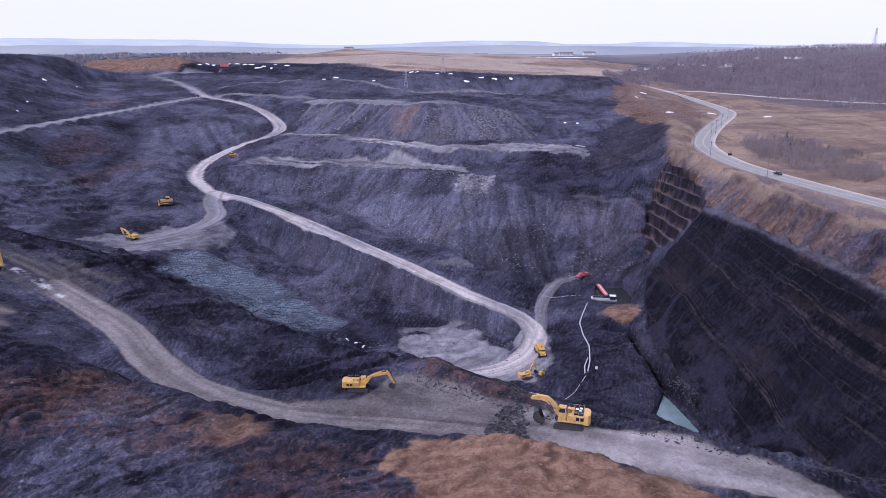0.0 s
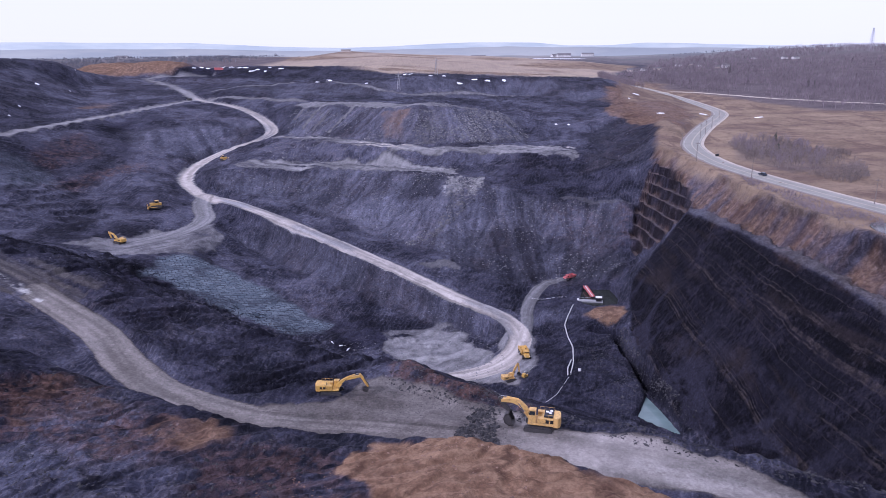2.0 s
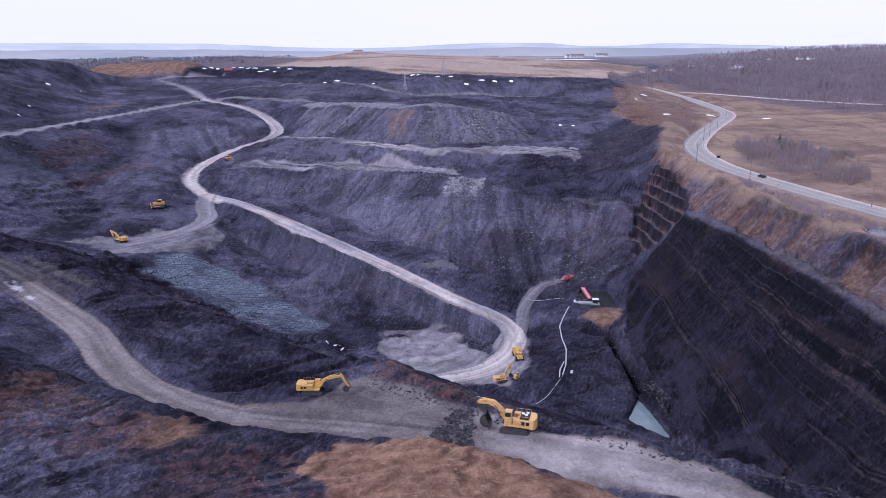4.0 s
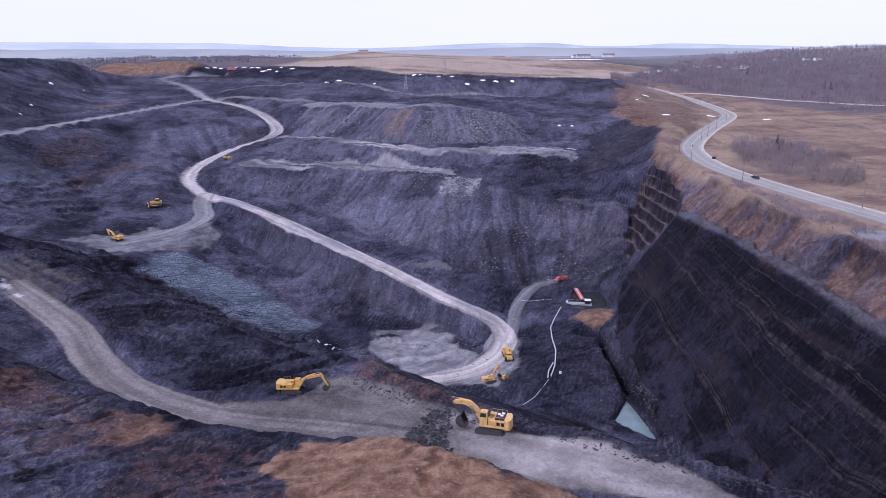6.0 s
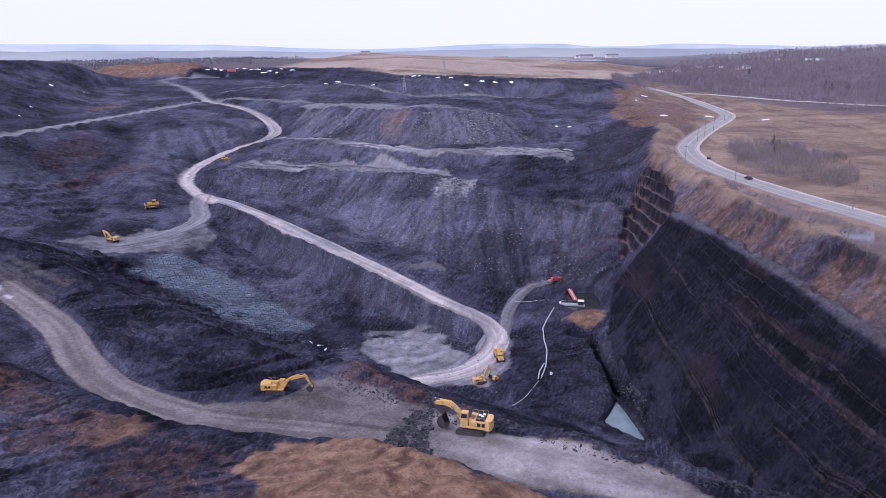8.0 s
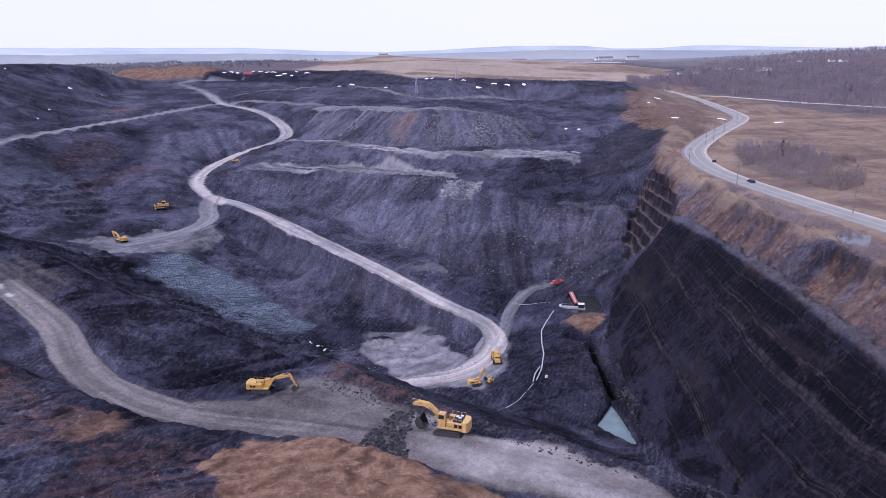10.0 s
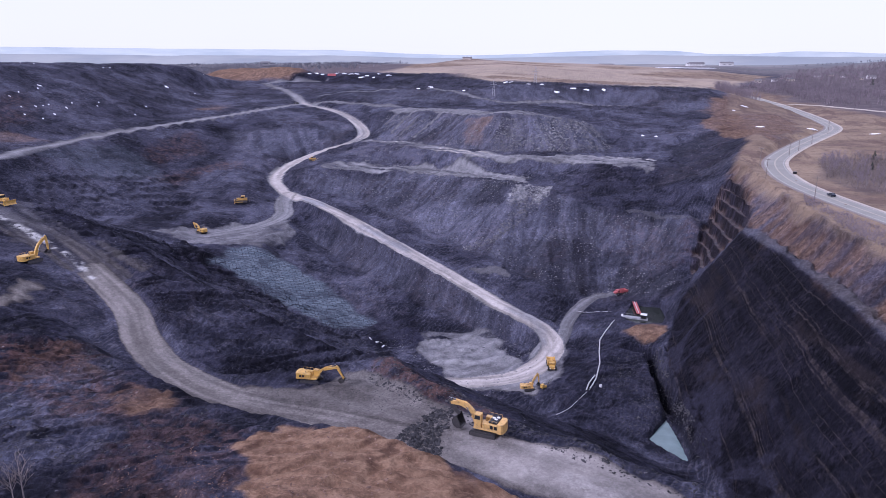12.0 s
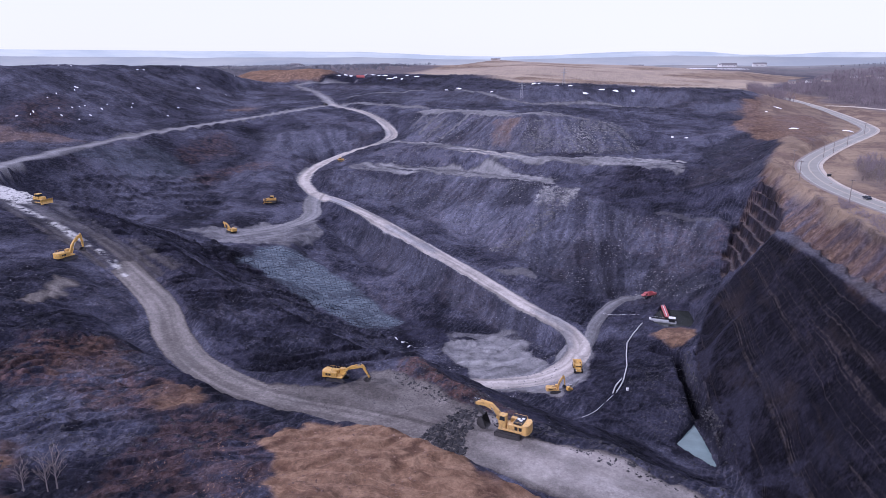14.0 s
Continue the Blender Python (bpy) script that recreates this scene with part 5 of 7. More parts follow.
def excavator(m, s, slew, boom, stick, bucket, label, paint, big=False, scoop=1.0):
    """boom: points (x, z, depth) from foot to tip; stick: points; bucket: hinge x, z and the bucket's turn in degrees."""
    ex = thing("excavator", m, label, "excavator", "mine excavators")
    crawler(ex, s, 6.3, 1.35, 3.9, 0.85)
    bm = box(B(), -1.6 * s, 1.6 * s, -1.7 * s, 1.7 * s, 0.5 * s, 1.15 * s, 0.1 * s)
    rod(bm, (0, 0, 1.1 * s), (0, 0, 1.6 * s), 1.35 * s, 16)
    part("undercarriage", bm, STEEL, ex)
    turn = pose(0, 0, 0, 0, 0, slew)

    def upper(name, bm, mat, parent=ex, label="", flat=True):
        bmesh.ops.transform(bm, matrix=turn, verts=bm.verts)
        return part(name, bm, mat, parent, label, flat)

    bm = box(B(), -3.6 * s, 2.3 * s, -1.9 * s, 1.9 * s, 1.6 * s, 2.0 * s, 0.06 * s)
    box(bm, -3.4 * s, 0.4 * s, -1.9 * s, -0.75 * s, 2.0 * s, 3.35 * s, 0.1 * s)
    box(bm, -3.4 * s, 0.2 * s, 0.75 * s, 1.9 * s, 2.0 * s, 3.25 * s, 0.1 * s)
    box(bm, -3.4 * s, -0.6 * s, -0.75 * s, 0.75 * s, 2.0 * s, 3.1 * s, 0.06 * s)
    body = upper("body", bm, paint)
    bm = B()
    half = [(-3.35, -1.95), (-4.35, -1.95), (-4.72, -1.5), (-4.9, -0.6), (-4.9, 0.6), (-4.72, 1.5), (-4.35, 1.95), (-3.35, 1.95)]
    lo = [bm.verts.new((x * s, y * s, 1.55 * s)) for x, y in half]
    hi = [bm.verts.new((x * s * 0.985, y * s * 0.97, 3.45 * s)) for x, y in half]
    bm.faces.new(lo[::-1])
    bm.faces.new(hi)
    for i in range(len(half)):
        j = (i + 1) % len(half)
        bm.faces.new((lo[i], lo[j], hi[j], hi[i]))
    weight = upper("counterweight", bm, paint)
    bm = box(B(), -3.25 * s, -1.2 * s, -1.55 * s, 1.55 * s, 3.3 * s, (3.62 if big else 3.45) * s, 0.05 * s)
    hood = upper("engine_hood", bm, BLACK if big else paint, ex, "black engine hood with pale covers" if big else "")
    if big:
        for x, y in ((-2.7, -0.9), (-2.5, 0.1), (-1.8, -0.4)):
            upper("hood_cover", box(B(), (x - 0.3) * s, (x + 0.35) * s, (y - 0.28) * s, (y + 0.28) * s, 3.6 * s, 3.78 * s, 0.04 * s), WHITE, hood)
    for x, y in ((-2.2, 1.1), (-1.4, -1.1)):
        upper("exhaust", rod(B(), (x * s, y * s, 3.3 * s), (x * s, y * s, 4.15 * s), 0.11 * s, 8), STEEL, hood)
    # side doors and vents on the machinery house
    for side in (-1, 1):
        for x in (-3.0, -2.0, -1.0):
            y = side * 1.9
            upper("vent", box(B(), (x - 0.36) * s, (x + 0.36) * s, (y - 0.03) * s, (y + 0.03) * s, 2.25 * s, 2.95 * s), BLACK if x < -1.5 else paint, body)
    # cab
    rise = 0.9 if big else 0.0
    if big:
        upper("cab_riser", box(B(), 0.5 * s, 2.2 * s, 0.55 * s, 1.85 * s, 2.0 * s, 2.95 * s, 0.05 * s), paint)
    bm = prism(B(), [(0.55 * s, (2.0 + rise) * s), (2.25 * s, (2.0 + rise) * s), (2.35 * s, (2.5 + rise) * s), (2.0 * s, (3.75 + rise) * s), (0.6 * s, (3.75 + rise) * s)], 0.6 * s, 1.85 * s)
    cab = upper("cab", bm, paint)
    bm = B()
    prism(bm, [(0.75 * s, (2.75 + rise) * s), (2.12 * s, (2.75 + rise) * s), (1.9 * s, (3.6 + rise) * s), (0.75 * s, (3.6 + rise) * s)], 1.84 * s, 1.88 * s)
    upper("side_window", bm, GLASS, cab)
    bm = B()
    prism(bm, [(2.32 * s, (2.55 + rise) * s), (2.37 * s, (2.57 + rise) * s), (2.05 * s, (3.68 + rise) * s), (2.0 * s, (3.66 + rise) * s)], 0.7 * s, 1.75 * s)
    upper("windscreen", bm, GLASS, cab)
    upper("roof", box(B(), 0.5 * s, 2.1 * s, 0.55 * s, 1.9 * s, (3.75 + rise) * s, (3.87 + rise) * s, 0.04 * s), paint if not big else PALE_YELLOW, cab)
    # handrails round the deck
    for side in (-1, 1):
        bm = B()
        y = side * 1.82 * s
        for x in (-3.3, -2.2, -1.1, 0.0):
            rod(bm, (x * s, y, 3.2 * s), (x * s, y, 4.0 * s), 0.03 * s, 5)
        rod(bm, (-3.3 * s, y, 4.0 * s), (0, y, 4.0 * s), 0.03 * s, 5)
        upper("handrail", bm, paint)
    # boom, stick, bucket
    bo = upper("boom", beam(B(), [(x * s, z * s, d * s) for x, z, d in boom], 0.72 * s), paint)
    st = upper("stick", beam(B(), [(x * s, z * s, d * s) for x, z, d in stick], 0.6 * s), STEEL if big else paint, ex, "dark worn steel stick" if big else "")
    knee = boom[len(boom) // 2]
    for y in (-0.62, 0.62):
        mid = ((1.9 + knee[0]) / 2 * s, y * s, (2.0 + knee[1]) / 2 * s)
        upper("boom_cylinder", rod(B(), (1.9 * s, y * s, 2.0 * s), mid, 0.19 * s, 8), paint, bo)
        upper("cylinder_rod", rod(B(), mid, (knee[0] * s, y * s, knee[1] * s), 0.11 * s, 8), ROD_STEEL, bo)
    a, b = Vector((knee[0], 0, knee[1] + knee[2] * 0.6)), Vector((stick[0][0], 0, stick[0][1] + 0.35))
    mid = a.lerp(b, 0.62)
    upper("stick_cylinder", rod(B(), a * s, mid * s, 0.17 * s, 8), paint, bo)
    upper("cylinder_rod", rod(B(), mid * s, b * s, 0.1 * s, 8), ROD_STEEL, bo)
    a = Vector((stick[0][0] * 0.7 + stick[-1][0] * 0.3 + 0.45, 0, stick[0][1] * 0.7 + stick[-1][1] * 0.3))
    b = Vector((stick[-1][0] + 0.35, 0, stick[-1][1] + 0.45))
    upper("bucket_cylinder", rod(B(), a * s, b * s, 0.13 * s, 8), STEEL, st)
    hx, hz, tilt = bucket
    shell = [(0.0, 0.15), (0.55, 0.0), (0.95, -0.55), (0.85, -1.2), (0.3, -1.65), (-0.55, -1.75), (-0.45, -1.62), (0.22, -1.5), (0.7, -1.1), (0.78, -0.6), (0.45, -0.12), (0.0, 0.0)]
    c, q = math.cos(radians(tilt)), math.sin(radians(tilt))
    shell = [((hx + scoop * (x * c - z * q)) * s, (hz + scoop * (x * q + z * c)) * s) for x, z in shell]
    bm = prism(B(), shell, -1.0 * s * scoop, 1.0 * s * scoop)
    side = [shell[i] for i in (0, 1, 2, 3, 4, 5)]
    for y in (-1.0 * scoop, 1.0 * scoop - 0.06):
        prism(bm, side, y * s, (y + 0.06) * s)
    bk = upper("bucket", bm, STEEL, ex, "worn dark steel bucket")
    tip = shell[5]
    back_tip = shell[4]
    for k in range(5):
        y = -0.85 + 0.425 * k
        d = Vector((tip[0] - back_tip[0], 0, tip[1] - back_tip[1])).normalized()
        p = Vector((tip[0], y * s, tip[1]))
        upper("tooth", rod(B(), p - d * 0.05 * s, p + d * 0.32 * s, 0.09 * s, 5, 0.03 * s), STEEL, bk)
    return ex


def wheel(parent, x, y, r, w, s):
    t = part("wheel", rod(rod(B(), (x * s, (y - w / 2) * s, r * s), (x * s, (y + w / 2) * s, r * s), r * 0.93 * s, 16), (x * s, (y - w * 0.36) * s, r * s), (x * s, (y + w * 0.36) * s, r * s), r * s, 16), TYRE, parent)
    part("rim", rod(B(), (x * s, (y - w / 2 - 0.03) * s, r * s), (x * s, (y + w / 2 + 0.03) * s, r * s), r * 0.5 * s, 10), GREY, t)


def haul_truck(m, s, label, paint, bed_paint, category="truck", name="haul_truck"):
    tr = thing(name, m, label, category, "mine vehicles")
    for x, two in ((3.0, False), (-1.6, True), (-3.4, True)):
        for side in (-1, 1):
            wheel(tr, x, side * 1.45, 0.85, 0.7, s)
    part("chassis", box(B(), -4.4 * s, 4.2 * s, -0.6 * s, 0.6 * s, 0.75 * s, 1.25 * s, 0.05 * s), STEEL, tr)
    part("bonnet", box(B(), 3.0 * s, 4.7 * s, -1.1 * s, 1.1 * s, 1.2 * s, 2.3 * s, 0.12 * s, 0.06), paint, tr)
    cab = part("cab", box(B(), 1.5 * s, 3.1 * s, -1.25 * s, 1.25 * s, 1.2 * s, 3.2 * s, 0.1 * s, 0.05), paint, tr)
    part("windscreen", box(B(), 3.03 * s, 3.07 * s, -1.0 * s, 1.0 * s, 2.3 * s, 3.0 * s), GLASS, cab)
    for y in (-1.24, 1.2):
        part("side_window", box(B(), 1.8 * s, 2.8 * s, y * s, (y + 0.04) * s, 2.25 * s, 2.95 * s), GLASS, cab)
    bm = B()
    prism(bm, [(-5.0 * s, 2.3 * s), (-4.2 * s, 1.35 * s), (1.1 * s, 1.35 * s), (1.35 * s, 3.2 * s), (1.15 * s, 3.2 * s), (0.9 * s, 1.55 * s), (-4.1 * s, 1.55 * s), (-4.95 * s, 2.45 * s)], -1.6 * s, 1.6 * s)
    for y in (-1.66, 1.54):
        prism(bm, [(-5.0 * s, 2.3 * s), (-4.2 * s, 1.35 * s), (1.1 * s, 1.35 * s), (1.3 * s, 3.0 * s), (-4.6 * s, 2.9 * s)], y * s, (y + 0.12) * s)
    part("dump_body", bm, bed_paint, tr)
    for y in (-0.95, 0.95):
        part("headlight", box(B(), 4.68 * s, 4.74 * s, (y - 0.2) * s, (y + 0.2) * s, 1.55 * s, 1.8 * s), WHITE, tr)
    return tr


def bulldozer(m, s, label):
    dz = thing("bulldozer", m, label, "bulldozer", "mine vehicles")
    crawler(dz, s, 4.4, 1.2, 2.3, 0.62)
    part("body", box(box(B(), -2.1 * s, 2.3 * s, -0.8 * s, 0.8 * s, 0.8 * s, 1.5 * s, 0.06 * s), 0.4 * s, 2.3 * s, -0.65 * s, 0.65 * s, 1.5 * s, 2.2 * s, 0.08 * s), YELLOW, dz)
    cab = part("cab", box(B(), -1.2 * s, 0.4 * s, -0.85 * s, 0.85 * s, 1.5 * s, 3.1 * s, 0.06 * s, 0.08), YELLOW, dz)
    part("window", box(B(), -1.0 * s, 0.42 * s, -0.82 * s, 0.82 * s, 2.15 * s, 2.9 * s), GLASS, cab)
    part("fuel_tank", box(B(), -2.2 * s, -1.25 * s, -0.8 * s, 0.8 * s, 1.4 * s, 2.1 * s, 0.1 * s), YELLOW, dz)
    blade = part("blade", prism(B(), [(x * s, z * s) for x, z in ((3.3, 0.1), (3.05, 0.6), (3.05, 1.1), (3.35, 1.6), (3.2, 1.6), (2.92, 1.1), (2.92, 0.6), (3.1, 0.1))], -2.1 * s, 2.1 * s), YELLOW, dz)
    for y in (-1.55, 1.55):
        part("push_arm", rod(B(), (-0.4 * s, y * s, 0.6 * s), (3.0 * s, y * s, 0.6 * s), 0.13 * s, 6), YELLOW, blade)
        part("lift_cylinder", rod(B(), (1.9 * s, y * 0.4 * s, 1.8 * s), (3.0 * s, y * 0.4 * s, 0.9 * s), 0.09 * s, 6), STEEL, blade)
    part("exhaust", rod(B(), (1.3 * s, 0.3 * s, 2.1 * s), (1.3 * s, 0.3 * s, 2.9 * s), 0.08 * s, 6), STEEL, dz)
    part("ripper", prism(B(), [(-2.2 * s, 1.2 * s), (-3.0 * s, 1.3 * s), (-3.2 * s, 0.25 * s), (-3.05 * s, 0.2 * s), (-2.8 * s, 1.0 * s), (-2.2 * s, 0.9 * s)], -0.15 * s, 0.15 * s), STEEL, dz)
    return dz


def on_ground(x, y, rz=0.0, lift=0.0):
    return pose(x, y, ground_height(x, y) + lift, 0, 0, rz)


# ---- the machines at work ----
BOOM_LOW = [(1.5, 2.3, 0.8), (3.2, 4.2, 1.0), (4.6, 5.2, 1.1), (6.2, 5.55, 0.9), (8.6, 5.3, 0.6)]
STICK_HANG = [(9.1, 5.9, 0.55), (8.6, 5.3, 0.95), (7.6, 4.0, 0.8), (6.6, 3.0, 0.5)]
STICK_IN = [(9.2, 6.0, 0.55), (8.55, 5.3, 0.95), (7.7, 3.6, 0.8), (7.0, 2.4, 0.5)]
excavator(on_ground(30.4, 149.0, 166) @ Matrix.Diagonal((1, 1, 1.16, 1)), 1.08, 0, BOOM_LOW, STICK_HANG, (6.6, 3.0, -8), "large yellow mining excavator with black engine hood on the gravel bench", PALE_YELLOW, True, 1.45)
BOOM_OUT = [(1.5, 2.3, 0.7), (3.0, 4.0, 0.85), (4.6, 4.9, 0.85), (6.8, 5.4, 0.7), (8.9, 5.8, 0.5)]
STICK_OUT = [(8.5, 6.4, 0.45), (8.95, 5.7, 0.75), (10.0, 4.0, 0.65), (10.9, 2.3, 0.4)]
excavator(on_ground(-22.9, 169.6, -4), 0.9, 3, BOOM_OUT, STICK_OUT, (10.9, 2.2, -60), "yellow crawler excavator with outstretched boom beside the coal face", YELLOW)
BOOM_UP = [(1.5, 2.3, 0.8), (2.9, 4.9, 1.1), (4.0, 6.3, 1.15), (5.5, 7.5, 0.9), (7.0, 8.3, 0.6)]
STICK_DOWN = [(6.9, 9.0, 0.5), (7.0, 8.2, 0.8), (7.4, 5.6, 0.7), (7.5, 3.4, 0.45)]
BOOM_STEEP = [(1.5, 2.3, 0.8), (2.3, 4.8, 1.1), (2.9, 6.4, 1.1), (3.8, 7.9, 0.9), (4.8, 9.2, 0.6)]
STICK_STEEP = [(4.5, 9.8, 0.5), (4.9, 9.1, 0.8), (5.4, 6.4, 0.7), (5.6, 4.2, 0.45)]
excavator(on_ground(34.2, 256.6, 25), 0.74, -6, BOOM_STEEP, STICK_STEEP, (5.6, 4.1, -20), "small dusty yellow excavator with raised boom on the pit floor", PALE_YELLOW)
excavator(on_ground(-171.4, 366.6, 150), 0.92, 0, BOOM_OUT, STICK_IN, (7.35, 2.3, -30), "yellow excavator digging at the foot of the coal wall", YELLOW)
excavator(on_ground(-144.5, 206.6, 78), 0.95, 0, BOOM_UP, STICK_DOWN, (7.5, 3.3, -40), "yellow excavator with raised boom on the spoil beside the haul road", YELLOW)
haul_truck(on_ground(42.4, 276.0, -82), 1.05, "yellow haul truck standing on the ramp at the pit floor", YELLOW, YELLOW)
bulldozer(on_ground(-173.0, 423.5, 205), 1.55, "dusty orange-yellow bulldozer near the road fork")
haul_truck(on_ground(74.2, 349.0, 215), 0.82, "dump truck with a faded red body beside the pump pond", RED, RED)
haul_truck(on_ground(-234.0, 669.0, 140), 0.7, "small dark dump truck on the upper haul road", STEEL, STEEL)
bulldozer(on_ground(-214.5, 270.5, -10), 1.5, "yellow bulldozer working on the wet haul road junction")
bulldozer(on_ground(-155.2, 508.9, 15), 1.1, "dusty yellow bulldozer on the lower bench")


def rock_drill(m):
    dr = thing("rock_drill", m, "small dusty drilling rig with folded mast on the pit floor", "drill rig", "mine vehicles")
    crawler(dr, 0.8, 3.4, 0.9, 2.1, 0.45)
    part("body", box(box(B(), -1.5, 0.9, -0.75, 0.75, 0.7, 1.5, 0.06), -1.4, -0.2, -0.7, 0.7, 1.5, 2.2, 0.08), YELLOW, dr)
    cab = part("cab", box(B(), -0.1, 0.9, 0.0, 0.75, 1.5, 2.7, 0.05, 0.06), GREY, dr)
    part("window", box(B(), 0.1, 0.92, 0.05, 0.72, 1.9, 2.5), GLASS, cab)
    mast = part("mast", beam(B(), [(0.4, 1.3, 0.4), (4.2, 3.6, 0.35)], 0.4), GREY, dr)
    part("drill_rod", rod(B(), (0.4, 0, 1.6), (4.4, 0, 4.0), 0.08, 6), STEEL, mast)
    part("arm", beam(B(), [(0.6, 1.3, 0.35), (2.0, 2.0, 0.3), (2.2, 2.4, 0.3)], 0.3), YELLOW, dr)
    return dr


rock_drill(on_ground(40.4, 255.4, 40))

# ---- paved road, side road, poles ----
def asphalt_material(name, lo, hi):
    m, t, b = material(name)
    co = node(t, "ShaderNodeTexCoord").outputs["Object"]
    col = mix_colour(t, remap(t, noise_at(t, co, 0.12, 5), 0.35, 0.65), lo, hi)
    col = mix_colour(t, remap(t, noise_at(t, co, 2.5, 4), 0.5, 0.75, 0, 0.5), col, tuple(c * 0.7 for c in lo))
    t.links.new(col, b.inputs["Base Color"])
    b.inputs["Roughness"].default_value = 0.85
    return m


ASPHALT = asphalt_material("weathered_asphalt", (0.215, 0.208, 0.183), (0.275, 0.265, 0.235))
SHOULDER = asphalt_material("pale_gravel_shoulder", (0.36, 0.31, 0.26), (0.48, 0.42, 0.355))
PAINT_YELLOW = simple("road_paint_yellow", (0.30, 0.27, 0.21), 0.6, 0, 0.15, 1.0)
PAINT_WHITE = simple("road_paint_white", (0.29, 0.28, 0.25), 0.6, 0, 0.15, 1.0)


def strip(name, line, left, right, mat, parent=None, lift=0.0, deep=0.35, label="", category="", kind="", gaps=None):
    """A band along a line, from left to right of it in metres, with some thickness."""
    bm = B()
    rings = []
    gone = 0.0
    for i, p in enumerate(line):
        a, b = Vector(line[max(i - 1, 0)]), Vector(line[min(i + 1, len(line) - 1)])
        d = (b - a).to_2d().normalized()
        n = Vector((-d.y, d.x))
        gone += (Vector(p) - Vector(line[i - 1])).length if i else 0
        rings.append((gone, [bm.verts.new((p[0] + n.x * o, p[1] + n.y * o, p[2] + lift + h)) for o, h in ((left, 0), (right, 0), (right - 0.15, -deep), (left + 0.15, -deep))]))
    for (g, a), (_, b) in zip(rings, rings[1:]):
        if gaps and (g % gaps[0]) > gaps[1]:
            continue
        for i in range(4):
            j = (i + 1) % 4
            bm.faces.new((a[i], a[j], b[j], b[i]))
    bmesh.ops.delete(bm, geom=[v for v in bm.verts if not v.link_faces], context="VERTS")
    ob = part(name, bm, mat, parent, label)
    return tagged(ob, "", category, "", kind)


def resampled(line, step):
    pts = [Vector(p) for p in line]
    out, left = [pts[0]], step
    for a, b in zip(pts, pts[1:]):
        seg, at = (b - a).length, 0.0
        while seg - at > left:
            at += left
            out.append(a.lerp(b, at / seg))
            left = step
        left -= seg - at
    return [tuple(p) for p in out + [pts[-1]]]


way = resampled(rounded(HIGHWAY, 3), 4.0)
highway = strip("road_highway", way, 5.6, -5.4, ASPHALT, None, 0.16, 0.5, "two-lane grey asphalt highway with faded lane lines", "road", "structure")
strip("shoulder", way, -5.44, -7.2, SHOULDER, highway, 0.15, 0.45)
strip("shoulder", way, 7.0, 5.64, simple("dull_gravel", (0.20, 0.165, 0.15), 0.9, 0, 0.25, 1.0), highway, 0.13, 0.45)
for o in (0.14, -0.22):
    strip("centre_line", way, o + 0.09, o - 0.09, PAINT_YELLOW, highway, 0.166, 0.004)
for o in (4.7, -4.6):
    strip("edge_line", way, o + 0.1, o - 0.1, PAINT_WHITE, highway, 0.166, 0.004)
side_way = rounded([(268, 862, 50.2), (282, 852, 50.8), (301, 820, 51.2), (317, 791, 51.2), (334, 759, 50.9), (351, 730, 50.4), (372, 705, 50.4), (440, 640, 50.2)], 2)
side_way = [(x, y, ground_height(x, y) + 0.35) for x, y, z in side_way]
strip("road_side", side_way, 3.2, -3.2, SHOULDER, None, 0.0, 0.5, "narrow pale side road leading along the wood", "road", "structure")

POLE_WOOD = simple("weathered_pole_wood", (0.17, 0.14, 0.125), 0.85, 0, 0.25, 2.0)
pole = thing("utility_pole", on_ground(141.4, 364.5, 10), "weathered wooden utility pole beside the highway", "utility pole", "poles along the highway")
part("post", rod(B(), (0, 0, -0.5), (0, 0, 10.2), 0.17, 8, 0.11), POLE_WOOD, pole)
part("crossarm", box(B(), -1.2, 1.2, -0.07, 0.07, 9.4, 9.58), POLE_WOOD, pole)
for x in (-1.05, 0.0, 1.05):
    part("insulator", rod(B(), (x, 0, 9.58), (x, 0, 9.8), 0.06, 6), GREY, pole)
for x, y, r in ((149.6, 315.4, 12), (236.9, 582.5, -25), (207.0, 518.5, -25), (176.4, 457.0, -30), (174.6, 262.3, 10), (149.2, 411.6, -15), (187.6, 478.4, -25)):
    copy_thing(pole, on_ground(x, y, r))

box_ob = thing("roadside_cabinet", on_ground(160.6, 385.7, 20), "small dark roadside cabinet at the edge of the shoulder", "cabinet")
part("housing", box(B(), -0.9, 0.9, -0.5, 0.5, 0, 1.3, 0.06), BLACK, box_ob)
part("roof", box(B(), -1.0, 1.0, -0.6, 0.6, 1.3, 1.42, 0.03), STEEL, box_ob)


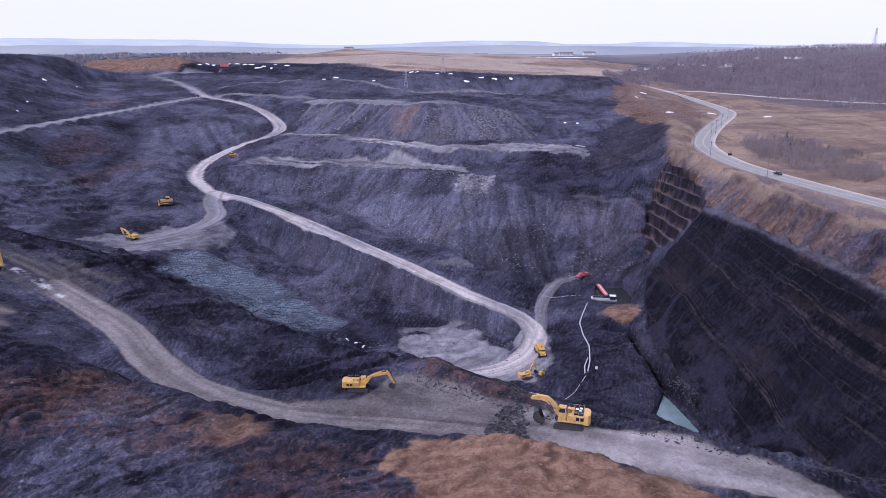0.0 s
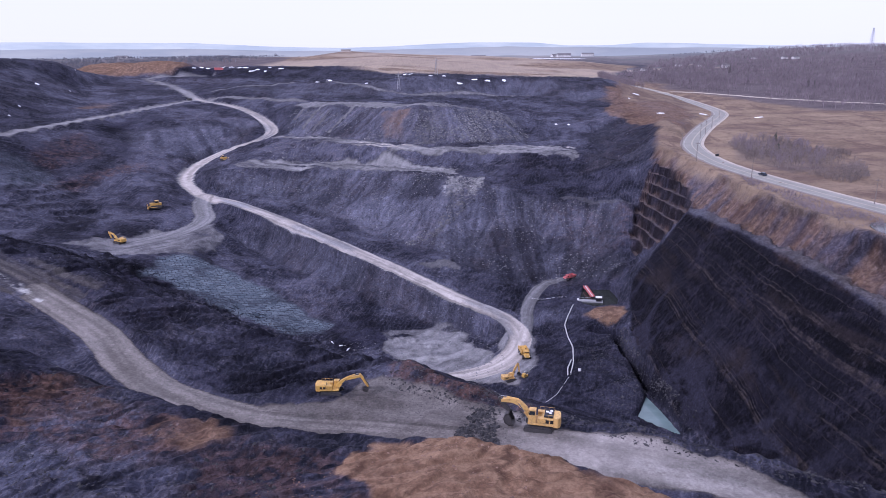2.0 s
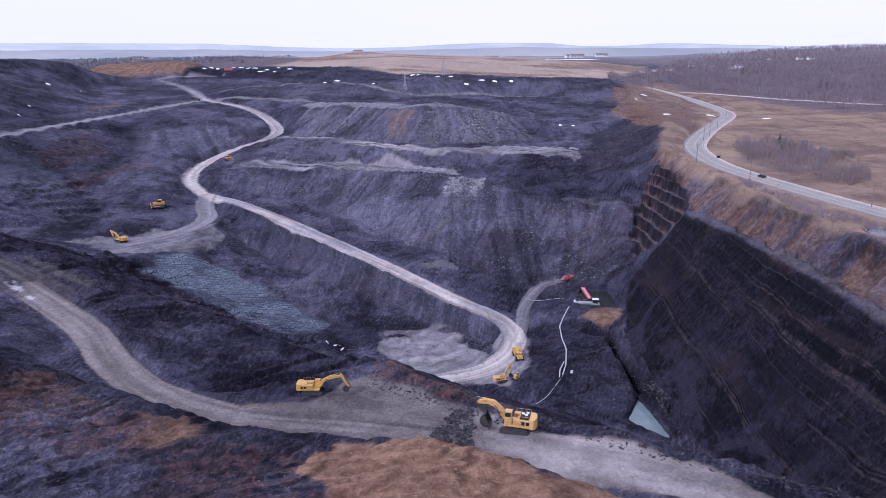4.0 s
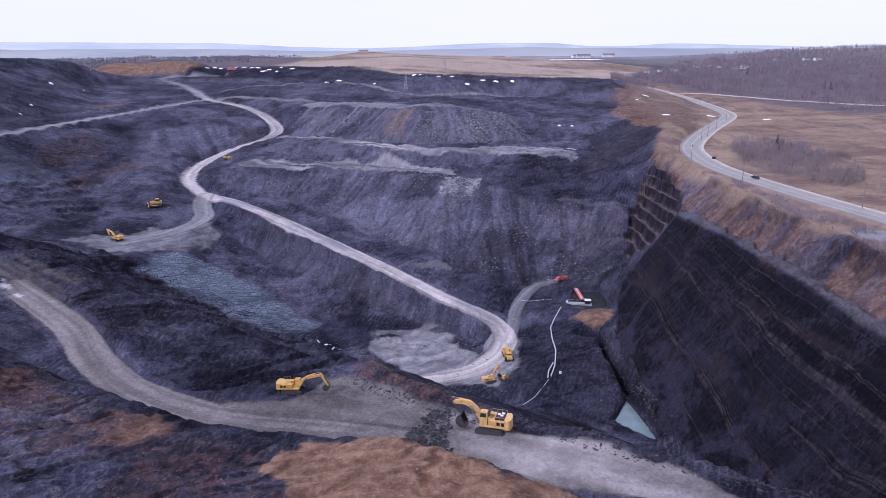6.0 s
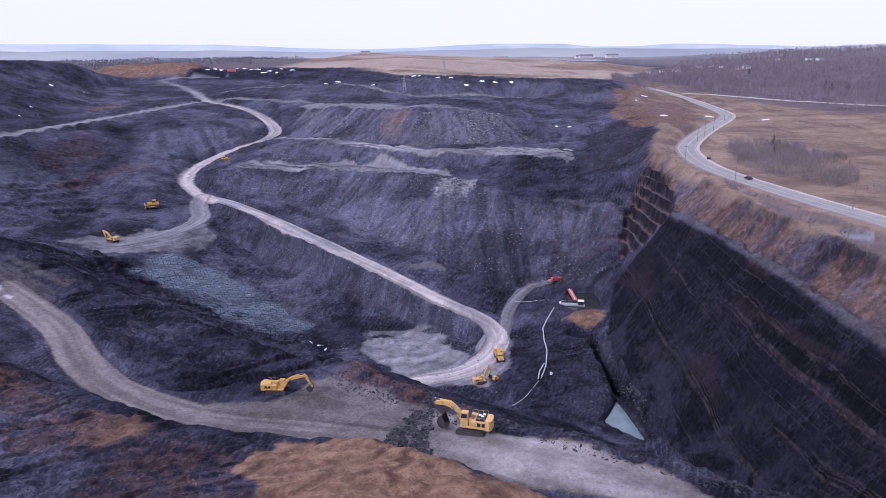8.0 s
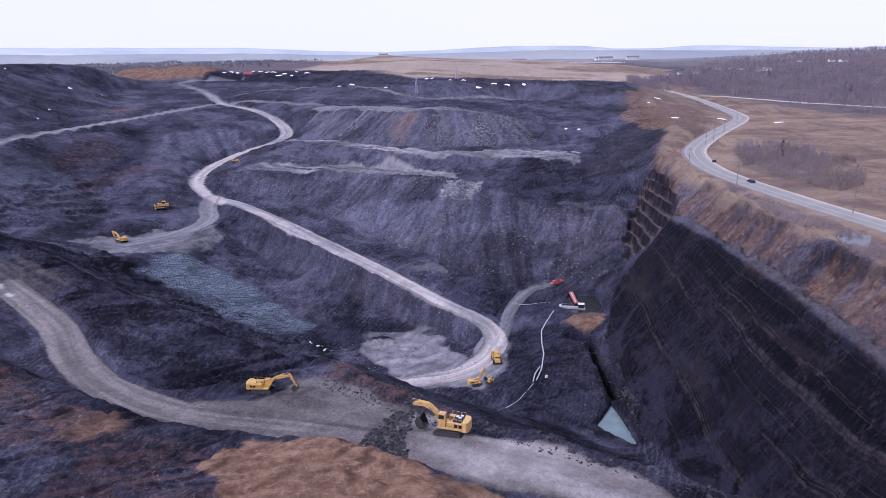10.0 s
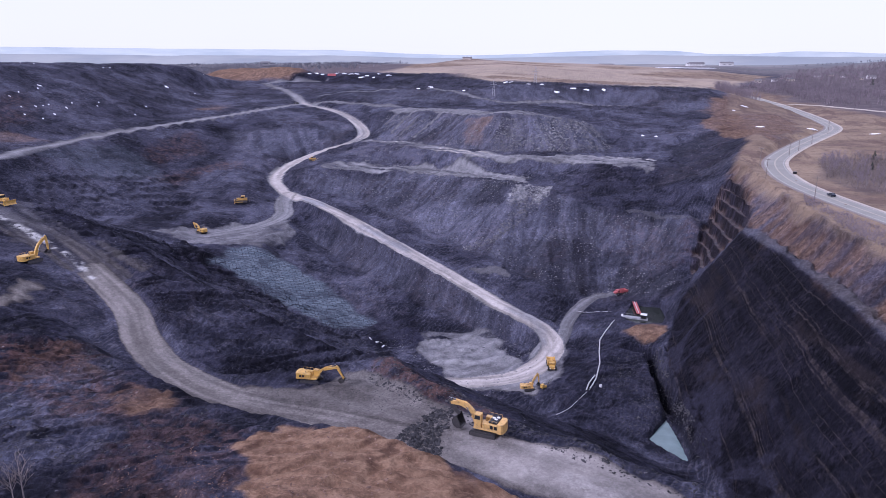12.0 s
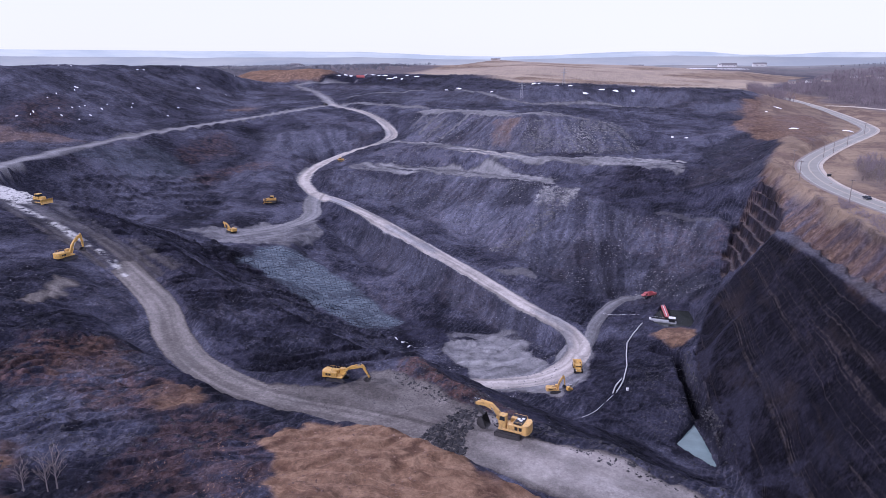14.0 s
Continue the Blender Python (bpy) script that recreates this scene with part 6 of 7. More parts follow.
def car(m, paint, label):
    c = thing("car", m, label, "car")
    for x in (-1.35, 1.35):
        for side in (-1, 1):
            wheel(c, x, side * 0.8, 0.33, 0.24, 1.0)
    bm = prism(B(), [(-2.25, 0.35), (2.2, 0.35), (2.3, 0.62), (2.1, 0.86), (1.0, 0.98), (-1.9, 1.02), (-2.3, 0.9)], -0.88, 0.88)
    part("body", bm, paint, c)
    cab = part("roof", prism(B(), [(-1.8, 1.0), (1.05, 0.97), (0.3, 1.48), (-1.2, 1.52)], -0.74, 0.74), paint, c)
    part("windscreen", prism(B(), [(1.02, 1.02), (1.06, 1.0), (0.34, 1.46), (0.3, 1.45)], -0.66, 0.66), GLASS, cab)
    part("rear_window", prism(B(), [(-1.78, 1.05), (-1.82, 1.04), (-1.26, 1.48), (-1.22, 1.48)], -0.66, 0.66), GLASS, cab)
    for y in (-0.755, 0.735):
        part("side_window", prism(B(), [(-1.5, 1.06), (0.85, 1.04), (0.25, 1.42), (-1.12, 1.45)], y, y + 0.02), GLASS, cab)
    for y in (-0.62, 0.62):
        part("headlight", box(B(), 2.18, 2.3, y - 0.17, y + 0.17, 0.62, 0.76), WHITE, c)
    return c


CX, CY = 161.6, 326.0
car(pose(CX - 2.0, CY, 42.2, 0, 0, 100), CAR_BLUE, "dark blue car on the highway")

# ---- water, pumps and pipes ----
def water_material(name, colour, ripple):
    m, t, b = material(name)
    co = node(t, "ShaderNodeTexCoord").outputs["Object"]
    col = mix_colour(t, remap(t, noise_at(t, co, 0.12, 3), 0.35, 0.65), colour, tuple(c * 0.75 for c in colour))
    t.links.new(col, b.inputs["Base Color"])
    b.inputs["Roughness"].default_value = 0.06
    b.inputs["IOR"].default_value = 1.33
    t.links.new(node(t, "ShaderNodeBump", {"Strength": 0.15, "Distance": ripple, "Height": noise_at(t, co, 0.8, 3)}).outputs[0], b.inputs["Normal"])
    return m


def pool(name, outline, z, mat, label):
    bm = B()
    ring = [(x, y) for x, y, _ in rounded([(x, y, 0) for x, y in outline + outline[:1]], 2)[:-1]]
    top = [bm.verts.new((x, y, z)) for x, y in ring]
    low = [bm.verts.new((x, y, z - 1.5)) for x, y in ring]
    bm.faces.new(top)
    bm.faces.new(low[::-1])
    for i in range(len(ring)):
        j = (i + 1) % len(ring)
        bm.faces.new((low[i], low[j], top[j], top[i]))
    return tagged(part(name, bm, mat, None, label), "", "water", "", "structure")


pool("water_sump", [(76, 229), (84, 246.5), (90, 246.5), (92, 238), (95, 229), (97, 214), (88, 214)], -31.2, water_material("green_sump_water", (0.17, 0.235, 0.235), 0.05), "still green-grey water in the deep cut under the highwall")
pool("water_pond", [(72, 315), (73, 330), (77, 343), (87, 350), (97, 344), (98, 324), (93, 308), (82, 308)], -19.6, water_material("dark_pond_water", (0.030, 0.034, 0.030), 0.04), "dark olive pond water with a pump barge")
pool("water_puddle", [(152, 222), (154, 232), (160, 236), (167, 230), (163, 212), (156, 206)], 41.6, water_material("puddle_water", (0.06, 0.055, 0.05), 0.03), "long roadside puddle mirroring the sky")

barge = thing("pump_barge", pose(82.2, 320.6, -19.6, 0, 0, -8), "grey pump barge with white-roofed pump house on the pond", "barge")
for y in (-0.9, 0.9):
    part("pontoon", rod(B(), (-8.5, y, 0.15), (3.6, y, 0.15), 0.42, 10), GREY, barge)
deck = part("deck", box(B(), -8.2, 3.4, -1.35, 1.35, 0.5, 0.68, 0.03), GREY, barge)
house = part("pump_house", box(B(), 0.2, 2.9, -1.2, 1.2, 0.68, 2.5, 0.05), BLACK, barge)
part("roof", box(B(), 0.0, 3.1, -1.4, 1.4, 2.5, 2.65, 0.03), WHITE, house)
bm = B()
for x in (-8, -6, -4, -2):
    rod(bm, (x, 1.25, 0.68), (x, 1.25, 1.7), 0.04, 5)
rod(bm, (-8, 1.25, 1.7), (-2, 1.25, 1.7), 0.04, 5)
part("handrail", bm, GREY, barge)
part("valve", rod(B(), (-8.4, 0, 0.6), (-8.4, 0, 1.5), 0.5, 10), WHITE, barge)
ramp = thing("red_walkway", pose(81.3, 332.6, -18.6, 0, -3, 95), "faded red steel walkway with pale rails beside the barge", "walkway")
part("deck", box(B(), -6.8, 6.8, -0.95, 0.95, 0, 0.35, 0.04), RED, ramp)
for y in (-0.85, 0.0, 0.85):
    part("rail", box(B(), -6.8, 6.8, y - 0.1, y + 0.1, 0.35, 0.95, 0.03), WHITE if y == 0 else RED, ramp)

PIPE = simple("pale_plastic_pipe", (0.46, 0.46, 0.47), 0.5, 0, 0.15, 1.0, 0.0, (0.25, 0.24, 0.24), 0.3)


def pipe(points, r, label):
    pts = resampled([(x, y, 0) for x, y in points], 1.5)
    pts = [(x, y, ground_height(x, y) + r * 0.9) for x, y, _ in pts]
    pts = [(x, y, sum(pts[k][2] for k in range(max(i - 2, 0), min(i + 3, len(pts)))) / len(range(max(i - 2, 0), min(i + 3, len(pts)))) + 0.15) for i, (x, y, z) in enumerate(pts)]
    ob = tagged(part("discharge_pipe", tube(B(), pts, r), PIPE, None, label, False), "", "pipe")
    for x, y, z in pts[4::8]:
        part("coupling", rod(B(), (x, y - 0.2, z), (x, y + 0.2, z), r * 1.35, 8), GREY, ob)
    return ob


pipe([(70, 314), (66, 304), (63, 296), (62.5, 284), (62.5, 272), (61, 262), (58.5, 254)], 0.27, "pale discharge pipe lying across the dark spoil")
pipe([(58.5, 253), (55, 247), (51, 241), (46, 236)], 0.11, "thin pale hose lying down the slope to the pit floor")
pipe([(60.5, 264), (58, 258), (57, 252)], 0.27, "short pale pipe piece lying beside the pipeline")
pipe([(52, 330), (60, 328), (69, 327)], 0.09, "thin pale hose lying on the spoil near the pond")
tank = thing("fuel_tank", on_ground(62.6, 256.5, 0), "small white tank beside the pipeline", "tank")
part("shell", rod(B(), (0, 0, 0), (0, 0, 1.0), 0.55, 12), WHITE, tank)
part("lid", rod(B(), (0, 0, 1.0), (0, 0, 1.12), 0.3, 10), GREY, tank)

# ---- woods, thickets, trees ----
def bark_material(name, lo, hi):
    m, t, b = material(name)
    rnd = node(t, "ShaderNodeNewGeometry").outputs["Random Per Island"]
    co = node(t, "ShaderNodeTexCoord").outputs["Object"]
    col = mix_colour(t, rnd, lo, hi)
    col = mix_colour(t, remap(t, noise_at(t, co, 0.02, 3), 0.4, 0.6, 0, 0.5), col, tuple(c * 0.62 for c in lo))
    t.links.new(col, b.inputs["Base Color"])
    b.inputs["Roughness"].default_value = 0.9
    return m


TWIGS = bark_material("bare_twigs", (0.150, 0.122, 0.140), (0.300, 0.250, 0.270))
PALE_TWIGS = bark_material("pale_bare_twigs", (0.125, 0.098, 0.092), (0.29, 0.245, 0.23))
BARK = bark_material("grey_bark", (0.20, 0.17, 0.165), (0.30, 0.26, 0.25))
NEEDLES = bark_material("dark_needles", (0.018, 0.030, 0.020), (0.045, 0.060, 0.040))


def ground_heights(x, y):
    i = np.clip(np.searchsorted(XS, x) - 1, 0, len(XS) - 2)
    j = np.clip(np.searchsorted(YS, y) - 1, 0, len(YS) - 2)
    u, v = (x - XS[i]) / (XS[i + 1] - XS[i]), (y - YS[j]) / (YS[j + 1] - YS[j])
    return (GZ[j, i] * (1 - u) + GZ[j, i + 1] * u) * (1 - v) + (GZ[j + 1, i] * (1 - u) + GZ[j + 1, i + 1] * u) * v


def slivers(name, start, way, wide, mat, label, category):
    """One mesh of thin tapered twigs, each from its start along its way."""
    n = len(start)
    side = np.cross(way, rng.normal(size=(n, 3)))
    side *= (wide / np.maximum(np.linalg.norm(side, axis=1), 1e-6))[:, None]
    co = np.stack([start - side / 2, start + side / 2, start + way], 1).reshape(-1, 3)
    me = bpy.data.meshes.new(name)
    me.vertices.add(3 * n)
    me.vertices.foreach_set("co", co.ravel())
    me.loops.add(3 * n)
    me.loops.foreach_set("vertex_index", np.arange(3 * n))
    me.polygons.add(n)
    me.polygons.foreach_set("loop_start", np.arange(0, 3 * n, 3))
    me.update(calc_edges=True)
    me.materials.append(mat)
    return tagged(new(name, me), label, category, "", "stuff")


rng = np.random.default_rng(7)


def woods(name, x, y, low, high, twigs, wide, mat, label, category, spread=0.33):
    """Bare trees as trunks with rising, forking twigs."""
    n = len(x)
    z = ground_heights(x, y)
    h = rng.uniform(low, high, n)
    foot = np.stack([x, y, z - 0.3], 1)
    trunk_way = np.stack([rng.normal(0, 0.04, n) * h, rng.normal(0, 0.04, n) * h, h], 1)
    starts, ways, widths = [foot, foot], [trunk_way, trunk_way * 0.9], [np.full(n, min(wide * 1.6, 0.5)), np.full(n, min(wide * 1.6, 0.5))]
    for k in range(twigs):
        u = rng.uniform(0.22, 0.92, n)
        a = rng.uniform(0, 2 * np.pi, n)
        reach = h * spread * (1.15 - 0.75 * u) * rng.uniform(0.6, 1.2, n)
        w = np.stack([np.cos(a) * reach, np.sin(a) * reach, reach * rng.uniform(0.5, 1.6, n)], 1)
        base = foot + trunk_way * u[:, None]
        if k % 2:
            jump = rng.uniform(0.3, 0.6, n)
            base = base + w * jump[:, None]
            w = np.stack([w[:, 0] * 0.5 + rng.normal(0, 0.5, n), w[:, 1] * 0.5 + rng.normal(0, 0.5, n), w[:, 2] * 0.9], 1)
        starts.append(base)
        ways.append(w)
        widths.append(wide * rng.uniform(0.6, 1.0, n))
    return slivers(name, np.concatenate(starts), np.concatenate(ways), np.concatenate(widths), mat, label, category)


def inside(points, x, y):
    ok = np.zeros(len(x), bool)
    for (ax, ay), (bx, by) in zip(points, points[1:] + points[:1]):
        if ay != by:
            ok ^= ((ay > y) != (by > y)) & (x < (bx - ax) * (y - ay) / (by - ay) + ax)
    return ok


def sown(points, count, seed, clump=0.0, size=60.0):
    r = np.random.default_rng(seed)
    xs, ys = [p[0] for p in points], [p[1] for p in points]
    x, y = r.uniform(min(xs), max(xs), count * 4), r.uniform(min(ys), max(ys), count * 4)
    ok = inside(points, x, y) & (fbm(x, y, size, 3, seed) + r.uniform(-0.5, 0.5, len(x)) > clump)
    return x[ok][:count], y[ok][:count]


edge_wood = [(262, 1064), (300, 930), (312, 770), (344, 700), (362, 628), (420, 606), (900, 560), (900, 800), (420, 1000), (330, 1150)]
x, y = sown(edge_wood, 4200, 3, -0.35)
keep = np.ones(len(x), bool)
for p, q in zip(side_way, side_way[1:]):
    keep &= np.hypot(x - (p[0] + q[0]) / 2, y - (p[1] + q[1]) / 2) > 9
woods("bare_wood", x[keep], y[keep], 5, 10.5, 30, 0.24, TWIGS, "leafless purplish-grey hardwood forest beyond the meadow", "forest")
x, y = sown([(330, 1150), (420, 1000), (900, 800), (1500, 700), (1900, 2000), (900, 2100), (520, 1700)], 6500, 4, -0.25, 120)
woods("bare_wood", x, y, 6, 10.5, 20, 0.5, TWIGS, "distant leafless grey woodland covering low hills", "forest", 0.42)
# paler, bluer twigs: haze of distance put into their colour
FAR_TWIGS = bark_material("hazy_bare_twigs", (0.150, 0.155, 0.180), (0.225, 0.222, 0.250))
x, y = sown([(-3000, 2300), (-900, 1150), (-420, 1180), (-300, 1900), (-300, 2350), (700, 2350), (1500, 2100), (1500, 2350), (-2600, 2380)], 5500, 5, -0.1, 260)
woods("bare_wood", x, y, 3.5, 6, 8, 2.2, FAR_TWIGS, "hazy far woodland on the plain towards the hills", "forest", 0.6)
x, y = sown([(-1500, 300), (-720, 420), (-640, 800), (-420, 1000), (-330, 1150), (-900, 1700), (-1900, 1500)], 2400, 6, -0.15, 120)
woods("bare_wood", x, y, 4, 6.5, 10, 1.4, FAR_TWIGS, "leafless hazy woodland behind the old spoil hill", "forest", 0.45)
x, y = sown([(196, 795), (240, 800), (262, 1000), (250, 1090), (215, 960)], 260, 8, -0.2, 30)
woods("bare_wood", x, y, 7, 11, 18, 0.35, TWIGS, "small leafless copse at the corner of the field", "forest")
x, y = sown([(172, 372), (186, 436), (222, 446), (240, 400), (224, 352), (206, 318), (190, 306), (182, 322)], 2200, 9, -0.2, 18)
woods("brushwood", x, y, 1.2, 3.6, 14, 0.10, PALE_TWIGS, "pale leafless brush on the dry meadow", "brush", 0.45)
x, y = sown([(196, 300), (236, 330), (252, 380), (300, 420), (330, 360), (300, 240), (220, 230)], 2600, 10, 0.0, 22)
woods("brushwood", x, y, 1.5, 4.5, 14, 0.12, TWIGS, "leafless brown brush on the dry meadow", "brush", 0.45)
x, y = sown([(142, 300), (147, 325), (152, 290), (160, 250), (168, 200), (170, 150), (152, 150), (149, 222), (146, 249)], 2600, 11, -0.3, 9)
woods("brushwood", x, y, 0.6, 1.7, 12, 0.07, TWIGS, "low rust-brown brush along the edge of the cut", "brush", 0.6)


def bare_tree(height, seed):
    r = random.Random(seed)
    trunk, crown = B(), B()
    rod(trunk, (0, 0, -0.3), (r.uniform(-0.03, 0.03) * height, r.uniform(-0.03, 0.03) * height, height * 0.55), height * 0.016, 6, height * 0.008)

    def grow(bm, p, d, length, rad, depth):
        q = p + d * length
        rod(bm, p, q, rad, 4, rad * 0.55)
        if depth:
            for k in range(3 if depth > 1 else 4):
                a = r.uniform(0, 2 * math.pi)
                e = (d + 0.65 * Vector((math.cos(a), math.sin(a), r.uniform(-0.1, 0.7)))).normalized()
                grow(bm, p.lerp(q, r.uniform(0.45, 1.0)), e, length * r.uniform(0.5, 0.75), rad * 0.55, depth - 1)

    for k in range(9):
        u = 0.2 + 0.35 * k / 9
        a = k * 2.4 + r.uniform(-0.4, 0.4)
        d = Vector((math.cos(a) * 0.7, math.sin(a) * 0.7, 1.0 + 0.4 * r.random())).normalized()
        grow(crown, Vector((0, 0, height * u)), d, height * r.uniform(0.2, 0.3), height * 0.007, 2)
    grow(crown, Vector((0, 0, height * 0.54)), Vector((0, 0, 1)), height * 0.25, height * 0.008, 2)
    return trunk, crown


def tree_thing(height, seed, m, label, crown_mat=TWIGS):
    tr = thing("bare_tree", m, label, "tree", "leafless trees")
    trunk, crown = bare_tree(height, seed)
    part("trunk", trunk, BARK, tr)
    part("crown", crown, crown_mat, tr)
    return tr


THICKET = [(172, 378), (190, 442), (222, 444), (226, 398), (204, 350), (178, 338)]
kinds = [tree_thing(h, s, on_ground(x, y), "slender leafless tree in the meadow thicket", mat) for h, s, x, y, mat in ((6.0, 1, 182, 384, PALE_TWIGS), (7.0, 2, 196, 420, TWIGS), (5.0, 3, 204, 380, PALE_TWIGS), (6.5, 4, 212, 430, TWIGS))]
tx, ty = sown(THICKET, 190, 12, -0.3, 16)
for k, (x, y) in enumerate(zip(tx, ty)):
    s = random.uniform(0.65, 1.2)
    copy_thing(kinds[k % 4], on_ground(float(x), float(y), random.uniform(0, 360)) @ Matrix.Diagonal((s, s, s, 1)))
tx, ty = sown([(238, 330), (262, 372), (300, 420), (330, 380), (310, 270), (250, 260)], 80, 13, -0.1, 20)
for k, (x, y) in enumerate(zip(tx, ty)):
    s = random.uniform(0.7, 1.25)
    copy_thing(kinds[k % 4], on_ground(float(x), float(y), random.uniform(0, 360)) @ Matrix.Diagonal((s, s, s, 1)))
tree_thing(8.6, 11, on_ground(-37.4, 82.0), "bare grey tree on the near spoil bank", PALE_TWIGS)
tree_thing(6.2, 12, on_ground(-42.8, 80.5, 70), "small bare grey tree on the near spoil bank", PALE_TWIGS)
tree_thing(7.6, 13, on_ground(-38.6, 81.2, 140), "bare forked grey tree on the near spoil bank", PALE_TWIGS)


def conifer(m, h):
    tr = thing("conifer", m, "small dark green conifer among leafless brush", "tree", "conifers")
    part("trunk", rod(B(), (0, 0, -0.2), (0, 0, h * 0.9), h * 0.03, 6, h * 0.008), BARK, tr)
    r, bm = random.Random(int(h * 100)), B()
    for k in range(150):
        u = r.uniform(0.08, 0.98)
        a = r.uniform(0, 6.283)
        reach = h * 0.24 * (1.02 - u) * r.uniform(0.7, 1.25) + 0.05
        p = Vector((0, 0, h * u))
        q = p + Vector((math.cos(a) * reach, math.sin(a) * reach, -reach * 0.25))
        side = Vector((-math.sin(a), math.cos(a), 0.3)) * (0.12 + reach * 0.3)
        bm.faces.new([bm.verts.new(v) for v in (p, q - side, q + Vector((math.cos(a), math.sin(a), -0.4)) * 0.15, q + side)])
    part("crown", bm, NEEDLES, tr)
    return tr


for x, y, h in ((217.8, 439.8, 6.5), (225.9, 405.0, 4.0), (206.2, 410.5, 4.5), (448.6, 857.6, 11.0), (452, 850, 9.0), (470, 1150, 11.0)):
    conifer(on_ground(x, y, x * 7), h)

# ---- houses, sheds, masts ----
SIDING = simple("pale_siding", (0.62, 0.60, 0.59), 0.7, 0, 0.12, 0.8)
BEIGE = simple("beige_siding", (0.44, 0.38, 0.33), 0.7, 0, 0.12, 0.8)
SHINGLE = simple("grey_shingles", (0.15, 0.14, 0.145), 0.85, 0, 0.25, 1.0)


def house_thing(m, long, wide, high, wall_mat, label):
    h = thing("house", m, label, "house", "houses among the woods")
    bm = box(B(), -long / 2, long / 2, -wide / 2, wide / 2, -1.0, high)
    wall = part("wall", bm, wall_mat, h)
    rise = wide * 0.33
    part("roof", prism(B(), [(-wide / 2 - 0.5, high - 0.1), (0, high + rise), (wide / 2 + 0.5, high - 0.1), (wide / 2 + 0.5, high + 0.15), (0, high + rise + 0.3), (-wide / 2 - 0.5, high + 0.15)], -long / 2 - 0.5, long / 2 + 0.5), SHINGLE, h).matrix_basis = pose(0, 0, 0, 0, 0, 90)
    part("gable", prism(B(), [(-wide / 2, high - 0.05), (wide / 2, high - 0.05), (0, high + rise - 0.1)], -long / 2 + 0.01, long / 2 - 0.01), wall_mat, h).matrix_basis = pose(0, 0, 0, 0, 0, 90)
    n = max(2, int(long / 4))
    for side in (-1, 1):
        for k in range(n):
            x = -long / 2 + long * (k + 0.5) / n
            part("window", box(B(), x - 0.6, x + 0.6, side * wide / 2 - 0.05, side * wide / 2 + 0.05, high * 0.35, high * 0.75), GLASS, h)
    part("chimney", box(B(), long * 0.2, long * 0.2 + 0.8, -0.4, 0.4, high, high + rise + 1.3), SHINGLE, h)
    return h


for x, y, l, w, hh, mat in ((327, 1220, 14, 9, 5, BEIGE), (361, 1260, 12, 8, 4, SIDING), (390, 1274, 18, 9, 5, BEIGE), (472, 1412, 16, 9, 4.5, SIDING), (500, 1427, 13, 9, 4, BEIGE), (504, 1379, 11, 8, 4, SIDING), (526, 1313, 20, 11, 6, SIDING), (509, 1308, 11, 8, 4, BEIGE), (670, 1529, 14, 9, 5, SIDING), (683, 1418, 16, 9, 5, SIDING), (692, 1392, 22, 10, 4.5, SIDING), (360, 2099, 40, 14, 6, SIDING), (442, 2700, 60, 18, 7, SIDING), (560, 2750, 46, 16, 8, SIDING), (-700, 2300, 44, 16, 7, SIDING), (-980, 2200, 40, 16, 7, SIDING), (-1250, 1700, 26, 12, 6, SIDING), (-1120, 1760, 20, 11, 6, BEIGE), (120, 2300, 46, 14, 6, SIDING)):
    small = 0.68 if y < 1600 else 1.0
    house_thing(on_ground(x, y, (x * 13) % 50 - 25), l * small, w * small, hh * small, mat, "pale house with grey gable roof among bare trees" if mat is SIDING else "beige house with grey gable roof among bare trees")
shed = thing("hilltop_shed", on_ground(-209, 1596, 4), "long beige shed with grey roof on the grassy hilltop", "shed")
part("wall", box(B(), -10, 10, -5, 5, -1.5, 3.6), BEIGE, shed)
part("roof", prism(B(), [(-5.5, 3.6), (5.5, 3.6), (0, 5.4)], -10.6, 10.6), SHINGLE, shed).matrix_basis = pose(0, 0, 0, 0, 0, 90)


def lattice(m, h, name, label, category, arms=True):
    tw = thing(name, m, label, category)
    for sx in (-1, 1):
        for sy in (-1, 1):
            part("leg", rod(B(), (sx * h * 0.09, sy * h * 0.09, -1), (sx * h * 0.015, sy * h * 0.015, h), h * 0.006, 5), GREY, tw)
    for k in range(6):
        a, b = k / 6, (k + 1) / 6
        for s in (-1, 1):
            wa, wb = h * (0.09 - 0.075 * a), h * (0.09 - 0.075 * b)
            part("brace", rod(B(), (-s * wa, wa, h * a), (s * wb, wb, h * b), h * 0.004, 4), GREY, tw)
            part("brace", rod(B(), (-s * wa, -wa, h * a), (s * wb, -wb, h * b), h * 0.004, 4), GREY, tw)
    if arms:
        for z in (0.72, 0.86):
            part("crossarm", rod(B(), (-h * 0.2, 0, h * z), (h * 0.2, 0, h * z), h * 0.008, 5), GREY, tw)
    return tw


lattice(on_ground(0, 756, 10), 17, "power_pylon", "grey steel lattice pylon on the spoil plateau", "pylon")
lattice(on_ground(-36, 690, 10), 16, "power_pylon", "thin grey lattice pylon behind the spoil heap", "pylon")
lattice(on_ground(935, 1560, 0), 48, "radio_mast", "thin grey radio mast on the wooded ridge", "mast", False)

# ---- snow left in the hollows ----
SNOW = simple("old_snow", (0.86, 0.87, 0.90), 0.7, 0, 0.06, 2.0, 0.05)


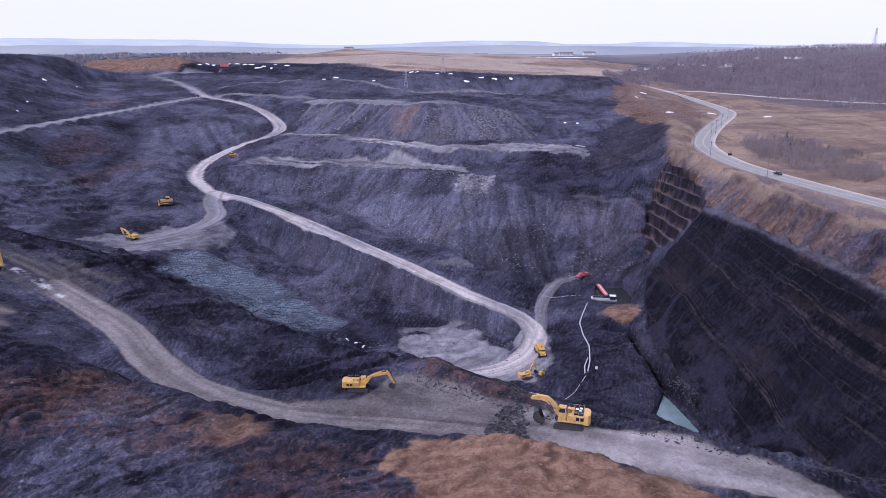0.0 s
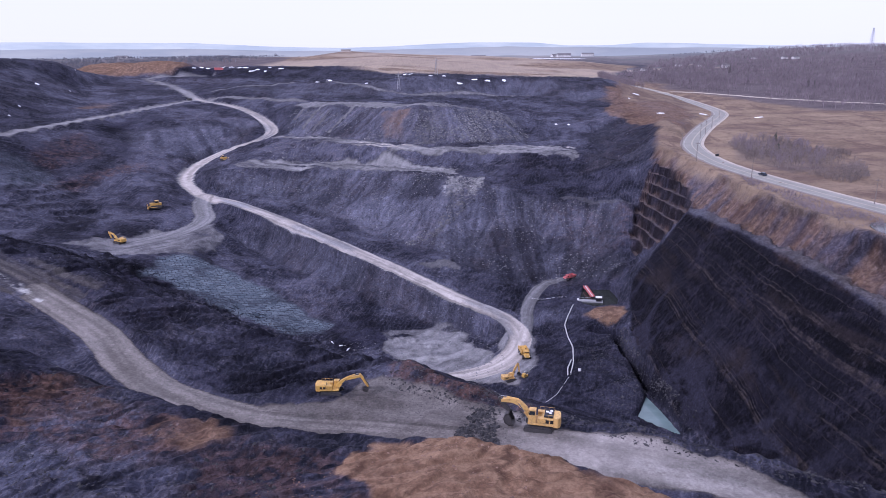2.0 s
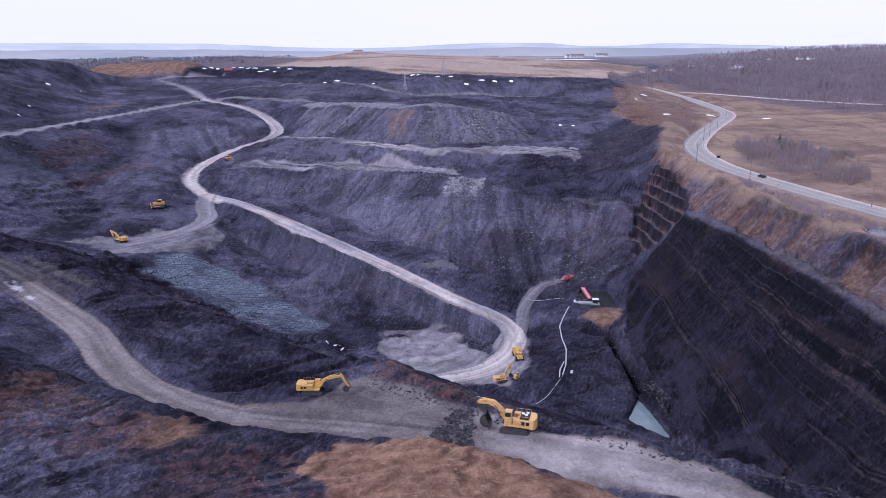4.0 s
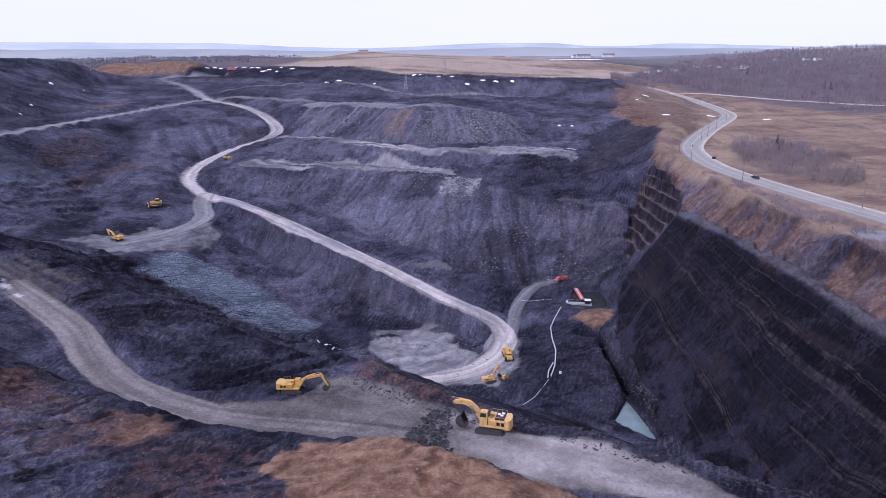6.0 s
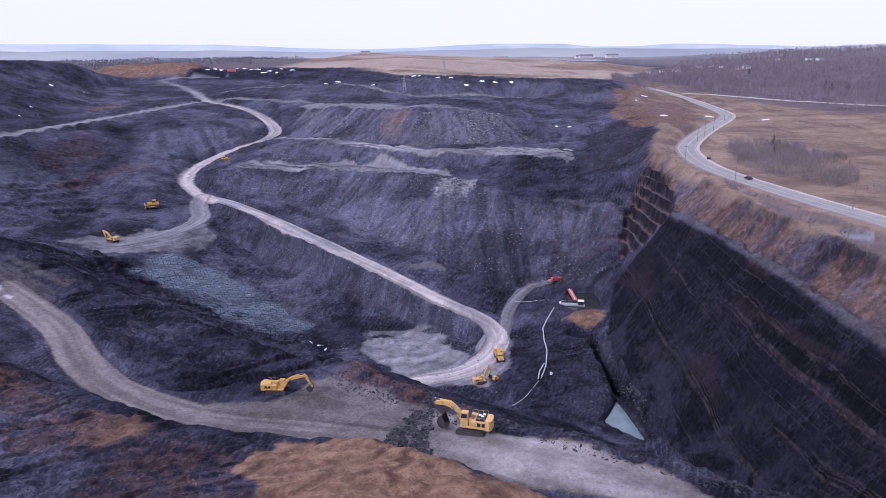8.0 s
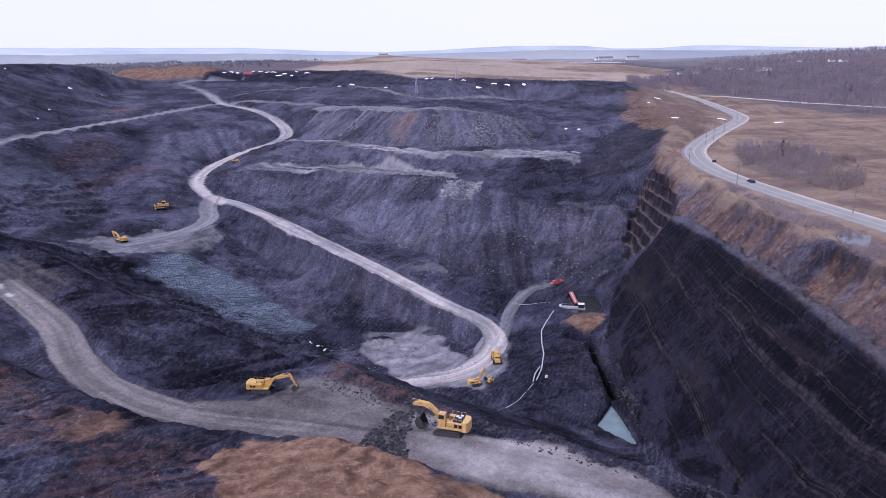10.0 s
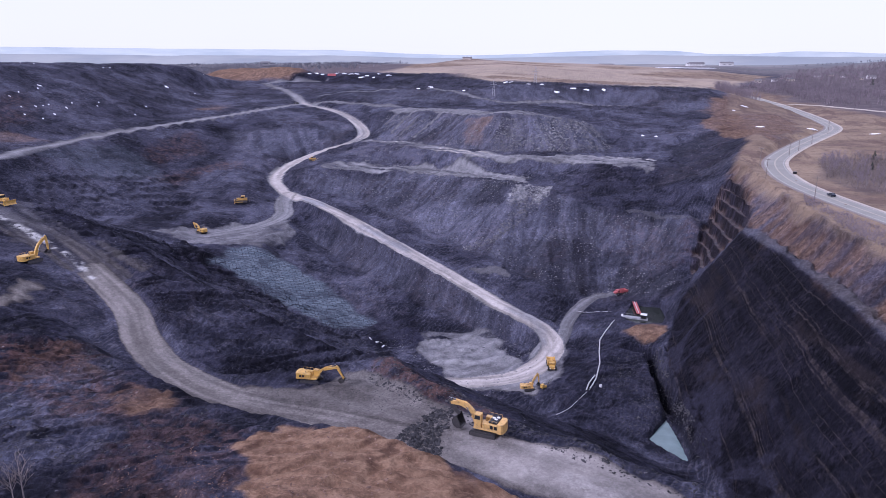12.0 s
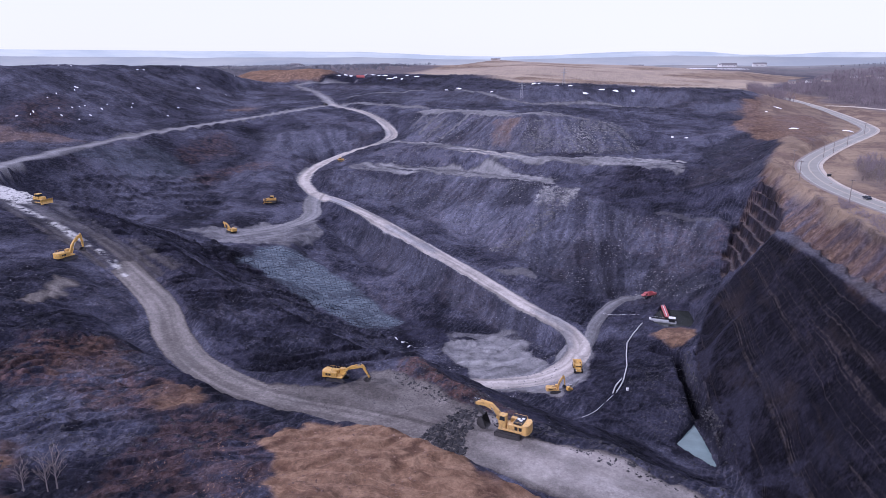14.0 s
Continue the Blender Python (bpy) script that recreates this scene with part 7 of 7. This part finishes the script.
def snow_patch(x, y, long, wide, turn, seed):
    r, bm = random.Random(seed), B()
    n, c, q = 14, math.cos(radians(turn)), math.sin(radians(turn))

    def at(a, k):
        rad = k * (1 + 0.35 * math.sin(2 * a + seed) + 0.25 * math.sin(5 * a + 2 * seed) + r.uniform(-0.12, 0.12))
        u, v = math.cos(a) * rad * long / 2, math.sin(a) * rad * wide / 2
        return x + u * c - v * q, y + u * q + v * c

    rings = []
    for k, lift in ((1.0, -0.3), (0.8, 0.30), (0.4, 0.5)):
        rings.append([bm.verts.new((px, py, ground_height(px, py) + lift)) for px, py in (at(2 * math.pi * i / n, k) for i in range(n))])
    for a, b in zip(rings, rings[1:]):
        for i in range(n):
            bm.faces.new((a[i], a[(i + 1) % n], b[(i + 1) % n], b[i]))
    bm.faces.new(rings[-1])
    ob = part("snow_patch", bm, SNOW, None, "small patch of old white snow on dark spoil", False)
    return tagged(ob, "", "snow", "snow patches")


SPOTS_WEST = [(-450, 559), (-446, 570), (-397, 516), (-393, 509), (-391, 486), (-368, 489), (-368, 483), (-367, 474), (-361, 507), (-357, 495), (-356, 533), (-351, 524), (-368, 655), (-420, 631), (-418, 638), (-412, 694), (-375, 741), (-351, 679), (-327, 539), (-336, 569), (-349, 459), (-360, 454), (-377, 445), (-375, 440), (-380, 432), (-370, 463), (-388, 473), (-351, 474)]
SPOTS_BACK = [(-287, 843), (-280, 849), (-272, 847), (-258, 862), (-247, 857), (-235, 848), (-226, 844), (-209, 832), (-198, 823), (-199, 848), (-182, 832), (-215, 828), (-126, 752), (-115, 765), (-70, 715), (-35, 790), (-29, 789), (-6, 741), (8, 739), (40, 740), (54, 740), (71, 742), (24, 726), (97, 555), (107, 555), (186, 678), (202, 711)]
SPOTS_GRASS = [(186, 575), (269, 580), (233, 608), (-60, 1800), (300, 1900)]
for k, (x, y) in enumerate(SPOTS_WEST):
    big = 4.2 if k in (2, 12) else random.uniform(1.0, 2.4)
    snow_patch(x, y, big, big * random.uniform(0.35, 0.6), random.uniform(-20, 20), k)
for k, (x, y) in enumerate(SPOTS_BACK):
    big = random.uniform(3.5, 7.5) if y > 700 else random.uniform(2, 4)
    snow_patch(x, y, big, big * random.uniform(0.5, 0.9), random.uniform(-15, 15), 40 + k)
for k, (x, y) in enumerate([(-44, 293), (-39.5, 289), (-36, 287)]):
    snow_patch(x, y, random.uniform(1.0, 1.8), 0.4, 30 * k - 20, 100 + k)
for k, (x, y) in enumerate(SPOTS_GRASS):
    big = 9 if y < 1000 else 150
    snow_patch(x, y, big, big * 0.35, 5, 80 + k)
red_box = thing("red_container", on_ground(-258, 843, 12), "red steel container among snow patches on the plateau", "container")
part("shell", box(B(), -5, 5, -1.4, 1.4, 0, 2.8, 0.08), RED, red_box)
part("door", box(B(), 5.0, 5.06, -1.2, 1.2, 0.2, 2.6), STEEL, red_box)

# ---- hills on the horizon ----
def ridge(name, y, crest, colour, label, seed):
    m, t, b = material(name + "_haze")
    co = node(t, "ShaderNodeTexCoord").outputs["Object"]
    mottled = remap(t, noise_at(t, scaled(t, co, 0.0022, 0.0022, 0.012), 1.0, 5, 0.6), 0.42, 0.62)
    # haze is painted in, as pale blue-grey that also glows faintly
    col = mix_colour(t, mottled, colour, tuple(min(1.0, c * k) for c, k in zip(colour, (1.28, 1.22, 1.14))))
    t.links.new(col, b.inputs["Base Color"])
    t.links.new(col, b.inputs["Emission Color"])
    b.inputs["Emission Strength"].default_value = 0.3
    b.inputs["Roughness"].default_value = 1.0
    turns = np.radians(np.linspace(-62, 62, 420))
    rise = np.interp(np.tan(turns) * 4600, [c[0] for c in crest], [(c[1] - 100) / math.hypot(c[0], 4600) for c in crest])
    top = 100 + rise * y + 4 * fbm(turns * 4600, turns * 0 + seed, 500, 4, seed)
    bm = B()
    low, mid, back = ([bm.verts.new((r * math.sin(a), r * math.cos(a), h)) for a, h in zip(turns, hs)] for r, hs in ((y - 250, top * 0 + 40), (y, top), (y + 60, top * 0 + 40)))
    for a, c in ((low, mid), (mid, back)):
        for i in range(len(turns) - 1):
            bm.faces.new((a[i], a[i + 1], c[i + 1], c[i]))
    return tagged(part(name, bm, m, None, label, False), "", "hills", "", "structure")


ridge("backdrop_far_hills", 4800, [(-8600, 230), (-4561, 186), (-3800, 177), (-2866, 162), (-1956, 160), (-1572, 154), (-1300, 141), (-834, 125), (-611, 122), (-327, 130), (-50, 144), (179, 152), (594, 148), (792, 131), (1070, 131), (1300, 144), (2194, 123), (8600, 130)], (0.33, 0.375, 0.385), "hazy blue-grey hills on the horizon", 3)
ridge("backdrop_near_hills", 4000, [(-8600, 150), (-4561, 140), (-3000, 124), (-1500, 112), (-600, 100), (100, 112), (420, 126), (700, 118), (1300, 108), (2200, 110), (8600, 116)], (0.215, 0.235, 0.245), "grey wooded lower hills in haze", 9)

# ---- loose rock ----
ROCK = bark_material("broken_shale", (0.009, 0.009, 0.012), (0.070, 0.066, 0.072))
PALE_ROCK = bark_material("pale_broken_rock", (0.07, 0.068, 0.078), (0.24, 0.235, 0.245))
BROWN_ROCK = bark_material("brown_clods", (0.10, 0.055, 0.040), (0.27, 0.17, 0.125))


def rocks(name, x, y, low, high, mat, label, flat=0.7):
    """Angular stones lying on the ground, all in one mesh."""
    n = len(x)
    shape = np.array([(1, 0, 0), (-1, 0, 0), (0, 1, 0), (0, -1, 0), (0, 0, 1), (0.6, 0.6, 0.55), (-0.6, 0.5, 0.6)])
    tris = np.array([(0, 5, 4), (5, 2, 4), (2, 6, 4), (6, 1, 4), (1, 3, 4), (3, 0, 4), (0, 2, 5), (2, 1, 6)])
    size = low * (high / low) ** (rng.random(n) ** 2.2)
    a = rng.uniform(0, 2 * np.pi, n)
    v = shape[None] * rng.uniform(0.55, 1.3, (n, 7, 3)) * size[:, None, None] * 0.5
    v[:, :, 0] *= rng.uniform(0.8, 1.7, n)[:, None]
    v[:, :, 1] *= rng.uniform(0.5, 1.0, n)[:, None]
    v[:, :, 2] *= flat * rng.uniform(0.5, 1.1, n)[:, None]
    v[:, :, 2] += rng.uniform(-0.5, 0.5, n)[:, None] * v[:, :, 0]
    c, s = np.cos(a)[:, None], np.sin(a)[:, None]
    v = np.stack([v[:, :, 0] * c - v[:, :, 1] * s, v[:, :, 0] * s + v[:, :, 1] * c, v[:, :, 2]], 2)
    v += np.stack([x, y, ground_heights(x, y) - 0.04 * size], 1)[:, None]
    faces = (tris[None] + 7 * np.arange(n)[:, None, None]).reshape(-1, 3)
    me = bpy.data.meshes.new(name)
    me.vertices.add(7 * n)
    me.vertices.foreach_set("co", v.ravel())
    me.loops.add(3 * len(faces))
    me.loops.foreach_set("vertex_index", faces.ravel())
    me.polygons.add(len(faces))
    me.polygons.foreach_set("loop_start", np.arange(0, 3 * len(faces), 3))
    me.update(calc_edges=True)
    me.materials.append(mat)
    return tagged(new(name, me), label, "rocks", "", "stuff")


x, y = sown([(-8, 186), (8, 177), (22, 169), (41, 155), (64, 143), (86, 133), (108, 120), (110, 114), (84, 127), (62, 136), (38, 147), (24, 154), (6, 166), (-8, 175)], 5200, 21, -0.3, 8)
rocks("rubble", x, y, 0.25, 1.3, ROCK, "dark broken shale along the edge of the bench")
x, y = sown([(9, 141), (9.5, 146), (12.5, 154), (16, 160), (20, 160), (22, 154), (19.5, 146), (22, 136), (18, 132), (12, 136)], 2600, 22, -0.45, 4)
rocks("rubble", x, y, 0.2, 1.5, ROCK, "heap of dark slabs beside the large excavator", 1.1)
x, y = sown([(-52, 166), (-30, 180), (0, 178), (20, 160), (24, 138), (4, 140), (-26, 147)], 3000, 23, 0.05, 9)
rocks("rubble", x, y, 0.12, 0.42, ROCK, "scattered stones on the gravel bench")
x, y = sown([(-30, 90), (-8, 112), (12, 112), (28, 106), (50, 97), (44, 80), (-10, 78)], 1500, 24, 0.0, 9)
rocks("rubble", x, y, 0.15, 0.7, BROWN_ROCK, "clods and stones on the brown earth mound")
x, y = sown([(-130, 150), (-88, 162), (-46, 128), (-8, 112), (-30, 86), (-90, 86)], 3800, 25, 0.1, 9)
rocks("rubble", x, y, 0.2, 1.0, ROCK, "dark stones strewn over the near spoil bank")
x, y = sown([(-14, 506), (-12, 545), (38, 558), (58, 567), (74, 531), (40, 511)], 5200, 34, -0.3, 10)
rocks("rubble", x, y, 0.5, 2.3, PALE_ROCK, "grey and brown boulders covering the tipped slope")
x, y = sown([(-118, 560), (-60, 527), (-10, 507), (-14, 546), (-75, 587), (-128, 610)], 3000, 26, -0.05, 14)
rocks("rubble", x, y, 0.35, 1.8, PALE_ROCK, "grey boulders on the upper spoil slope")
x, y = sown([(9, 444), (34, 442), (28, 417), (20, 408), (12, 396), (4, 386), (-14, 381), (-15, 385), (0, 392), (10, 408), (9, 418)], 1500, 27, -0.3, 7)
rocks("rubble", x, y, 0.5, 2.3, PALE_ROCK, "pale boulders rolled down the inner slope")
x, y = sown([(-140, 478), (-70, 432), (-10, 385), (40, 350), (100, 346), (110, 398), (60, 415), (10, 443), (-60, 474)], 7000, 28, 0.05, 12)
rocks("rubble", x, y, 0.3, 1.3, PALE_ROCK, "grey stones scattered over the inner slope")
x, y = sown([(-148, 478), (-85, 481), (-17, 454), (14, 440), (20, 470), (-34, 482), (-92, 523), (-128, 546)], 2600, 29, -0.1, 12)
rocks("rubble", x, y, 0.35, 1.6, PALE_ROCK, "grey stones along the benches")
x, y = sown([(-150, 300), (-95, 230), (-42, 200), (-20, 195), (-5, 240), (-40, 290), (-70, 305)], 3200, 30, 0.1, 9)
rocks("rubble", x, y, 0.3, 1.5, ROCK, "black coal lumps below the near bench", 0.6)
x, y = sown([(-2, 246), (30, 256), (40, 300), (10, 312), (-40, 300), (-36, 270)], 1200, 31, 0.1, 10)
rocks("rubble", x, y, 0.25, 1.2, PALE_ROCK, "broken stones on the pit floor")
x, y = sown([(62, 240), (60, 300), (84, 300), (92, 250), (96, 212), (80, 216)], 1500, 32, 0.05, 9)
rocks("rubble", x, y, 0.25, 1.2, ROCK, "dark stones on the lowest spoil")

x, y = sown([(86, 287), (88.5, 287), (90, 258), (93, 240), (96.5, 216), (94, 216), (91, 240), (88, 260)], 700, 33, -0.6, 6)
rocks("rubble", x, y, 0.4, 1.6, ROCK, "jagged blue-grey ledge rock beside the flooded cleft", 1.2)
